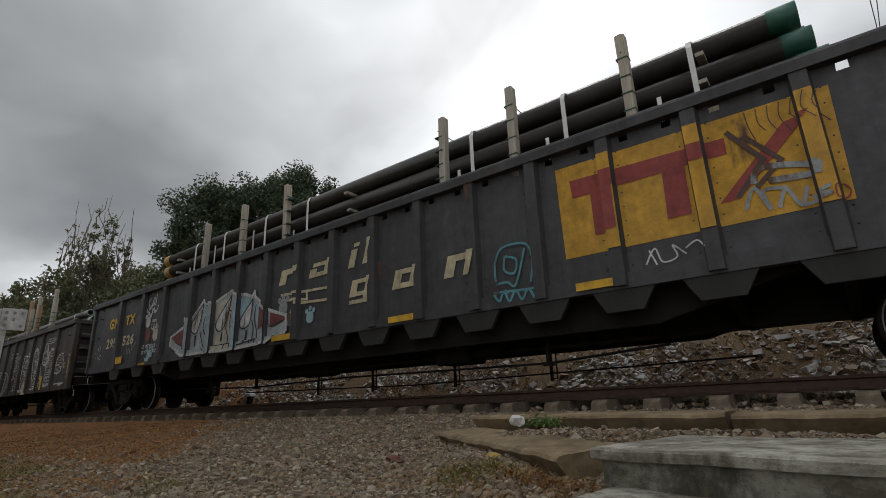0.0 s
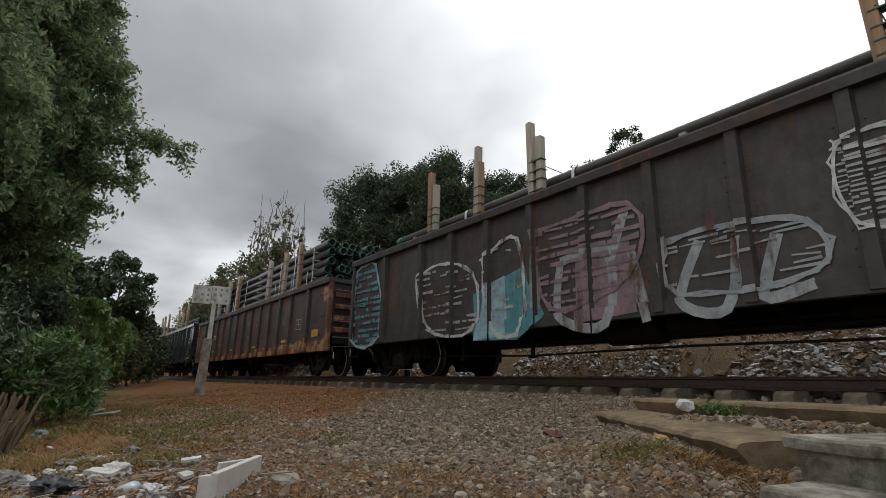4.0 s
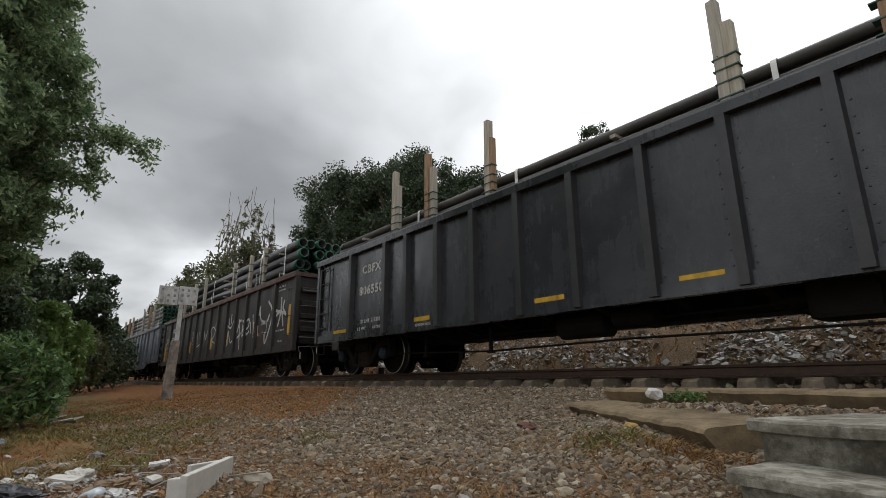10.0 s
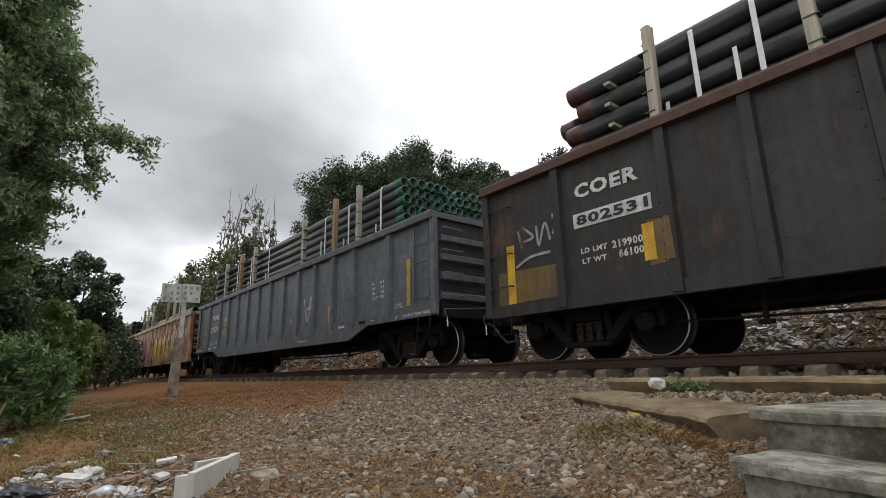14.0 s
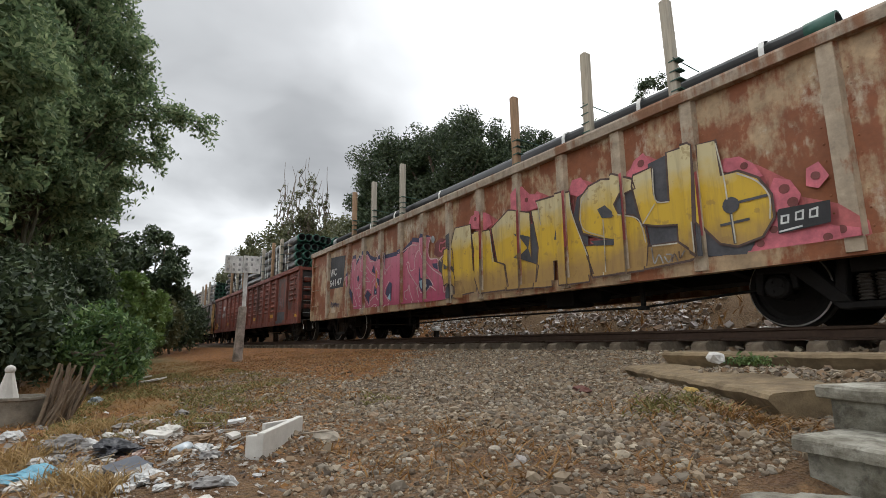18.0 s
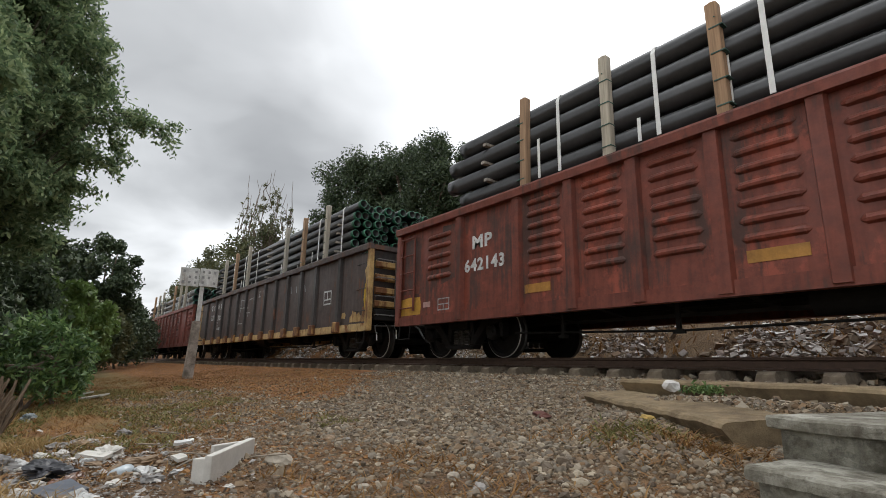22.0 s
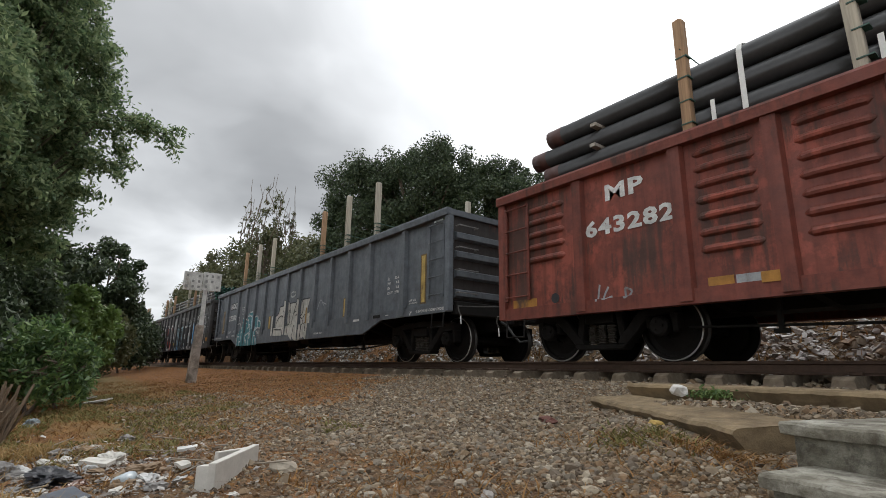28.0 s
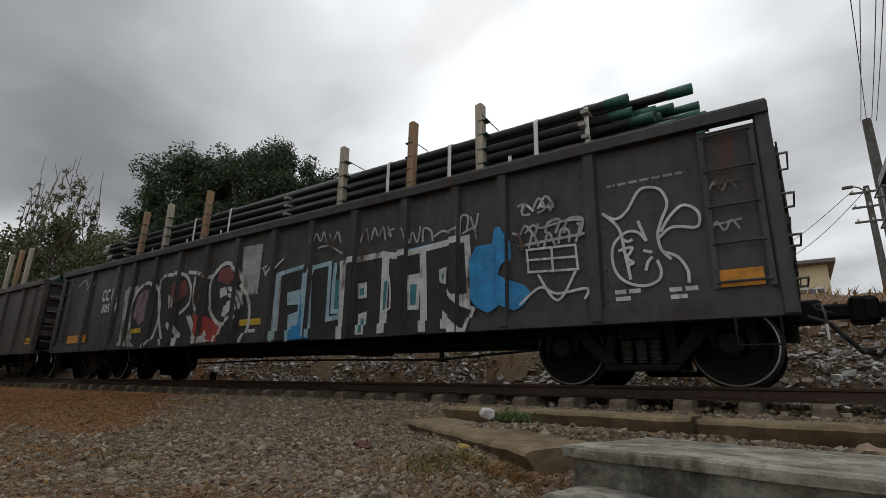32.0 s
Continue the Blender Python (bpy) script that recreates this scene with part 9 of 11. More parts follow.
    c.tag([[(8.99, 1.32), (8.77, 1.14), (8.67, 1.03)]], 0.024, INK_ROSE_PALE, 0.010)
    c.tag([[(9.91, 1.01), (9.74, 1.05), (9.69, 1.15), (9.64, 0.97), (9.47, 0.72)]], 0.024, INK_ROSE_PALE, 0.010)
    c.tag([[(9.37, 1.06), (9.28, 0.88), (9.18, 0.72)]], 0.024, INK_ROSE_PALE, 0.010)
    c.tag([[(9.91, 1.01), (9.88, 0.87), (9.80, 0.83)]], 0.024, INK_ROSE_PALE, 0.010)
    c.tag([[(10.06, 1.93), (9.61, 2.03), (9.34, 1.99)]], 0.024, INK_ROSE_PALE, 0.010)
    c.layer([[(12.59, 1.65), (12.48, 1.69), (12.40, 1.57), (12.50, 1.48)]], INK_NAVY, 0.007)
    c.layer([[(12.03, 1.09), (11.89, 1.23), (11.65, 1.10), (11.77, 1.04), (11.76, 0.85)]], INK_NAVY, 0.007)
    c.layer([[(11.51, 1.08), (11.46, 1.30), (11.34, 1.22), (11.33, 1.07)]], INK_NAVY, 0.007)
    c.layer([[(11.26, 1.49), (11.00, 1.41), (11.03, 1.23), (11.19, 1.41)]], INK_NAVY, 0.007)
    c.layer([[(10.85, 1.05), (10.79, 1.19), (10.63, 1.32), (10.52, 1.26), (10.57, 0.84)]], INK_NAVY, 0.007)
    c.layer([[(11.64, 1.69), (11.51, 1.87), (11.42, 1.59)]], INK_NAVY, 0.007)
    c.layer([[(10.96, 2.06), (10.88, 2.06), (10.89, 1.71), (10.97, 1.86)]], INK_NAVY, 0.007)
    c.layer([[(13.09, 1.42), (12.86, 1.25), (12.81, 0.92), (13.06, 1.25)]], INK_NAVY, 0.007)
    c.layer([[(10.74, 0.94), (10.59, 1.04), (10.57, 0.86)]], INK_SKY, 0.008)
    c.layer([[(11.40, 1.16), (11.36, 1.16), (11.36, 1.10), (11.40, 1.11)]], INK_SKY, 0.008)
    c.layer([[(11.40, 1.68), (11.29, 1.67), (11.26, 1.23), (11.38, 1.22)]], INK_ORANGE, 0.010)
    c.tag([[(13.22, 1.66), (13.11, 1.47), (13.01, 1.44), (12.86, 1.27), (12.80, 1.27)]], 0.022, INK_ROSE_PALE, 0.010)
    c.tag([[(13.22, 1.66), (13.00, 1.80), (12.91, 2.11), (12.76, 2.08), (12.75, 1.84)]], 0.022, INK_ROSE_PALE, 0.010)
    c.tag([[(12.75, 1.84), (12.59, 2.09), (12.44, 2.15), (12.25, 1.87), (12.00, 1.69), (11.91, 1.69), (12.08, 1.59), (12.11, 1.41), (12.37, 1.38), (12.41, 1.34), (12.14, 1.27), (12.12, 1.08), (12.39, 1.18)]], 0.022, INK_ROSE_PALE, 0.010)
    c.tag([[(12.15, 1.81), (12.13, 2.15), (11.92, 2.14), (11.73, 1.96), (11.50, 1.93)]], 0.022, INK_ROSE_PALE, 0.010)
    c.tag([[(12.48, 1.71), (12.54, 1.57), (12.50, 1.42), (12.44, 1.32), (12.65, 1.33)]], 0.022, INK_ROSE_PALE, 0.010)
    c.tag([[(12.91, 1.66), (12.78, 1.23), (12.52, 0.87), (12.78, 0.88)]], 0.022, INK_ROSE_PALE, 0.010)
    c.tag([[(12.52, 1.25), (12.28, 0.90), (11.97, 0.79), (12.19, 0.75)]], 0.022, INK_ROSE_PALE, 0.010)
    c.tag([[(11.97, 1.88), (11.64, 1.64), (11.41, 1.53), (11.59, 1.40)]], 0.022, INK_ROSE_PALE, 0.010)
    c.tag([[(12.02, 1.48), (11.73, 1.43), (11.92, 1.57)]], 0.022, INK_ROSE_PALE, 0.010)
    c.tag([[(11.66, 1.20), (11.89, 1.25), (12.05, 1.09), (11.76, 0.82), (11.69, 0.93), (11.44, 1.03), (11.24, 1.02), (11.06, 0.90)]], 0.022, INK_ROSE_PALE, 0.010)
    c.tag([[(11.54, 1.05), (11.51, 1.26), (11.40, 1.38)]], 0.022, INK_ROSE_PALE, 0.010)
    c.tag([[(11.37, 2.13), (11.29, 2.13), (11.27, 1.85), (11.23, 1.54), (11.03, 1.22), (10.99, 1.47), (11.22, 1.80), (10.99, 2.10)]], 0.022, INK_ROSE_PALE, 0.010)
    c.tag([[(10.99, 2.10), (10.99, 1.87), (10.86, 1.51), (10.82, 1.58), (10.58, 1.71)]], 0.022, INK_ROSE_PALE, 0.010)
    c.tag([[(10.88, 2.09), (10.90, 1.69), (10.74, 1.61)]], 0.022, INK_ROSE_PALE, 0.010)
    c.tag([[(10.63, 1.33), (10.81, 1.20), (10.87, 1.05), (10.62, 0.85)]], 0.022, INK_ROSE_PALE, 0.010)
    c.tag([[(11.63, 0.76), (11.46, 0.82), (11.34, 0.82), (11.22, 0.74)]], 0.022, INK_ROSE_PALE, 0.010)
    c.tag([[(10.83, 0.72), (10.62, 0.80)]], 0.022, INK_ROSE_PALE, 0.010)
    c.layer([[(7.42, 1.99), (7.32, 2.20), (7.06, 2.25), (6.76, 2.13), (6.70, 1.93), (6.87, 1.86)]], INK_ROSE, 0.004)
    c.layer([[(6.19, 2.08), (6.08, 2.32), (5.89, 2.42), (5.70, 2.23), (5.44, 2.16), (5.51, 1.96), (5.78, 1.96)]], INK_ROSE, 0.004)
    c.layer([[(4.88, 2.02), (4.79, 2.21), (4.62, 2.21), (4.51, 2.05), (4.64, 1.92)]], INK_ROSE, 0.004)
    c.layer([[(3.84, 2.01), (3.72, 2.18), (3.58, 2.24), (3.47, 2.08), (3.34, 2.06), (3.45, 1.95), (3.70, 1.92)]], INK_ROSE, 0.004)
    c.layer([[(2.65, 1.71), (2.57, 1.84), (2.42, 1.82), (2.29, 1.70), (2.21, 1.54), (2.34, 1.53), (2.50, 1.67)]], INK_ROSE, 0.004)
    c.layer([[(2.16, 1.39), (2.11, 1.49), (1.97, 1.43), (1.89, 1.26), (1.96, 1.10), (2.14, 1.14)]], INK_ROSE, 0.004)
    c.layer([[(1.82, 1.50), (1.71, 1.54), (1.64, 1.38), (1.74, 1.28), (1.84, 1.33)]], INK_ROSE, 0.004)
    c.layer([[(2.43, 0.76), (2.29, 0.94), (2.12, 1.11), (1.89, 1.06), (1.66, 0.90), (1.45, 0.83), (1.44, 0.76)]], INK_ROSE, 0.004)
    c.layer([blob(3.62, 2.11, 0.05, 0.05, 3, 0.08, 12)], INK_WINE, 0.006)
    c.layer([blob(2.38, 1.70, 0.04, 0.04, 3, 0.08, 12)], INK_WINE, 0.006)
    c.layer([blob(2.03, 1.35, 0.05, 0.05, 3, 0.08, 12)], INK_WINE, 0.006)
    c.layer([blob(1.97, 1.20, 0.05, 0.05, 3, 0.08, 12)], INK_WINE, 0.006)
    c.layer([blob(2.17, 0.96, 0.04, 0.04, 3, 0.08, 12)], INK_WINE, 0.006)
    c.layer([blob(2.05, 1.02, 0.04, 0.04, 3, 0.08, 12)], INK_WINE, 0.006)
    c.layer([blob(1.75, 1.41, 0.04, 0.04, 3, 0.08, 12)], INK_WINE, 0.006)
    c.layer([blob(1.58, 0.84, 0.04, 0.04, 3, 0.08, 12)], INK_WINE, 0.006)
    c.layer([blob(5.77, 2.15, 0.04, 0.04, 3, 0.08, 12)], INK_WINE, 0.006)
    c.layer([blob(7.06, 2.09, 0.04, 0.04, 3, 0.08, 12)], INK_WINE, 0.006)
    c.layer([blob(2.31, 0.84, 0.04, 0.04, 3, 0.08, 12)], INK_WINE, 0.006)
    c.layer([blob(1.72, 0.80, 0.04, 0.04, 3, 0.08, 12)], INK_WINE, 0.006)
    c.layer([[(3.52, 2.07), (3.16, 2.12), (3.19, 1.47), (3.49, 1.50)]], INK_SLATE, 0.006)
    c.layer([[(4.10, 1.94), (3.70, 1.92), (3.67, 1.34), (4.04, 1.44)]], INK_SLATE, 0.006)
    c.layer([[(3.60, 1.30), (3.14, 1.22), (3.16, 0.99), (3.57, 1.01)]], INK_SLATE, 0.006)
    c.layer([[(2.94, 1.19), (2.59, 0.90), (2.33, 0.91), (2.43, 0.74), (2.94, 0.79)]], INK_SLATE, 0.006)
    c.layer([[(4.70, 1.93), (4.48, 2.00), (4.55, 1.15), (4.83, 1.53)]], INK_SLATE, 0.006)
    c.layer([[(5.79, 1.72), (5.40, 1.74), (5.48, 1.02), (5.76, 1.09)]], INK_SLATE, 0.006)
    c.layer([[(8.31, 1.55), (8.00, 1.71), (7.83, 2.08), (7.31, 2.05), (7.25, 1.18), (7.10, 1.04), (7.18, 0.76), (7.73, 0.73), (7.76, 1.02), (8.25, 1.02)]], YELLOW_FADE, 0.007, label="tall yellow spray-painted letter")
    c.layer(ring_of([(8.31, 1.55), (8.00, 1.71), (7.83, 2.08), (7.31, 2.05), (7.25, 1.18), (7.10, 1.04), (7.18, 0.76), (7.73, 0.73), (7.76, 1.02), (8.25, 1.02)], 0.028), LOGO_DARK, 0.007)
    c.layer([[(8.30, 1.34), (8.26, 1.52), (8.12, 1.59), (8.10, 1.68), (7.97, 1.70), (7.91, 1.64), (7.89, 1.29), (7.88, 1.18), (7.84, 1.07), (7.86, 0.73), (7.89, 0.93), (8.00, 1.00), (8.10, 0.96), (8.22, 1.05), (8.29, 1.18)]], YELLOW_FADE, 0.008, label="tall yellow spray-painted letter")
    c.layer(ring_of([(8.30, 1.34), (8.26, 1.52), (8.12, 1.59), (8.10, 1.68), (7.97, 1.70), (7.91, 1.64), (7.89, 1.29), (7.88, 1.18), (7.84, 1.07), (7.86, 0.73), (7.89, 0.93), (8.00, 1.00), (8.10, 0.96), (8.22, 1.05), (8.29, 1.18)], 0.028), LOGO_DARK, 0.010)
    c.layer([[(8.00, 1.35), (7.93, 1.34), (7.88, 1.29), (7.90, 1.21), (7.96, 1.26)]], INK_SLATE, 0.011)
    c.layer([[(7.84, 1.03), (7.64, 1.03), (7.52, 0.84), (7.53, 0.69), (7.86, 0.72)]], INK_OCHRE, 0.009)
    c.layer([[(7.28, 1.86), (6.74, 1.84), (6.62, 1.25), (6.37, 1.17), (6.29, 0.72), (6.98, 0.72), (7.13, 1.06)]], YELLOW_FADE, 0.008, label="tall yellow spray-painted letter")
    c.layer(ring_of([(7.28, 1.86), (6.74, 1.84), (6.62, 1.25), (6.37, 1.17), (6.29, 0.72), (6.98, 0.72), (7.13, 1.06)], 0.028), LOGO_DARK, 0.010)
    c.layer([[(6.69, 1.85), (6.22, 2.08), (5.69, 1.92), (5.69, 1.11), (5.54, 1.04), (5.63, 0.69), (6.26, 0.71), (6.34, 1.15), (6.55, 1.23)]], YELLOW_FADE, 0.008, label="tall yellow spray-painted letter")
    c.layer(ring_of([(6.69, 1.85), (6.22, 2.08), (5.69, 1.92), (5.69, 1.11), (5.54, 1.04), (5.63, 0.69), (6.26, 0.71), (6.34, 1.15), (6.55, 1.23)], 0.028), LOGO_DARK, 0.010)
    c.layer([[(5.66, 1.94), (5.48, 1.92), (5.55, 2.07), (4.83, 2.05), (4.82, 1.77), (4.55, 1.04), (4.51, 0.67), (5.06, 0.67), (5.07, 1.05), (5.21, 1.06), (5.22, 0.67), (5.63, 0.69), (5.53, 1.31)]], YELLOW_FADE, 0.008, label="tall yellow spray-painted letter")
    c.layer(ring_of([(5.66, 1.94), (5.48, 1.92), (5.55, 2.07), (4.83, 2.05), (4.82, 1.77), (4.55, 1.04), (4.51, 0.67), (5.06, 0.67), (5.07, 1.05), (5.21, 1.06), (5.22, 0.67), (5.63, 0.69), (5.53, 1.31)], 0.028), LOGO_DARK, 0.010)
    c.layer([[(4.09, 2.03), (4.01, 2.07), (3.76, 1.94), (3.72, 1.80), (3.90, 1.77), (4.00, 1.64), (3.94, 1.50), (3.77, 1.46), (3.62, 1.26), (3.59, 1.05), (3.65, 0.72), (4.45, 0.72), (4.57, 1.03), (4.59, 1.19), (4.30, 1.17), (4.04, 1.18), (4.29, 1.24), (4.62, 1.37), (4.69, 1.59), (4.64, 1.90), (4.47, 2.03), (4.25, 2.07)]], YELLOW_FADE, 0.008, label="tall yellow spray-painted letter")
    c.layer(ring_of([(4.09, 2.03), (4.01, 2.07), (3.76, 1.94), (3.72, 1.80), (3.90, 1.77), (4.00, 1.64), (3.94, 1.50), (3.77, 1.46), (3.62, 1.26), (3.59, 1.05), (3.65, 0.72), (4.45, 0.72), (4.57, 1.03), (4.59, 1.19), (4.30, 1.17), (4.04, 1.18), (4.29, 1.24), (4.62, 1.37), (4.69, 1.59), (4.64, 1.90), (4.47, 2.03), (4.25, 2.07)], 0.028), LOGO_DARK, 0.010)
    c.layer([[(3.74, 1.98), (3.46, 2.01), (3.46, 1.66), (3.42, 1.54), (3.27, 1.52), (3.25, 2.13), (2.93, 2.13), (2.88, 2.08), (2.95, 1.16), (2.95, 0.81), (3.20, 1.01), (3.19, 1.21), (3.47, 1.25), (3.66, 1.31), (3.70, 1.46), (3.77, 1.84)]], YELLOW_FADE, 0.008, label="tall yellow spray-painted letter")
    c.layer(ring_of([(3.74, 1.98), (3.46, 2.01), (3.46, 1.66), (3.42, 1.54), (3.27, 1.52), (3.25, 2.13), (2.93, 2.13), (2.88, 2.08), (2.95, 1.16), (2.95, 0.81), (3.20, 1.01), (3.19, 1.21), (3.47, 1.25), (3.66, 1.31), (3.70, 1.46), (3.77, 1.84)], 0.028), LOGO_DARK, 0.010)
    c.layer([[(2.87, 2.10), (2.64, 2.08), (2.62, 1.66), (2.44, 1.66), (2.25, 1.53), (2.14, 1.32), (2.14, 1.08), (2.27, 0.90), (2.53, 0.84), (2.71, 0.90), (2.85, 1.07), (2.92, 1.18)]], YELLOW_FADE, 0.008, label="tall yellow spray-painted letter")
    c.layer(ring_of([(2.87, 2.10), (2.64, 2.08), (2.62, 1.66), (2.44, 1.66), (2.25, 1.53), (2.14, 1.32), (2.14, 1.08), (2.27, 0.90), (2.53, 0.84), (2.71, 0.90), (2.85, 1.07), (2.92, 1.18)], 0.028), LOGO_DARK, 0.010)
    c.layer([[(3.60, 1.02), (3.20, 1.01), (2.95, 0.79), (2.99, 0.76), (3.64, 0.73)]], INK_OCHRE, 0.008, label="tall yellow spray-painted letter")
    c.layer(ring_of([(3.60, 1.02), (3.20, 1.01), (2.95, 0.79), (2.99, 0.76), (3.64, 0.73)], 0.028), LOGO_DARK, 0.010)
    c.layer([[(5.11, 1.61), (5.18, 1.38), (5.07, 1.36)]], INK_SLATE, 0.011)
    c.layer([[(6.00, 1.62), (5.70, 1.52), (5.75, 1.34), (5.66, 1.09), (6.02, 1.22), (5.77, 1.35)]], INK_SLATE, 0.011)
    c.layer([[(8.10, 1.40), (7.91, 1.29), (8.09, 1.29)]], INK_SLATE, 0.011)
    c.layer([[(4.34, 1.66), (4.21, 1.69), (4.00, 1.48), (4.27, 1.52)]], INK_SLATE, 0.011)
    c.layer([[(4.49, 1.24), (4.04, 1.19), (4.05, 1.11), (4.40, 1.16)]], INK_SLATE, 0.011)
    c.tag([[(2.62, 1.31), (2.17, 1.32)], [(2.56, 1.24), (2.55, 0.89)], [(2.67, 1.10), (2.39, 1.11)]], 0.030, INK_SLATE, 0.012, False)
    c.layer([blob(2.55, 1.30, 0.09, 0.09, 3, 0.05, 14)], INK_SLATE, 0.013)
    c.tag([[(4.47, 1.97), (4.61, 1.82), (4.64, 1.56), (4.56, 1.40), (4.25, 1.26)]], 0.016, INK_CREAM, 0.013)
    c.tag([[(4.25, 1.50), (4.25, 1.18), (4.26, 0.73)]], 0.016, INK_CREAM, 0.013)
    c.tag([[(3.95, 1.49), (3.70, 1.38), (3.62, 1.07)]], 0.016, INK_CREAM, 0.013)
    c.tag([[(3.45, 1.53), (3.64, 1.31)]], 0.016, INK_CREAM, 0.013)
    c.tag([[(3.44, 1.98), (3.44, 1.58), (3.26, 1.51)]], 0.016, INK_CREAM, 0.013)
    c.tag([[(2.64, 2.04), (2.59, 1.63), (2.58, 1.37)]], 0.016, INK_CREAM, 0.013)
    c.tag([[(2.45, 1.63), (2.26, 1.49), (2.16, 1.30), (2.18, 1.07)]], 0.016, INK_CREAM, 0.013)
    c.tag([[(2.55, 1.20), (2.54, 0.88)]], 0.016, INK_CREAM, 0.013)
    c.tag([[(4.55, 1.04), (4.79, 1.69), (4.83, 2.01)]], 0.016, INK_CREAM, 0.013)
    c.tag([[(2.96, 1.19), (2.96, 0.84)]], 0.016, INK_CREAM, 0.013)
    c.tag([[(3.53, 1.01), (3.20, 0.99)]], 0.016, INK_CREAM, 0.013)
    c.tag([[(5.49, 2.03), (5.44, 1.66)]], 0.016, INK_CREAM, 0.013)
    c.tag([[(6.64, 1.24), (6.71, 1.80)]], 0.016, INK_CREAM, 0.013)
    c.tag([[(3.54, 0.99), (3.52, 0.79), (3.45, 0.89), (3.40, 0.77)], [(3.38, 0.86), (3.33, 0.78), (3.28, 0.86), (3.36, 0.88)], [(3.29, 0.77), (3.25, 0.87), (3.21, 0.77)], [(3.19, 0.89), (3.18, 0.81), (3.12, 0.89)]], 0.018, INK_PALE, 0.013)
    c.layer([[(2.11, 1.11), (2.09, 1.15), (1.65, 1.14), (1.67, 0.93), (2.12, 0.9)]], INK_BLACK, 0.009, "label_patch", "black stencil patch")
    c.tag([[(2.07, 1.07), (2.01, 1.07), (2.02, 1.0), (2.08, 1.0), (2.07, 1.07)], [(1.94, 1.08), (1.88, 1.09), (1.89, 1.01), (1.95, 1.01), (1.94, 1.08)], [(1.82, 1.08), (1.76, 1.09), (1.77, 1.01), (1.83, 1.01), (1.82, 1.08)], [(2.1, 0.92), (1.91, 0.94)]], 0.018, INK_WHITE, 0.012, False)
    CARS.append(c)
    LOADS.append(load(c, "black pipes just over the side between tall thin stakes", 2, 9, 0.13, 3.24, (PIPE_BLACK, PIPE_DKGREEN, PIPE_GREY), 1.5, 15.2, (3.1, 4.55, 6.1, 10.25, 11.8, 13.1), 4.22, (STAKE_PALE, STAKE_PALE, STAKE_BROWN), (2.2, 3.8, 5.2, 8.9, 11.0, 12.4), 7))


def red_car(label, seed, base):
    m = paints("boxcar_red_%d" % seed, shade(base, 0.9), (0.070, 0.032, 0.024), 0.37, chord=shade(base, 0.85), grime=0.6, light=shade(base, 1.45), runs=0.35)
    return Car(label, 16.33 if seed == 8 else 16.15, 2.60, 0.60, SHORT if seed == 8 else STANDARD, m, kind="ribbed", half=0.10, corner_slot=0, ladder=True)


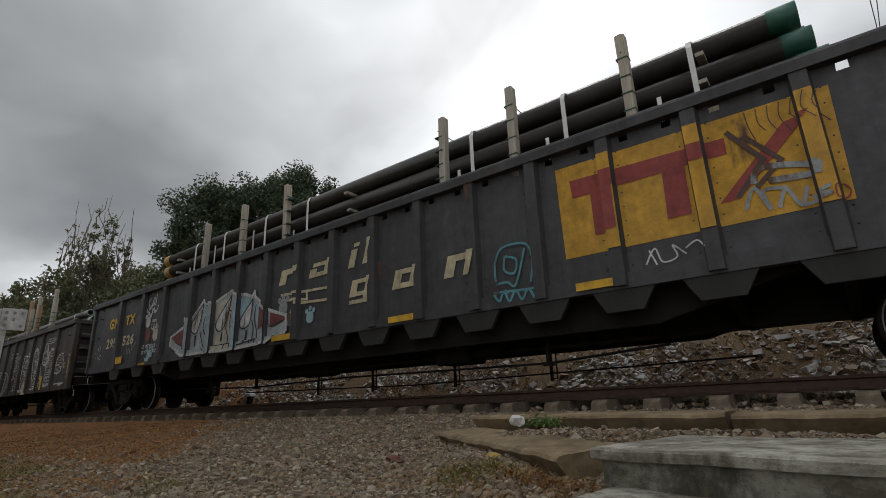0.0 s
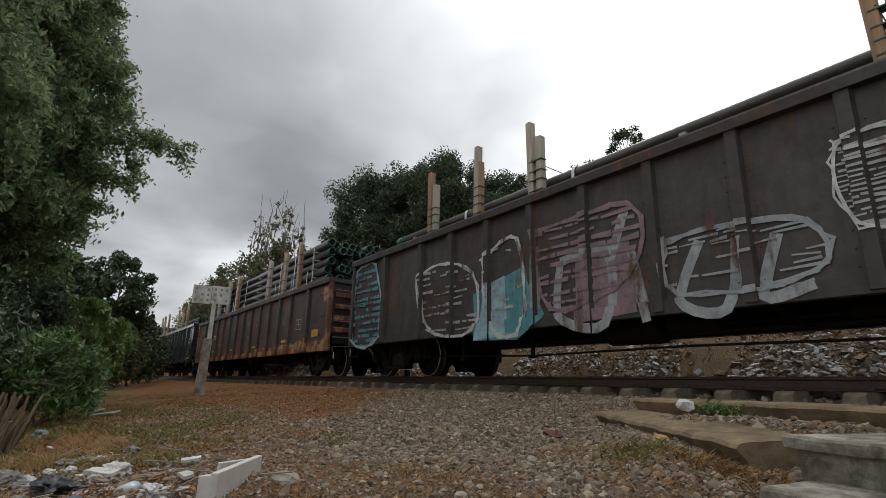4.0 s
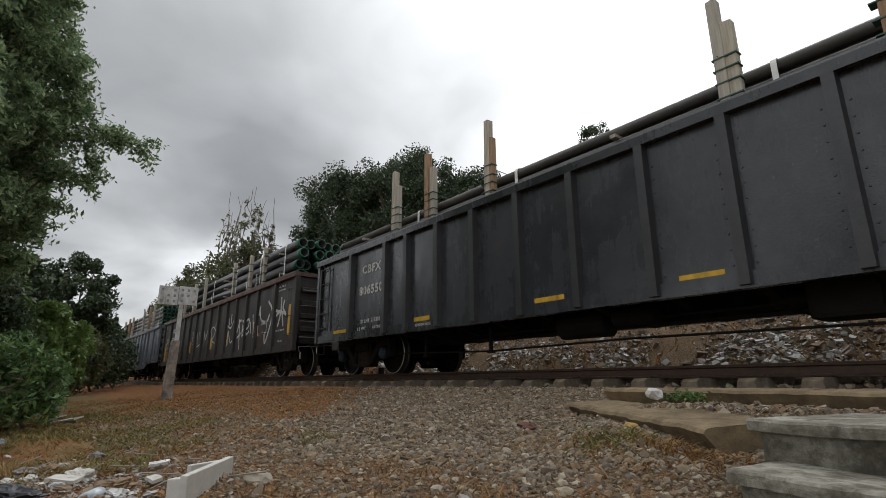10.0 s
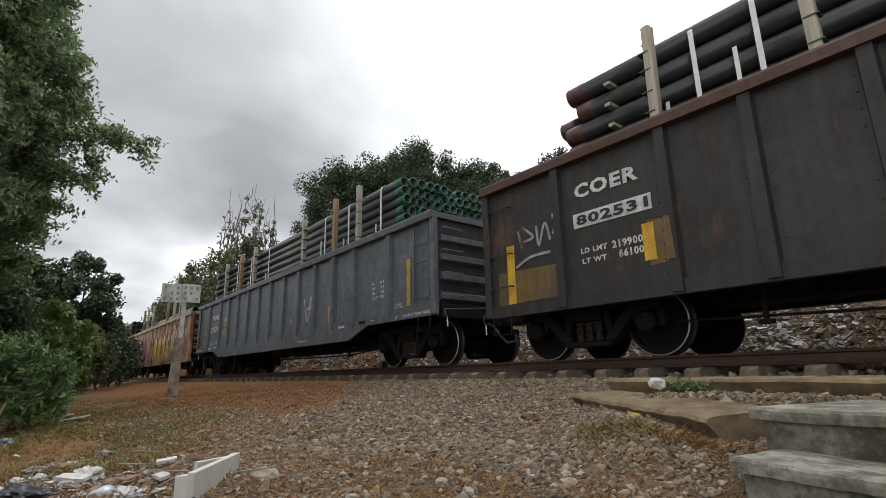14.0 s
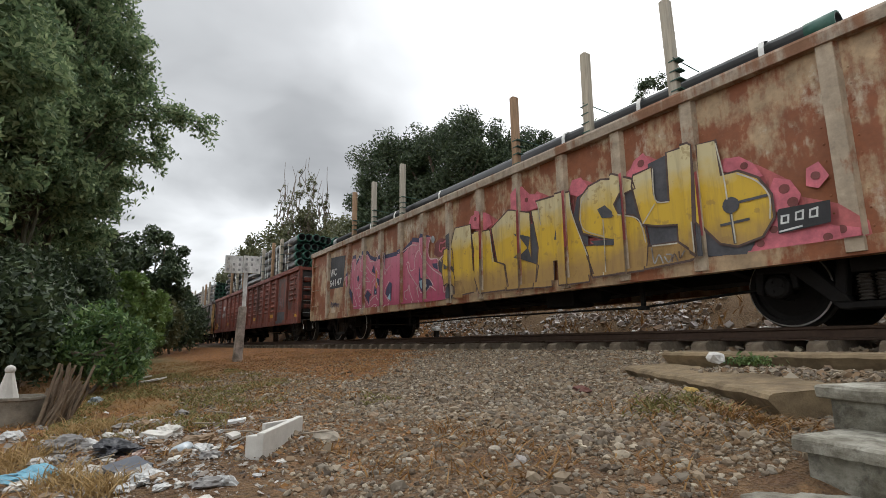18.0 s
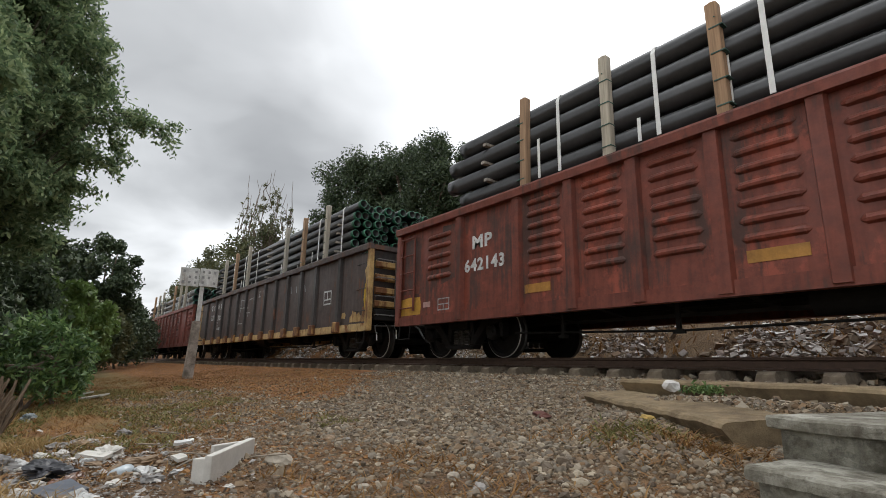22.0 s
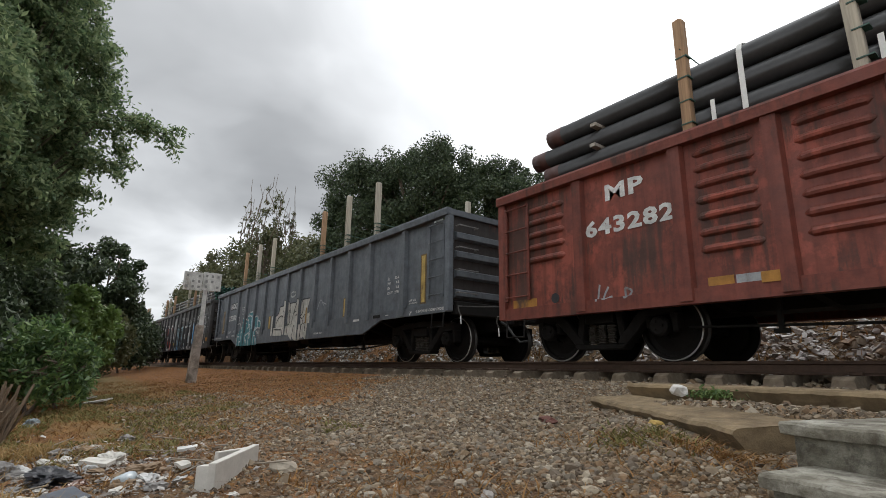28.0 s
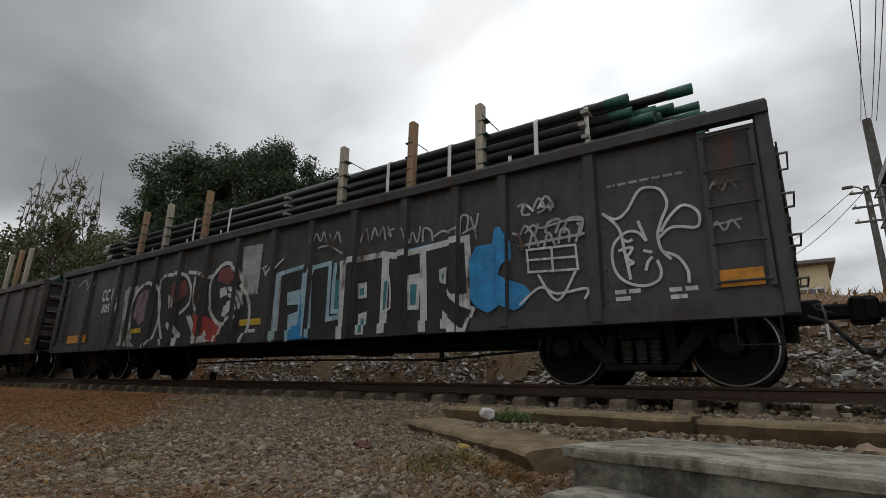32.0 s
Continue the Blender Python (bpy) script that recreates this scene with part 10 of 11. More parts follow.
def car_eight():
    c = red_car("red-brown gondola with ribbed side panels and a hand-painted number", 8, (0.212, 0.048, 0.026))
    c.fit('MP', 14.00, 1.81, 0.50, 0.23, WHITE, "hand-painted white reporting mark")
    c.fit('642143', 14.21, 1.42, 0.99, 0.23, WHITE, "hand-painted white car number")
    for u, w, mat in ((3.66, 0.44, OCHRE_STRIP), (6.46, 0.48, OCHRE_STRIP), (9.40, 0.56, DULL_STRIP), (12.55, 0.50, DULL_STRIP)):
        c.plate(u, 0.99, w, 0.13, mat)
    c.layer([[(16.20, 0.80), (16.20, 1.12), (15.88, 1.15), (15.54, 1.13), (15.51, 0.97), (15.53, 0.80)]], OCHRE_STRIP, 0.003, "paint_patch", "ochre painted patch")
    c.layer([[(16.12, 1.22), (16.10, 2.30), (15.60, 2.34), (15.50, 2.28), (15.56, 1.80), (15.42, 1.42), (15.50, 1.20)], [(14.90, 1.30), (14.86, 2.40), (14.50, 2.38), (14.46, 1.40)]], SOOT, 0.001, "soot_patch", "sooty dark patch of bare steel")
    c.plate(15.32, 0.97, 0.22, 0.10, INK_PINKISH, "paint_patch", "pale pink painted patch")
    c.tag([[(14.96, 1.04), (14.64, 1.04), (14.64, 0.84), (14.96, 0.84), (14.96, 1.04)], [(14.96, 0.94), (14.64, 0.94)], [(14.80, 0.94), (14.80, 0.84)]], 0.022, INK_PALE, 0.006, False)
    c.plate(0.33, 0.90, 0.47, 0.14, YELLOW)
    c.layer([[(2.77, 1.11), (1.79, 1.08), (1.80, 0.79), (1.95, 0.67), (2.79, 0.66)]], PATCH_SLATE, 0.004, "stencil_patch", "dark blue stencil patch")
    for shape in ([(2.67, 2.37), (2.10, 2.40), (1.67, 2.30), (1.73, 1.56), (1.87, 1.18), (2.22, 1.16), (2.71, 1.18), (2.76, 1.77)], [(1.34, 1.79), (1.11, 1.88), (0.89, 1.83), (0.98, 1.10), (1.34, 1.13), (1.42, 1.36)], [(3.53, 0.79), (3.01, 0.86), (2.95, 0.66), (3.47, 0.61)], [(3.91, 1.36), (3.41, 1.34), (3.24, 1.10), (3.76, 1.07)]):
        c.layer([shape], SOOT, 0.003, "soot_patch", "sooty dark patch of bare steel")
    c.tag([[(2.61, 1.65), (2.50, 1.67), (2.58, 1.51), (2.45, 1.54)], [(2.41, 1.64), (2.37, 1.47), (2.28, 1.63)], [(2.26, 1.48), (2.15, 1.58), (2.13, 1.47), (2.01, 1.48)], [(2.54, 1.45), (2.44, 1.35), (2.37, 1.46), (2.29, 1.33)], [(2.25, 1.33), (2.17, 1.43), (2.12, 1.30), (2.01, 1.38)]], 0.016, INK_MAUVE, 0.006)
    c.bars(2.66, 1.01, (0.12, 0.14), 0.03, 0.03)
    c.bars(2.68, 0.75, (0.26,), 0.035)
    CARS.append(c)
    LOADS.append(load(c, "black pipes in four layers with green front couplings", 4, 9, 0.148, 4.08, (PIPE_BLACK, PIPE_DKGREEN, PIPE_BLACK), 1.35, 14.8, (2.95, 4.3, 5.9, 9.75, 11.3, 12.9), 4.15, (STAKE_PALE, STAKE_BROWN), (2.3, 3.6, 4.0, 5.3, 9.3, 10.6, 12.2), 8, jitter=0.2, stake_w=0.14))


def car_nine():
    m = paints("dark_brown", (0.080, 0.055, 0.047), (0.13, 0.055, 0.03), 0.22, chord=(0.08, 0.055, 0.048))
    yel = paint("flaking_yellow_sill", (0.56, 0.385, 0.165), (0.19, 0.07, 0.022), 0.32, runs=0.25, coarse=3.4)
    m[3] = yel
    m[1] = paint("dark_post", (0.045, 0.038, 0.036), (0.15, 0.06, 0.03), 0.2)
    m[4] = FLAKING
    c = Car("dark brown gondola with a flaking yellow sill and corner", 16.15, 2.56, 0.58, STANDARD, m, feet=paint("rusted_yellow_foot", (0.40, 0.22, 0.06), (0.13, 0.045, 0.015), 0.55, runs=0.3, coarse=4.0))
    c.end_plate(paint("brown_grey_end_plate", (0.135, 0.112, 0.095), (0.085, 0.05, 0.034), 0.38, coarse=2.2))
    for text, z in (("CGNX", 2.13), ("320300", 1.78)):
        me = word(text)
        if not me.materials:
            me.materials.append(None)
        ob = piece("stencil_lettering", me, c.root, (c.L / 2 + 0.058, 0.30, z), (0, 0, 90), "worn white stencilled mark")
        xs = [v.co.x for v in me.vertices]
        ob.scale = (0.62 / (max(xs) - min(xs)), 1, 0.17 / max(v.co.z for v in me.vertices))
        ob.material_slots[0].link = "OBJECT"
        ob.material_slots[0].material = WHITE
    c.fit('G', 14.03, 1.99, 0.23, 0.24, WHITE, "worn white stencilled mark")
    c.fit('O', 13.66, 1.99, 0.24, 0.21, WHITE, "worn white stencilled mark")
    c.fit('N', 12.96, 2.00, 0.17, 0.22, WHITE, "worn white stencilled mark")
    c.fit('X', 12.56, 1.97, 0.18, 0.23, WHITE, "worn white stencilled mark")
    c.fit('320', 13.94, 1.57, 0.58, 0.24, WHITE, "worn white stencilled mark")
    c.fit('308', 12.86, 1.52, 0.52, 0.23, WHITE, "worn white stencilled mark")
    c.bars(12.92, 1.44, (0.09, 0.12), 0.07, 0.05, INK_PALE)
    c.bars(12.92, 1.19, (0.65,), 0.10, mat=INK_PALE)
    c.plate(13.29, 1.31, 0.15, 0.46, YELLOW)
    c.plate(10.11, 1.23, 0.15, 0.39, YELLOW)
    c.plate(7.04, 1.29, 0.17, 0.30, YELLOW)
    c.plate(4.06, 1.25, 0.15, 0.52, YELLOW)
    c.plate(7.14, 1.25, 0.15, 0.43, YELLOW)
    c.tag([[(9.76, 2.11), (9.71, 1.82), (9.88, 1.24), (9.3, 1.22), (9.23, 1.64)], [(9.69, 2.1), (9.24, 2.05)], [(9.8, 1.81), (8.88, 1.76)]], 0.035, INK_PALE, 0.006, False)
    c.tag([[(8.79, 2.04), (8.32, 2.07), (8.34, 1.88)], [(8.81, 2.01), (8.82, 1.45)], [(9.0, 1.59), (8.59, 1.57)]], 0.035, INK_PALE, 0.006, False)
    c.tag([[(7.77, 2.22), (7.56, 2.21)], [(7.79, 2.05), (7.6, 2.05)], [(7.68, 2.22), (7.71, 2.04)]], 0.050, INK_PALE, 0.006, False)
    c.tag([[(7.38, 2.2), (7.18, 2.18), (7.24, 1.88), (7.37, 1.96), (7.38, 2.2)], [(7.3, 2.17), (7.32, 1.88)]], 0.045, INK_PALE, 0.006)
    c.tag([[(2.45, 1.67), (2.03, 1.66), (2.0, 1.34), (2.42, 1.34), (2.45, 1.67)], [(2.42, 1.45), (2.01, 1.46)], [(2.24, 1.66), (2.21, 1.47)]], 0.040, INK_WHITE, 0.006, False)
    c.tag([[(4.83, 2.08), (4.75, 1.86)], [(4.43, 2.04), (4.36, 1.85)], [(3.79, 2.02), (3.71, 1.81)]], 0.050, INK_GREY, 0.006)
    c.layer([[(0.22, 0.80), (0.20, 1.02), (0.26, 1.16), (0.30, 1.30), (0.29, 1.52), (0.24, 1.66), (0.18, 1.78), (0.10, 1.80), (0.08, 1.30), (0.09, 0.80)]], SAFETY_BAND, 0.007, "corner_band", "bright yellow band at the corner")
    c.layer([[(0.05, 0.79), (0.35, 0.79), (0.35, 1.12), (0.16, 1.17), (0.28, 1.41), (0.19, 1.63), (0.3, 1.96), (0.13, 2.16), (0.18, 2.49), (-0.01, 2.43)]], FLAKING, 0.004, "bare_patch", "flaking yellow patch")
    c.layer([[(16.10, 0.81), (16.10, 2.44), (15.62, 2.42), (15.68, 2.20), (15.60, 1.95), (15.70, 1.70), (15.62, 1.40), (15.74, 1.12), (15.58, 0.95), (15.30, 0.86), (15.28, 0.81)]], FLAKING, 0.004, "bare_patch", "flaking yellow patch")
    c.layer([[(0.95, 0.80), (0.93, 0.93), (0.84, 0.97), (0.80, 1.08), (0.74, 1.01), (0.66, 1.05), (0.60, 0.96), (0.48, 1.02), (0.44, 0.93), (0.36, 0.95), (0.36, 0.80)], [(1.36, 0.92), (1.35, 1.04), (1.22, 1.06), (1.15, 1.00), (1.17, 0.90)]], FLAKING, 0.004, "bare_patch", "flaking yellow patch")
    CARS.append(c)
    LOADS.append(load(c, "black pipes in six layers with bright green couplings", 6, 11, 0.106, 4.05, (PIPE_BLACK, PIPE_GREEN, PIPE_BLACK), 1.45, 14.9, (2.85, 4.4, 5.85, 9.7, 11.35, 12.9), 4.18, (STAKE_PALE, STAKE_BROWN, STAKE_PALE), (2.2, 3.7, 4.9, 6.3, 9.2, 10.7, 12.2), 9, jitter=0.22, stake_w=0.14, band=0.11))


def car_ten():
    c = red_car("faded red gondola with ribbed side panels and a hand-painted number", 10, (0.215, 0.050, 0.031))
    c.fit('MP', 14.15, 2.06, 0.56, 0.22, WHITE, "hand-painted white reporting mark")
    c.fit('643282', 14.49, 1.61, 1.27, 0.23, WHITE, "hand-painted white car number")
    c.plate(15.65, 0.83, 0.48, 0.13, DULL_STRIP)
    c.plate(12.79, 0.82, 0.27, 0.10, DULL_STRIP)
    c.plate(12.27, 0.80, 0.22, 0.11, DULL_STRIP)
    c.plate(12.50, 0.81, 0.27, 0.11, INK_GREY, "stencil_patch", "grey stencil patch")
    c.tag([[(14.31, 0.96), (14.35, 0.74)], [(14.18, 0.92), (14.26, 0.77), (14.13, 0.79)], [(13.94, 0.88), (13.85, 0.83), (13.93, 0.75), (13.94, 0.88)]], 0.028, INK_GREY, 0.006)
    c.layer([blob(15.06, 0.86, 0.07, 0.07, 3, 0.1, 14)], INK_BLACK, 0.006, "lifting_hole", "dark lifting hole")
    CARS.append(c)
    LOADS.append(load(c, "black pipes in three layers with loose thin green pipes in front", 3, 9, 0.14, 3.63, (PIPE_BLACK, PIPE_DKGREEN, PIPE_RED), 1.4, 15.3, (3.2, 4.6, 6.2, 9.85, 11.3, 13.0), 4.18, (STAKE_PALE, STAKE_PALE, STAKE_BROWN), (2.6, 4.0, 5.4, 9.4, 10.8, 12.4), 10, jitter=0.4))


def car_eleven():
    c = nokl("323803", "217300", "68700", "slate-grey fish-belly gondola with cream and teal graffiti")
    c.plate(9.57, 1.25, 0.24, 0.42, OVERSPRAY, "paint_patch", "dull ochre overspray", -0.006)
    c.plate(9.57, 1.25, 0.11, 0.38, PALE_STRIP)
    c.layer([[(9.22, 1.28), (9.06, 1.44), (8.90, 1.41), (8.71, 1.49), (8.65, 1.66), (8.30, 1.69), (8.18, 1.80), (8.04, 1.83), (7.86, 1.75), (7.79, 1.71), (7.32, 1.70), (7.25, 1.70), (7.13, 1.77), (6.99, 1.76), (6.90, 1.69), (6.85, 1.74), (6.34, 1.73), (6.46, 1.48), (6.47, 1.31), (6.31, 1.33), (6.29, 1.12), (6.37, 0.59), (6.54, 0.67), (6.62, 0.65), (6.67, 0.61), (6.73, 0.67), (6.78, 0.62), (6.89, 0.58), (7.14, 0.59), (7.30, 0.64), (7.36, 0.75), (7.44, 0.61), (7.75, 0.79), (7.80, 0.76), (8.22, 0.81), (8.29, 0.77), (9.22, 0.80)]], INK_CHALK, 0.005, label="large chalk-white balloon graffiti")
    c.tag([[(8.92, 0.98), (8.86, 1.19), (8.67, 1.35), (8.44, 1.38), (8.30, 1.30), (8.20, 1.18), (8.17, 1.03), (8.22, 0.79)]], 0.034, INK_BLACK, 0.010)
    c.tag([[(8.92, 0.98), (8.59, 0.96), (8.30, 0.95)]], 0.034, INK_BLACK, 0.010)
    c.tag([[(8.25, 1.67), (8.26, 1.50), (8.27, 1.29)]], 0.034, INK_BLACK, 0.010)
    c.tag([[(8.16, 1.37), (8.09, 1.51), (8.04, 1.39), (7.93, 1.10), (7.72, 0.77)]], 0.034, INK_BLACK, 0.010)
    c.tag([[(8.05, 1.83), (7.86, 1.74), (7.76, 1.62), (7.74, 1.50), (7.71, 1.41)]], 0.034, INK_BLACK, 0.010)
    c.tag([[(7.71, 1.41), (7.76, 1.49), (7.84, 1.47), (7.80, 1.33), (7.74, 1.20), (7.78, 1.11), (7.87, 1.07)]], 0.034, INK_BLACK, 0.010)
    c.tag([[(7.29, 1.68), (7.38, 1.54), (7.52, 1.31), (7.62, 1.05)]], 0.034, INK_BLACK, 0.010)
    c.tag([[(7.45, 1.39), (7.36, 1.44), (7.26, 1.40), (7.21, 1.27), (7.25, 1.10), (7.36, 0.75)]], 0.034, INK_BLACK, 0.010)
    c.tag([[(7.28, 1.68), (7.13, 1.77), (6.99, 1.76), (6.85, 1.68), (6.78, 1.54), (6.79, 1.38), (6.90, 1.29), (7.00, 1.31), (7.12, 1.28)]], 0.034, INK_BLACK, 0.010)
    c.tag([[(7.00, 1.34), (6.93, 1.24), (6.80, 1.18), (6.72, 1.03), (6.75, 0.80), (6.78, 0.65)]], 0.034, INK_BLACK, 0.010)
    c.tag([[(7.22, 1.17), (7.15, 1.19)]], 0.034, INK_BLACK, 0.010)
    c.tag([[(6.76, 1.20), (6.64, 1.28), (6.55, 1.30)]], 0.034, INK_BLACK, 0.010)
    c.tag([[(6.71, 1.00), (6.60, 1.06), (6.51, 1.03), (6.43, 0.90), (6.41, 0.82)]], 0.034, INK_BLACK, 0.010)
    c.tag([[(6.73, 1.01), (6.73, 0.74), (6.67, 0.61)]], 0.034, INK_BLACK, 0.010)
    c.tag([[(9.06, 1.44), (8.90, 1.41), (8.71, 1.49), (8.65, 1.66), (8.30, 1.69), (8.18, 1.80), (8.04, 1.83)]], 0.034, INK_BLACK, 0.010)
    c.tag([[(6.85, 1.74), (6.59, 1.74), (6.34, 1.73)]], 0.034, INK_BLACK, 0.010)
    c.tag([[(7.79, 1.71), (7.53, 1.71), (7.32, 1.70)]], 0.034, INK_BLACK, 0.010)
    c.layer([[(6.57, 1.48), (6.47, 1.48), (6.48, 1.02), (6.57, 1.04)]], INK_OCHRE, 0.012, "reflector", "dull ochre reflector strip")
    c.layer(ring_of(blob(7.61, 1.97, 0.2, 0.075, 2, 0.1, 18), 0.05), INK_PALE, 0.006)
    c.layer([[(12.83, 0.57), (12.81, 0.91), (12.90, 1.07), (12.56, 1.25), (12.34, 1.33), (12.34, 1.43), (12.23, 1.54), (11.87, 1.48), (11.87, 1.66), (11.69, 1.75), (11.26, 1.76), (11.13, 1.64), (10.77, 1.55), (10.69, 1.43), (10.46, 1.37), (10.38, 1.24), (10.41, 1.13), (10.76, 1.11), (10.82, 1.05), (10.71, 0.87), (10.56, 0.77), (10.57, 0.56), (11.55, 0.56)]], INK_TEAL, 0.004)
    c.layer([[(11.20, 1.65), (11.03, 1.53), (11.04, 1.11), (11.21, 1.09)]], INK_SKY, 0.007)
    c.layer([[(10.77, 1.53), (10.68, 1.48), (10.69, 1.14), (10.78, 1.21)]], INK_SKY, 0.007)
    c.layer([[(10.71, 0.80), (10.56, 0.77), (10.57, 0.57), (10.72, 0.58)]], INK_SKY, 0.007)
    c.layer([[(11.01, 1.20), (10.69, 1.14), (10.86, 1.06), (11.01, 1.09)]], INK_SKY, 0.007)
    c.tag([[(12.85, 0.57), (12.84, 0.86), (12.72, 0.93), (12.55, 0.89), (12.51, 0.58)]], 0.040, INK_WHITE, 0.010, False)
    c.tag([[(12.69, 1.00), (12.47, 1.08), (12.34, 1.05), (12.38, 0.72), (12.51, 0.71)]], 0.040, INK_WHITE, 0.010, False)
    c.tag([[(12.55, 1.14), (12.52, 1.24), (12.27, 1.27), (12.22, 1.01), (12.22, 0.71)]], 0.040, INK_WHITE, 0.010, False)
    c.tag([[(12.28, 1.52), (12.15, 1.55), (11.91, 1.47), (11.72, 1.47), (11.69, 1.20), (11.84, 1.17)]], 0.040, INK_WHITE, 0.010, False)
    c.tag([[(12.34, 1.43), (11.96, 1.36)]], 0.040, INK_WHITE, 0.010, False)
    c.tag([[(11.91, 1.47), (11.84, 1.61), (11.54, 1.61), (11.33, 1.53), (11.32, 0.83), (11.44, 0.80)]], 0.040, INK_WHITE, 0.010, False)
    c.tag([[(11.72, 1.59), (11.66, 1.73), (11.26, 1.74), (11.20, 1.65), (11.21, 0.91)]], 0.040, INK_WHITE, 0.010, False)
    c.tag([[(11.69, 1.32), (11.55, 1.28), (11.52, 0.99), (11.84, 0.92), (11.84, 0.61)]], 0.040, INK_WHITE, 0.010, False)
    c.tag([[(11.52, 1.06), (11.44, 0.98), (11.44, 0.57)]], 0.040, INK_WHITE, 0.010, False)
    c.tag([[(11.77, 0.78), (11.69, 0.72), (11.70, 0.58)]], 0.040, INK_WHITE, 0.010, False)
    c.tag([[(11.00, 1.53), (10.77, 1.55), (10.69, 1.48), (10.70, 1.13), (11.01, 1.07)]], 0.040, INK_WHITE, 0.010, False)
    c.tag([[(10.66, 1.38), (10.46, 1.35), (10.40, 1.26), (10.41, 1.11), (10.66, 1.14)]], 0.040, INK_WHITE, 0.010, False)
    c.tag([[(10.91, 1.06), (10.87, 0.84), (10.88, 0.58)]], 0.040, INK_WHITE, 0.010, False)
    c.tag([[(10.87, 0.88), (10.71, 0.87), (10.66, 0.56)]], 0.040, INK_WHITE, 0.010, False)
    c.tag([[(10.65, 0.99), (10.55, 1.02), (10.53, 0.93)], [(10.47, 1.08), (10.44, 0.92), (10.36, 1.04)], [(10.37, 0.83), (10.30, 1.03), (10.26, 0.78)], [(13.04, 1.63), (12.92, 1.63), (12.95, 1.40)], [(13.09, 1.39), (12.73, 1.39), (12.64, 1.26)]], 0.026, INK_WHITE, 0.006)
    c.tag([[(12.37, 1.27), (12.31, 1.39), (12.17, 1.43)]], 0.080, INK_RED, 0.004)
    c.tag([[(5.78, 1.32), (5.58, 1.6), (5.37, 1.44)], [(5.45, 1.53), (5.2, 1.45)]], 0.030, INK_GREY, 0.006)
    CARS.append(c)
    LOADS.append(load(c, "bare timber stakes over a nearly hidden layer of pipes", 1, 10, 0.12, 3.05, (PIPE_GREY, PIPE_GREY, PIPE_GREY), 1.2, 15.0, (2.95, 4.45, 6.0, 10.1, 11.6, 13.2), 4.24, (STAKE_PALE, STAKE_PALE, STAKE_BROWN), (), 11))


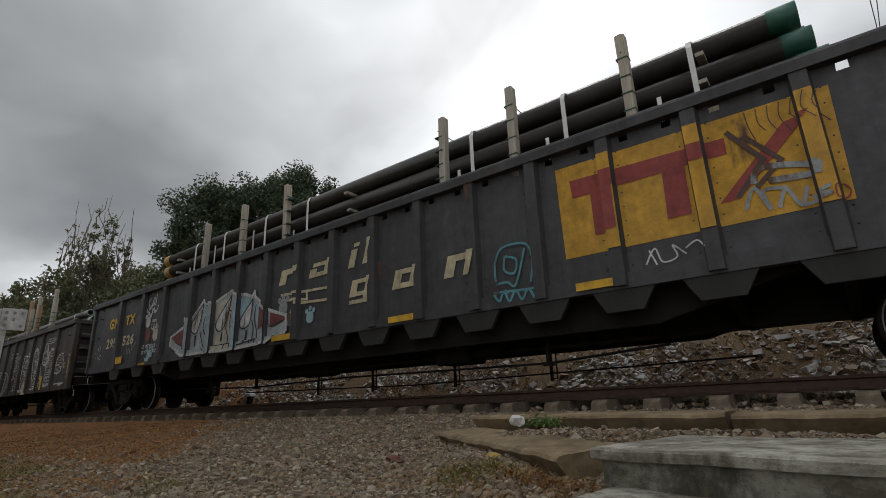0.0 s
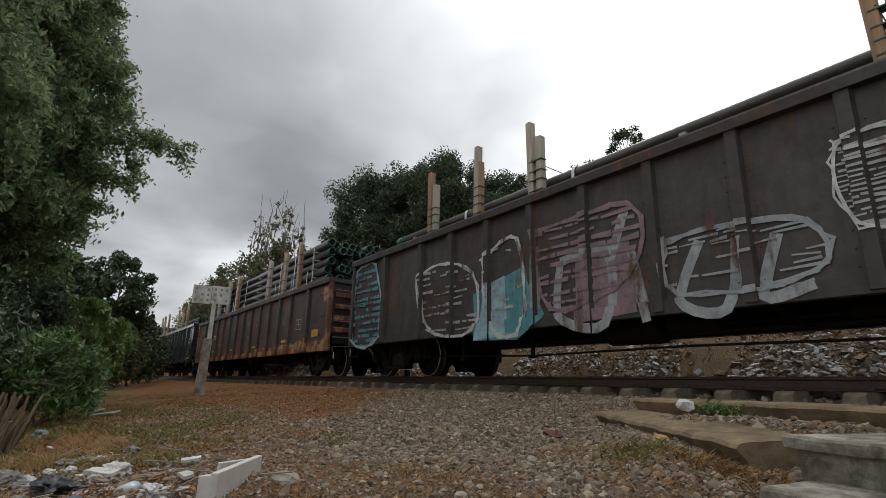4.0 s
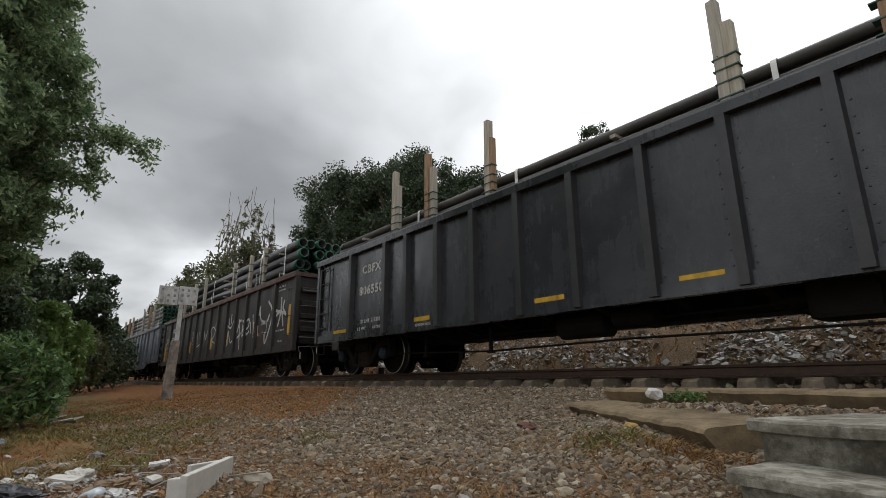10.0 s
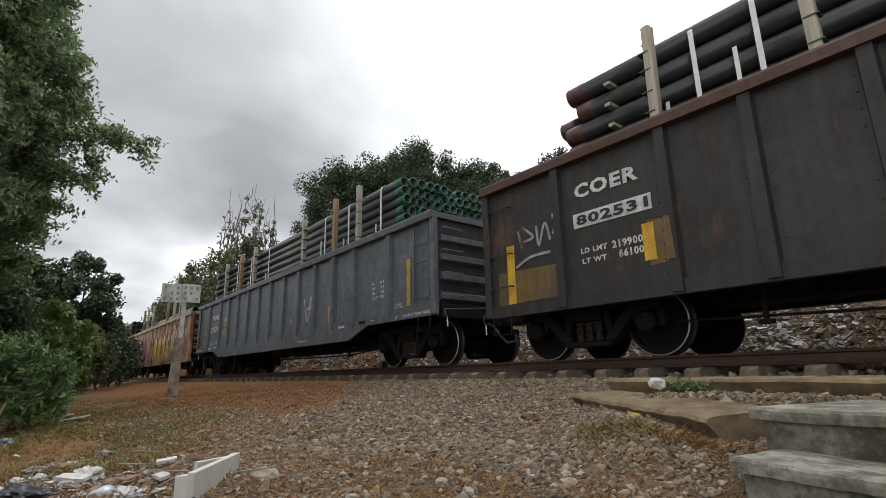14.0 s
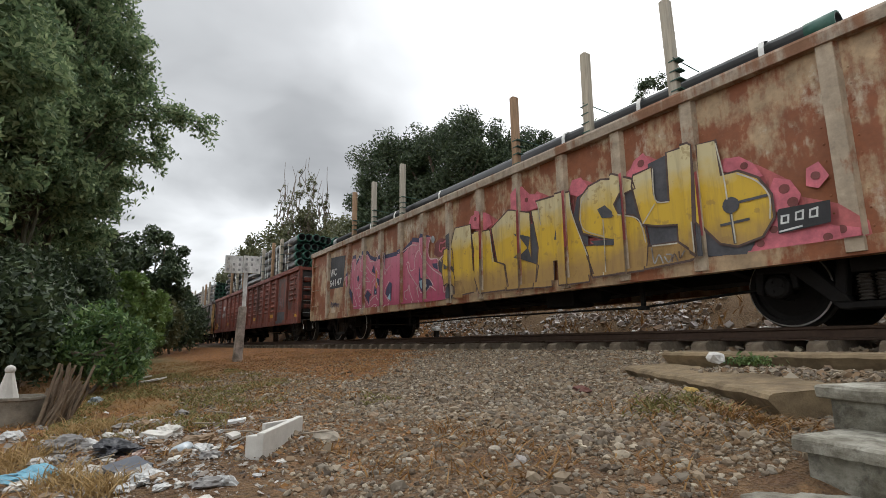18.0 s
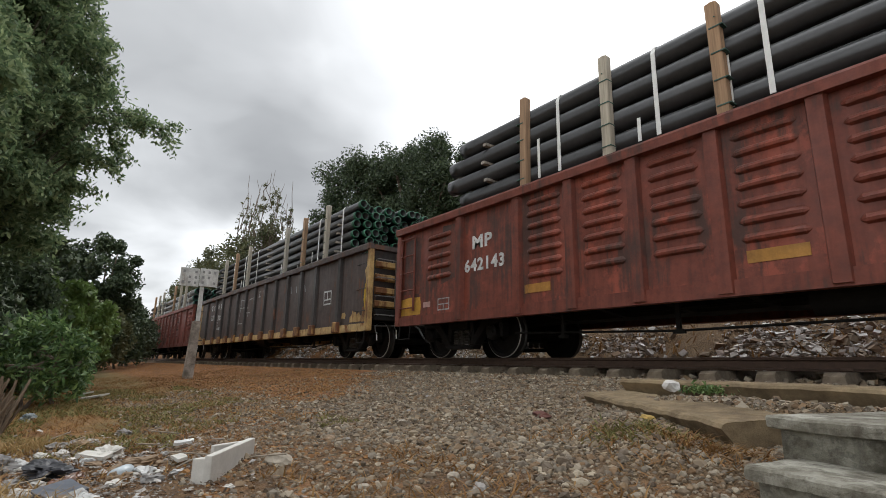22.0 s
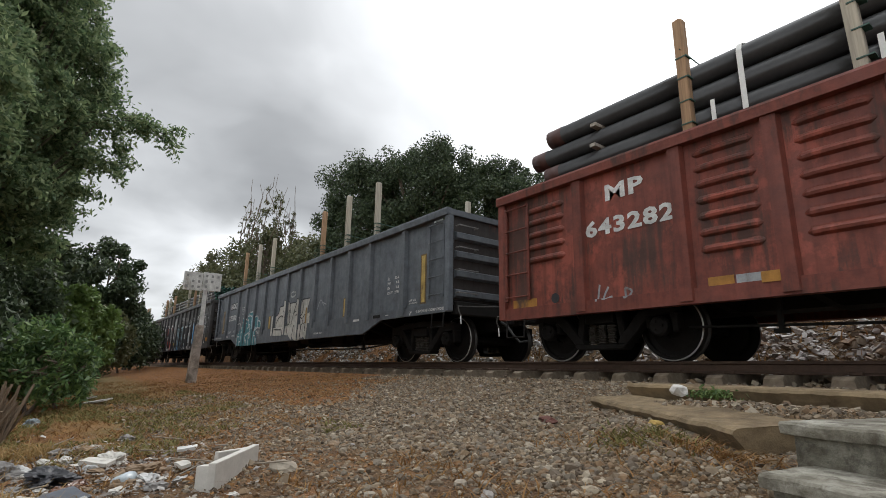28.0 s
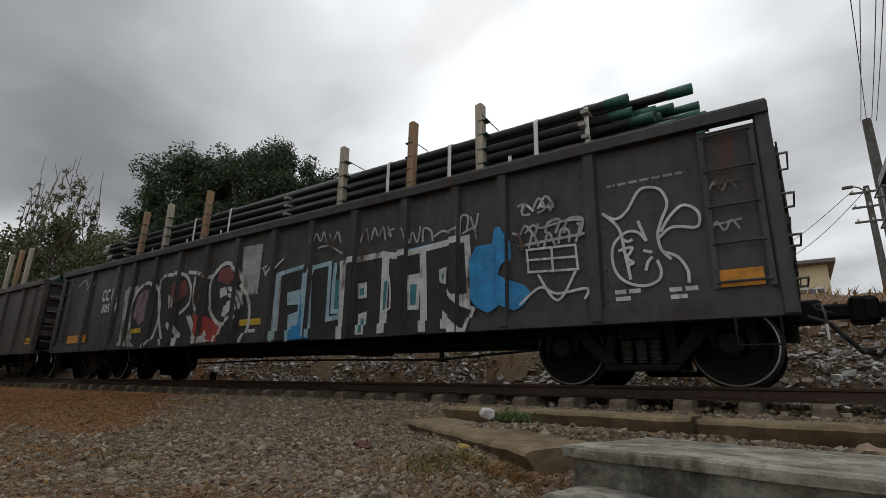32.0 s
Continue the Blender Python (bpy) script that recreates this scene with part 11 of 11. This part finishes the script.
def car_twelve():
    c = Car("black gondola with large block-letter graffiti and an orange strip", 16.30, 2.76, 0.62, [p + 0.15 for p in CLOSE], paints("matt_black", (0.055, 0.052, 0.051), (0.09, 0.045, 0.03), 0.16), ladder=True)
    c.end_plate(c.root.children[0].data.materials[0])
    c.layer([[(12.59, 0.71), (12.82, 1.98), (11.93, 2.09), (11.30, 2.13), (10.20, 2.13), (9.35, 1.95), (8.90, 2.15), (8.46, 1.98), (8.11, 1.51), (7.99, 0.94), (8.18, 0.64), (9.21, 0.62), (11.44, 0.65)]], INK_BLACK, 0.002)
    c.layer([[(12.82, 1.98), (12.19, 2.05), (12.34, 1.55), (12.21, 0.85), (11.82, 0.65), (12.65, 0.71)]], INK_PALE, 0.004)
    c.layer([[(12.24, 1.35), (12.15, 1.79), (11.88, 1.93), (11.54, 1.80), (11.57, 1.31), (11.92, 1.14)]], INK_MAUVE, 0.004)
    c.layer([[(12.26, 1.06), (11.80, 1.07), (11.76, 0.96), (12.23, 0.96)]], INK_YELLOW, 0.006)
    c.layer([[(10.78, 1.92), (10.26, 1.98), (10.13, 1.68), (10.51, 1.53)]], INK_WINE, 0.004)
    c.layer([[(10.87, 1.71), (10.54, 1.63), (10.43, 1.41), (10.78, 1.42)]], INK_WHITE, 0.006)
    c.layer([[(9.85, 1.25), (9.35, 1.17), (8.81, 0.96), (8.84, 0.67), (9.50, 0.66)]], INK_RED, 0.004)
    c.layer([[(9.14, 1.84), (9.10, 2.06), (8.83, 2.09), (8.50, 1.95), (8.41, 1.78), (8.75, 1.73)]], INK_WINE, 0.005)
    c.layer([[(9.34, 0.92), (9.13, 0.67), (9.50, 0.67)]], INK_WHITE, 0.006)
    c.layer([[(10.04, 1.21), (9.89, 1.23), (9.53, 0.79), (9.03, 0.69), (9.59, 0.65)]], INK_WHITE, 0.006)
    c.layer([[(10.76, 1.14), (10.55, 1.11), (10.15, 0.86), (10.22, 0.63), (10.37, 0.63), (10.37, 0.85)]], INK_WHITE, 0.006)
    c.layer([[(9.01, 1.67), (8.81, 1.70), (8.74, 1.54), (8.96, 1.49)]], INK_WHITE, 0.006)
    c.layer([[(8.82, 1.33), (8.49, 1.41), (8.42, 1.26), (8.63, 1.11), (8.85, 1.14)]], INK_WHITE, 0.006)
    c.layer([[(8.27, 1.04), (7.67, 1.04), (7.65, 0.93), (8.25, 0.93)]], INK_YELLOW, 0.006)
    c.layer([[(7.98, 0.86), (7.79, 0.86), (7.78, 0.80), (7.97, 0.80)]], INK_WHITE, 0.006)
    c.tag([[(12.13, 0.84), (12.40, 1.36), (12.28, 1.80), (11.92, 2.05), (11.43, 1.97), (11.17, 1.65), (11.10, 1.22), (11.22, 0.85), (11.48, 0.65)], [(10.78, 0.66), (11.09, 1.28), (11.25, 2.06), (10.74, 2.14), (10.28, 2.07), (10.02, 1.79), (10.00, 1.48), (10.31, 1.28)], [(9.92, 2.01), (9.84, 1.43), (9.57, 1.23)], [(10.20, 2.13), (9.83, 2.07), (9.35, 1.94), (9.07, 2.12), (8.83, 2.16), (8.51, 1.99), (8.33, 1.77)], [(9.26, 1.33), (9.34, 1.81), (9.17, 2.07)], [(9.28, 1.33), (9.05, 1.09), (8.78, 0.99), (8.43, 1.12)], [(8.38, 1.70), (8.14, 1.49), (8.01, 1.19), (8.01, 0.87), (8.16, 0.64)], [(8.81, 0.98), (8.95, 0.67)], [(8.64, 1.65), (8.38, 1.53), (8.23, 1.31)], [(8.58, 1.52), (8.42, 1.43), (8.32, 1.25)]], 0.075, INK_WHITE, 0.007, True)
    c.layer([[(8.41, 2.42), (7.84, 2.41), (7.83, 1.48), (8.34, 1.49)]], INK_PALE, 0.003)
    c.tag([[(8.39, 2.33), (7.84, 2.32)], [(8.39, 2.26), (7.84, 2.25)]], 0.030, INK_GREY, 0.006, False)
    c.layer([[(7.27, 0.65), (7.31, 1.79), (6.66, 1.84), (6.06, 1.84), (5.79, 1.79), (4.93, 1.81), (4.31, 1.79), (3.49, 1.85), (3.44, 1.10), (3.38, 0.90), (3.52, 0.62), (5.74, 0.60)]], INK_BLACK, 0.002)
    c.layer([[(7.37, 1.78), (7.22, 1.78), (7.18, 0.64), (7.36, 0.64)]], INK_PALE, 0.005)
    c.layer([[(6.88, 0.91), (6.68, 1.01), (6.61, 1.56), (6.50, 1.57), (6.37, 0.64), (6.87, 0.63)]], INK_BLUE, 0.004)
    c.layer([[(6.62, 1.70), (6.46, 1.70), (6.37, 0.64), (6.50, 0.68)]], INK_SKY, 0.006)
    c.layer([[(5.99, 1.52), (5.81, 1.54), (5.74, 1.02), (5.93, 1.03)]], INK_TEAL, 0.004)
    c.layer([[(6.98, 1.39), (6.68, 1.42), (6.68, 1.23), (6.96, 1.23)]], INK_SKY, 0.005)
    c.layer([[(6.91, 1.01), (6.69, 1.08), (6.69, 0.87), (6.90, 0.84)]], INK_SKY, 0.005)
    c.tag([[(7.27, 0.65), (7.31, 1.77), (6.64, 1.84), (6.65, 1.42), (6.98, 1.39), (6.96, 1.25), (6.68, 1.24), (6.68, 1.06), (6.91, 1.01), (6.88, 0.64)], [(6.46, 1.72), (6.43, 1.79), (6.04, 1.82), (6.02, 0.92), (5.70, 0.95)], [(5.92, 1.77), (5.93, 1.50), (5.92, 1.04), (5.75, 1.02)]], 0.075, INK_SKY, 0.007, False)
    c.tag([[(5.79, 1.78), (5.60, 1.80), (4.93, 1.82), (4.72, 1.77), (4.31, 1.79), (3.83, 1.83), (3.49, 1.85), (3.44, 1.13)]], 0.090, INK_WHITE, 0.007, False)
    c.tag([[(5.78, 1.81), (4.72, 1.81), (3.49, 1.88)]], 0.030, INK_BLUE, 0.006, False)
    c.layer([[(5.82, 1.80), (5.70, 1.79), (5.63, 0.60), (5.75, 0.60)]], INK_WHITE, 0.008)
    c.layer([[(5.41, 1.42), (5.23, 1.43), (5.21, 1.19), (5.39, 1.19)]], INK_WHITE, 0.008)
    c.layer([[(5.36, 0.96), (5.19, 0.99), (5.20, 0.65), (5.36, 0.65)]], INK_WHITE, 0.008)
    c.layer([[(4.95, 1.78), (4.81, 1.78), (4.81, 0.66), (4.94, 0.65)]], INK_WHITE, 0.008)
    c.layer([[(4.47, 1.45), (4.23, 1.46), (4.25, 0.95), (4.45, 0.96)]], INK_WHITE, 0.008)
    c.layer([[(4.26, 1.76), (4.15, 1.76), (4.09, 0.64), (4.21, 0.64)]], INK_WHITE, 0.008)
    c.layer([[(3.93, 1.47), (3.80, 1.50), (3.81, 1.26), (3.91, 1.29)]], INK_WHITE, 0.008)
    c.layer([[(3.69, 1.10), (3.44, 1.11), (3.43, 0.92), (3.60, 0.96)]], INK_WHITE, 0.008)
    c.layer([[(3.86, 0.92), (3.66, 0.75), (3.54, 0.65), (3.85, 0.67)]], INK_WHITE, 0.008)
    c.layer([[(5.36, 1.34), (5.27, 1.35), (5.26, 1.24), (5.35, 1.23)]], INK_TEAL, 0.009)
    c.layer([[(5.30, 0.88), (5.24, 0.89), (5.24, 0.68), (5.30, 0.68)]], INK_TEAL, 0.009)
    c.layer([[(4.41, 1.31), (4.29, 1.31), (4.30, 1.02), (4.40, 1.02)]], INK_TEAL, 0.009)
    c.layer([[(3.88, 1.40), (3.84, 1.41), (3.84, 1.33), (3.87, 1.33)]], INK_TEAL, 0.009)
    c.layer([[(4.89, 1.40), (4.82, 1.41), (4.84, 1.00), (4.89, 0.98)]], INK_TEAL, 0.009)
    c.tag([[(3.77, 1.17), (3.67, 1.06), (3.56, 0.97), (3.38, 0.90), (3.49, 0.64), (3.71, 0.64)]], 0.050, INK_WHITE, 0.008, False)
    c.tag([[(4.80, 1.47), (4.76, 1.22), (4.76, 1.01), (4.84, 0.96)]], 0.030, INK_WHITE, 0.008, False)
    c.layer([[(3.34, 1.72), (3.11, 1.72), (3.08, 1.92), (2.96, 1.90), (2.85, 1.70), (2.85, 1.48), (2.96, 1.39), (2.99, 1.28), (2.85, 1.21), (2.67, 1.14), (2.60, 1.06), (2.67, 0.90), (2.81, 0.84), (3.01, 0.92), (3.17, 0.83), (3.33, 0.91), (3.43, 1.03), (3.45, 1.56)]], INK_BLUE, 0.004)
    c.tag([[(7.74, 1.93), (7.59, 1.75), (7.45, 1.87), (7.21, 2.03)], [(7.74, 1.93), (7.59, 1.97)]], 0.035, INK_WHITE, 0.007, False)
    c.bars(3.36, 1.68, (0.26,), 0.07, mat=INK_NAVY)
    c.bars(3.35, 1.51, (0.34,), 0.07, mat=INK_NAVY)
    c.bars(3.35, 1.35, (0.26,), 0.07, mat=INK_NAVY)
    c.bars(3.34, 1.18, (0.34,), 0.07, mat=INK_NAVY)
    c.bars(3.34, 1.02, (0.26,), 0.07, mat=INK_NAVY)

    c.tag([[(2.63, 1.57), (2.02, 1.55), (2.0, 1.26), (2.61, 1.29), (2.63, 1.57)], [(2.31, 1.55), (2.3, 1.27)], [(2.63, 1.44), (2.01, 1.41)]], 0.028, INK_WHITE, 0.006, False)
    c.tag([[(2.49, 1.25), (2.26, 0.92), (2.03, 1.24)], [(2.74, 0.9), (2.47, 1.09), (2.26, 1.0), (1.91, 1.03), (1.94, 0.91)]], 0.030, INK_WHITE, 0.006)
    c.tag([[(2.72, 1.76), (2.64, 1.88), (2.52, 1.75), (2.47, 1.89)], [(2.38, 1.75), (2.34, 1.87), (2.2, 1.89), (2.25, 1.73)], [(2.15, 1.71), (2.1, 1.87), (1.92, 1.85), (1.97, 1.64)], [(2.75, 1.63), (1.9, 1.67)]], 0.035, INK_PALE, 0.006)
    c.tag([[(2.69, 2.07), (2.64, 2.16), (2.52, 2.05)], [(2.47, 2.07), (2.36, 2.22), (2.27, 2.06), (2.45, 2.11)]], 0.030, INK_WHITE, 0.006)
    c.tag([[(6.47, 2.22), (6.42, 2.37), (6.30, 2.22), (6.24, 2.37), (6.16, 2.18)], [(6.11, 2.32), (6.01, 2.18), (5.92, 2.32), (5.83, 2.13)], [(6.35, 2.11), (6.09, 2.11), (5.78, 1.94)], [(5.41, 2.07), (5.31, 2.28), (5.23, 2.04)], [(5.18, 2.08), (5.13, 2.26), (5.04, 2.11), (4.96, 2.25), (4.90, 2.03)], [(4.87, 2.24), (4.79, 2.07), (4.85, 2.15), (4.74, 2.19)], [(4.55, 2.16), (4.45, 1.92), (4.40, 2.08), (4.31, 1.91), (4.26, 2.14)], [(4.21, 1.90), (4.20, 2.10), (4.07, 2.04), (4.04, 1.89)], [(4.02, 1.95), (3.88, 2.01), (3.74, 1.97), (3.60, 2.00)], [(3.60, 1.89), (3.58, 2.16), (3.47, 2.15), (3.49, 1.95)], [(3.43, 2.14), (3.36, 1.97), (3.31, 2.17)], [(3.56, 1.92), (3.38, 1.97), (3.34, 1.81)], [(2.74, 2.15), (2.64, 2.17), (2.68, 2.04), (2.57, 2.02)], [(2.53, 2.08), (2.45, 2.21), (2.38, 2.06), (2.48, 2.02)], [(2.36, 2.07), (2.28, 2.12), (2.31, 2.01)], [(2.82, 1.81), (2.73, 1.76), (2.69, 1.57)], [(2.65, 1.78), (2.54, 1.87), (2.43, 1.82), (2.14, 1.86), (1.93, 1.84)], [(2.60, 1.59), (2.54, 1.76), (2.47, 1.59)], [(2.40, 1.58), (2.34, 1.75), (2.26, 1.57)], [(2.22, 1.59), (2.18, 1.76), (2.09, 1.73), (2.09, 1.59)], [(2.01, 1.58), (1.95, 1.78), (1.99, 1.80)]], 0.030, INK_PALE, 0.006, True)
    c.tag([[(1.69, 1.87), (1.55, 1.78), (1.42, 1.85), (1.28, 2.06), (1.16, 2.08), (1.05, 2.02), (1.00, 1.86), (1.07, 1.69), (1.12, 1.54), (1.10, 1.37), (1.01, 1.25)], [(1.13, 1.48), (1.01, 1.58), (0.91, 1.59), (0.74, 1.56), (0.71, 1.69), (0.77, 1.78), (0.87, 1.81), (0.99, 1.71), (1.09, 1.56)], [(1.24, 1.48), (1.32, 1.59), (1.44, 1.61), (1.57, 1.51), (1.61, 1.36), (1.58, 1.18), (1.48, 1.06), (1.31, 1.00), (1.16, 1.04), (1.12, 1.14), (1.15, 1.26)], [(1.10, 1.35), (0.95, 1.27), (0.87, 1.12), (0.87, 0.99)]], 0.030, INK_WHITE, 0.006, True)
    c.tag([[(1.69, 1.87), (1.52, 1.67), (1.47, 1.37), (1.43, 1.08)], [(1.31, 1.72), (1.24, 1.48)], [(1.54, 1.41), (1.39, 1.43), (1.45, 1.32), (1.39, 1.26), (1.46, 1.24)], [(1.28, 1.38), (1.19, 1.35)], [(1.27, 1.16), (1.24, 1.25), (1.19, 1.30)], [(1.48, 1.53), (1.43, 1.50), (1.38, 1.52)]], 0.032, INK_WHITE, 0.006, True)
    c.fit('CC ER', 13.87, 1.78, 0.78, 0.31, WHITE)
    c.fit('805 74', 13.77, 1.50, 0.73, 0.22, WHITE)
    c.plate(0.43, 1.00, 0.41, 0.17, ORANGE_STRIP, "reflector", "orange reflector strip")
    c.bars(1.63, 0.96, (0.3, 0.2), 0.045)
    c.bars(1.08, 0.94, (0.3, 0.2), 0.045)
    c.bars(1.64, 2.19, (0.85,), 0.03, mat=INK_GREY)
    c.tag([[(0.6, 1.92), (0.53, 2.01), (0.48, 1.9), (0.41, 2.0), (0.34, 1.89)], [(0.55, 1.98), (0.31, 1.99)]], 0.020, INK_GREY, 0.006)
    c.tag([[(0.62, 1.49), (0.56, 1.58), (0.5, 1.48), (0.43, 1.58), (0.37, 1.48)], [(0.58, 1.55), (0.34, 1.58)]], 0.020, INK_GREY, 0.006)
    c.plate(14.86, 0.93, 1.04, 0.19, ORANGE_STRIP, "reflector", "orange reflector strip")
    c.tag([[(15.37, 2.29), (15.01, 2.44), (14.69, 2.14), (14.47, 2.33)]], 0.050, INK_GREY, 0.006)
    CARS.append(c)
    LOADS.append(load(c, "thin black pipes with green front ends between brown stakes", 5, 18, 0.064, 3.54, (PIPE_BLACK, PIPE_DKGREEN, PIPE_GREY), 0.98, 14.8, (3.30, 4.60, 6.00, 10.05, 11.55, 12.70), 3.92, (STAKE_PALE, STAKE_BROWN), (1.9, 2.6, 4.0, 5.2, 9.5, 10.8, 12.1), 12, jitter=0.45))


def car_thirteen():
    c = Car("dark brown-black gondola at the tail of the string", 16.15, 2.74, 0.64, STANDARD, paints("tail_brown", (0.075, 0.062, 0.057), (0.11, 0.05, 0.03), 0.24), ladder=True)
    c.plate(0.5, 1.0, 0.5, 0.18, YELLOW)
    CARS.append(c)
    LOADS.append(load(c, "thin pipes with green front ends between timber stakes", 3, 10, 0.09, 3.12, (PIPE_BLACK, PIPE_GREEN, PIPE_GREY), 1.0, 15.0, (2.4, 3.2, 4.05, 10.0, 11.5, 13.0), 4.05, (STAKE_PALE, STAKE_BROWN), (3.6, 9.4, 12.2), 13))


def hopper():
    root = thing("hopper_car", "pale grey covered hopper car with a rounded side", "freight car", "freight cars of the train")
    grey = paint("pale_hopper_grey", (0.34, 0.35, 0.35), (0.2, 0.12, 0.08), 0.15)
    prof = [(-1.5, 1.2), (-1.6, 1.6), (-1.62, 3.0), (-1.5, 3.7), (-1.1, 4.1), (1.1, 4.1), (1.5, 3.7), (1.62, 3.0), (1.6, 1.6), (1.5, 1.2)]
    bm = bmesh.new()
    prism(bm, prof, "x", -6.6, 6.6)
    part("body", bm, grey, root)
    for i in range(12):
        bm = bmesh.new()
        box(bm, (-6.3 + 1.145 * i, -1.66, 2.3), (0.08, 0.08, 1.9))
        part("side_rib", bm, grey, root)
    for x in (-4.4, -1.5, 1.5, 4.4):
        bm = bmesh.new()
        prism(bm, [(x - 1.3, 1.25), (x + 1.3, 1.25), (x + 0.35, 0.45), (x - 0.35, 0.45)], "y", -1.1, 1.1)
        part("discharge_bay", bm, grey, root)
    for s in (-1, 1):
        bm = bmesh.new()
        prism(bm, [(s * 6.55, 3.9), (s * 6.55, 1.25), (s * 7.9, 1.25), (s * 7.9, 1.0), (s * 6.0, 1.0)], "y", -0.12, 0.12)
        box(bm, (s * 7.9, 0, 1.0), (0.15, 2.8, 0.3))
        for t in (-1.3, 1.3):
            wire(bm, [(s * 7.8, t, 1.1), (s * 7.8, t, 3.9), (s * 6.6, t, 3.95)], 0.035)
        part("end_platform", bm, grey, root)
        add_truck(root, s * 6.4, CAP_DARK)
        piece("coupler", COUPLER, root, (s * 7.98, 0, 0.82), (0, 0, 0 if s > 0 else 180))
    bm = bmesh.new()
    box(bm, (0, 0, 4.22), (13.6, 0.7, 0.06))
    part("roof_walk", bm, grey, root)
    return root


car_one()
car_two()
car_three()
car_four()
car_five()
car_six()
car_seven()
car_eight()
car_nine()
car_ten()
car_eleven()
car_twelve()
car_thirteen()
HOPPER = hopper()


# ---- what moves ----
RUN = (92.4855, 97.2643, 6.7239, -0.4567, -5.1667, -0.6023, 1.687, 0.2588)
PITCH = 17.477
SLACK = ((0, 0.0), (1, -0.25), (2, -0.2), (3, 0.0), (6, -0.11), (7, -0.12), (8, 0.05), (9, -0.08), (10, -0.04), (11, 0.0), (13, 0.03), (14, -0.13), (17, -0.24), (18, -0.06), (19, -0.03), (20, -0.03), (21, 0.02), (22, 0.08), (23, 0.1), (24.5, 0.08), (25, -0.14), (28, 0.0), (30, 0.02), (31, -0.22), (31.5, 0.0), (32, 0.0))


def run(t):
    """Metres that the head of the first standard car place has gone along the track."""
    k = t / 16 - 1
    return sum(c * k ** i for i, c in enumerate(RUN)) + float(np.interp(t, [s[0] for s in SLACK], [s[1] for s in SLACK]))


def motions():
    centre = {}
    for i, c in enumerate(CARS):
        rear = -PITCH * i - (c.L if i == 7 else 16.15)
        centre[c.root] = rear + c.L / 2
    centre[HOPPER] = -PITCH * 13 - 8.1
    places = [k / 2 for k in range(65)]
    for root, off in centre.items():
        walk(root, [(t, pose(run(t) + off, TRACK_Y, RAIL_Z)) for t in places])
    for c, lot in zip(CARS, LOADS):
        off = centre[c.root]
        walk(lot, [(t, pose(run(t) + off, TRACK_Y, RAIL_Z)) for t in places])
    for wheel, root, x in SPINNERS:
        off = centre[root]
        times = [0.0] + [k / 10 for k in range(1, 320) if -48 < run(k / 10) + off < 14] + [32.0]
        first = next((t for t in times[1:-1]), 0.0)
        last = times[-2] if len(times) > 2 else 0.0
        def turn(t):
            return math.degrees((run(min(max(t, first), last)) - run(first)) / WHEEL_R)
        walk(wheel, [(t, pose(x, 0, 0, 0, turn(t), 0)) for t in times])


motions()
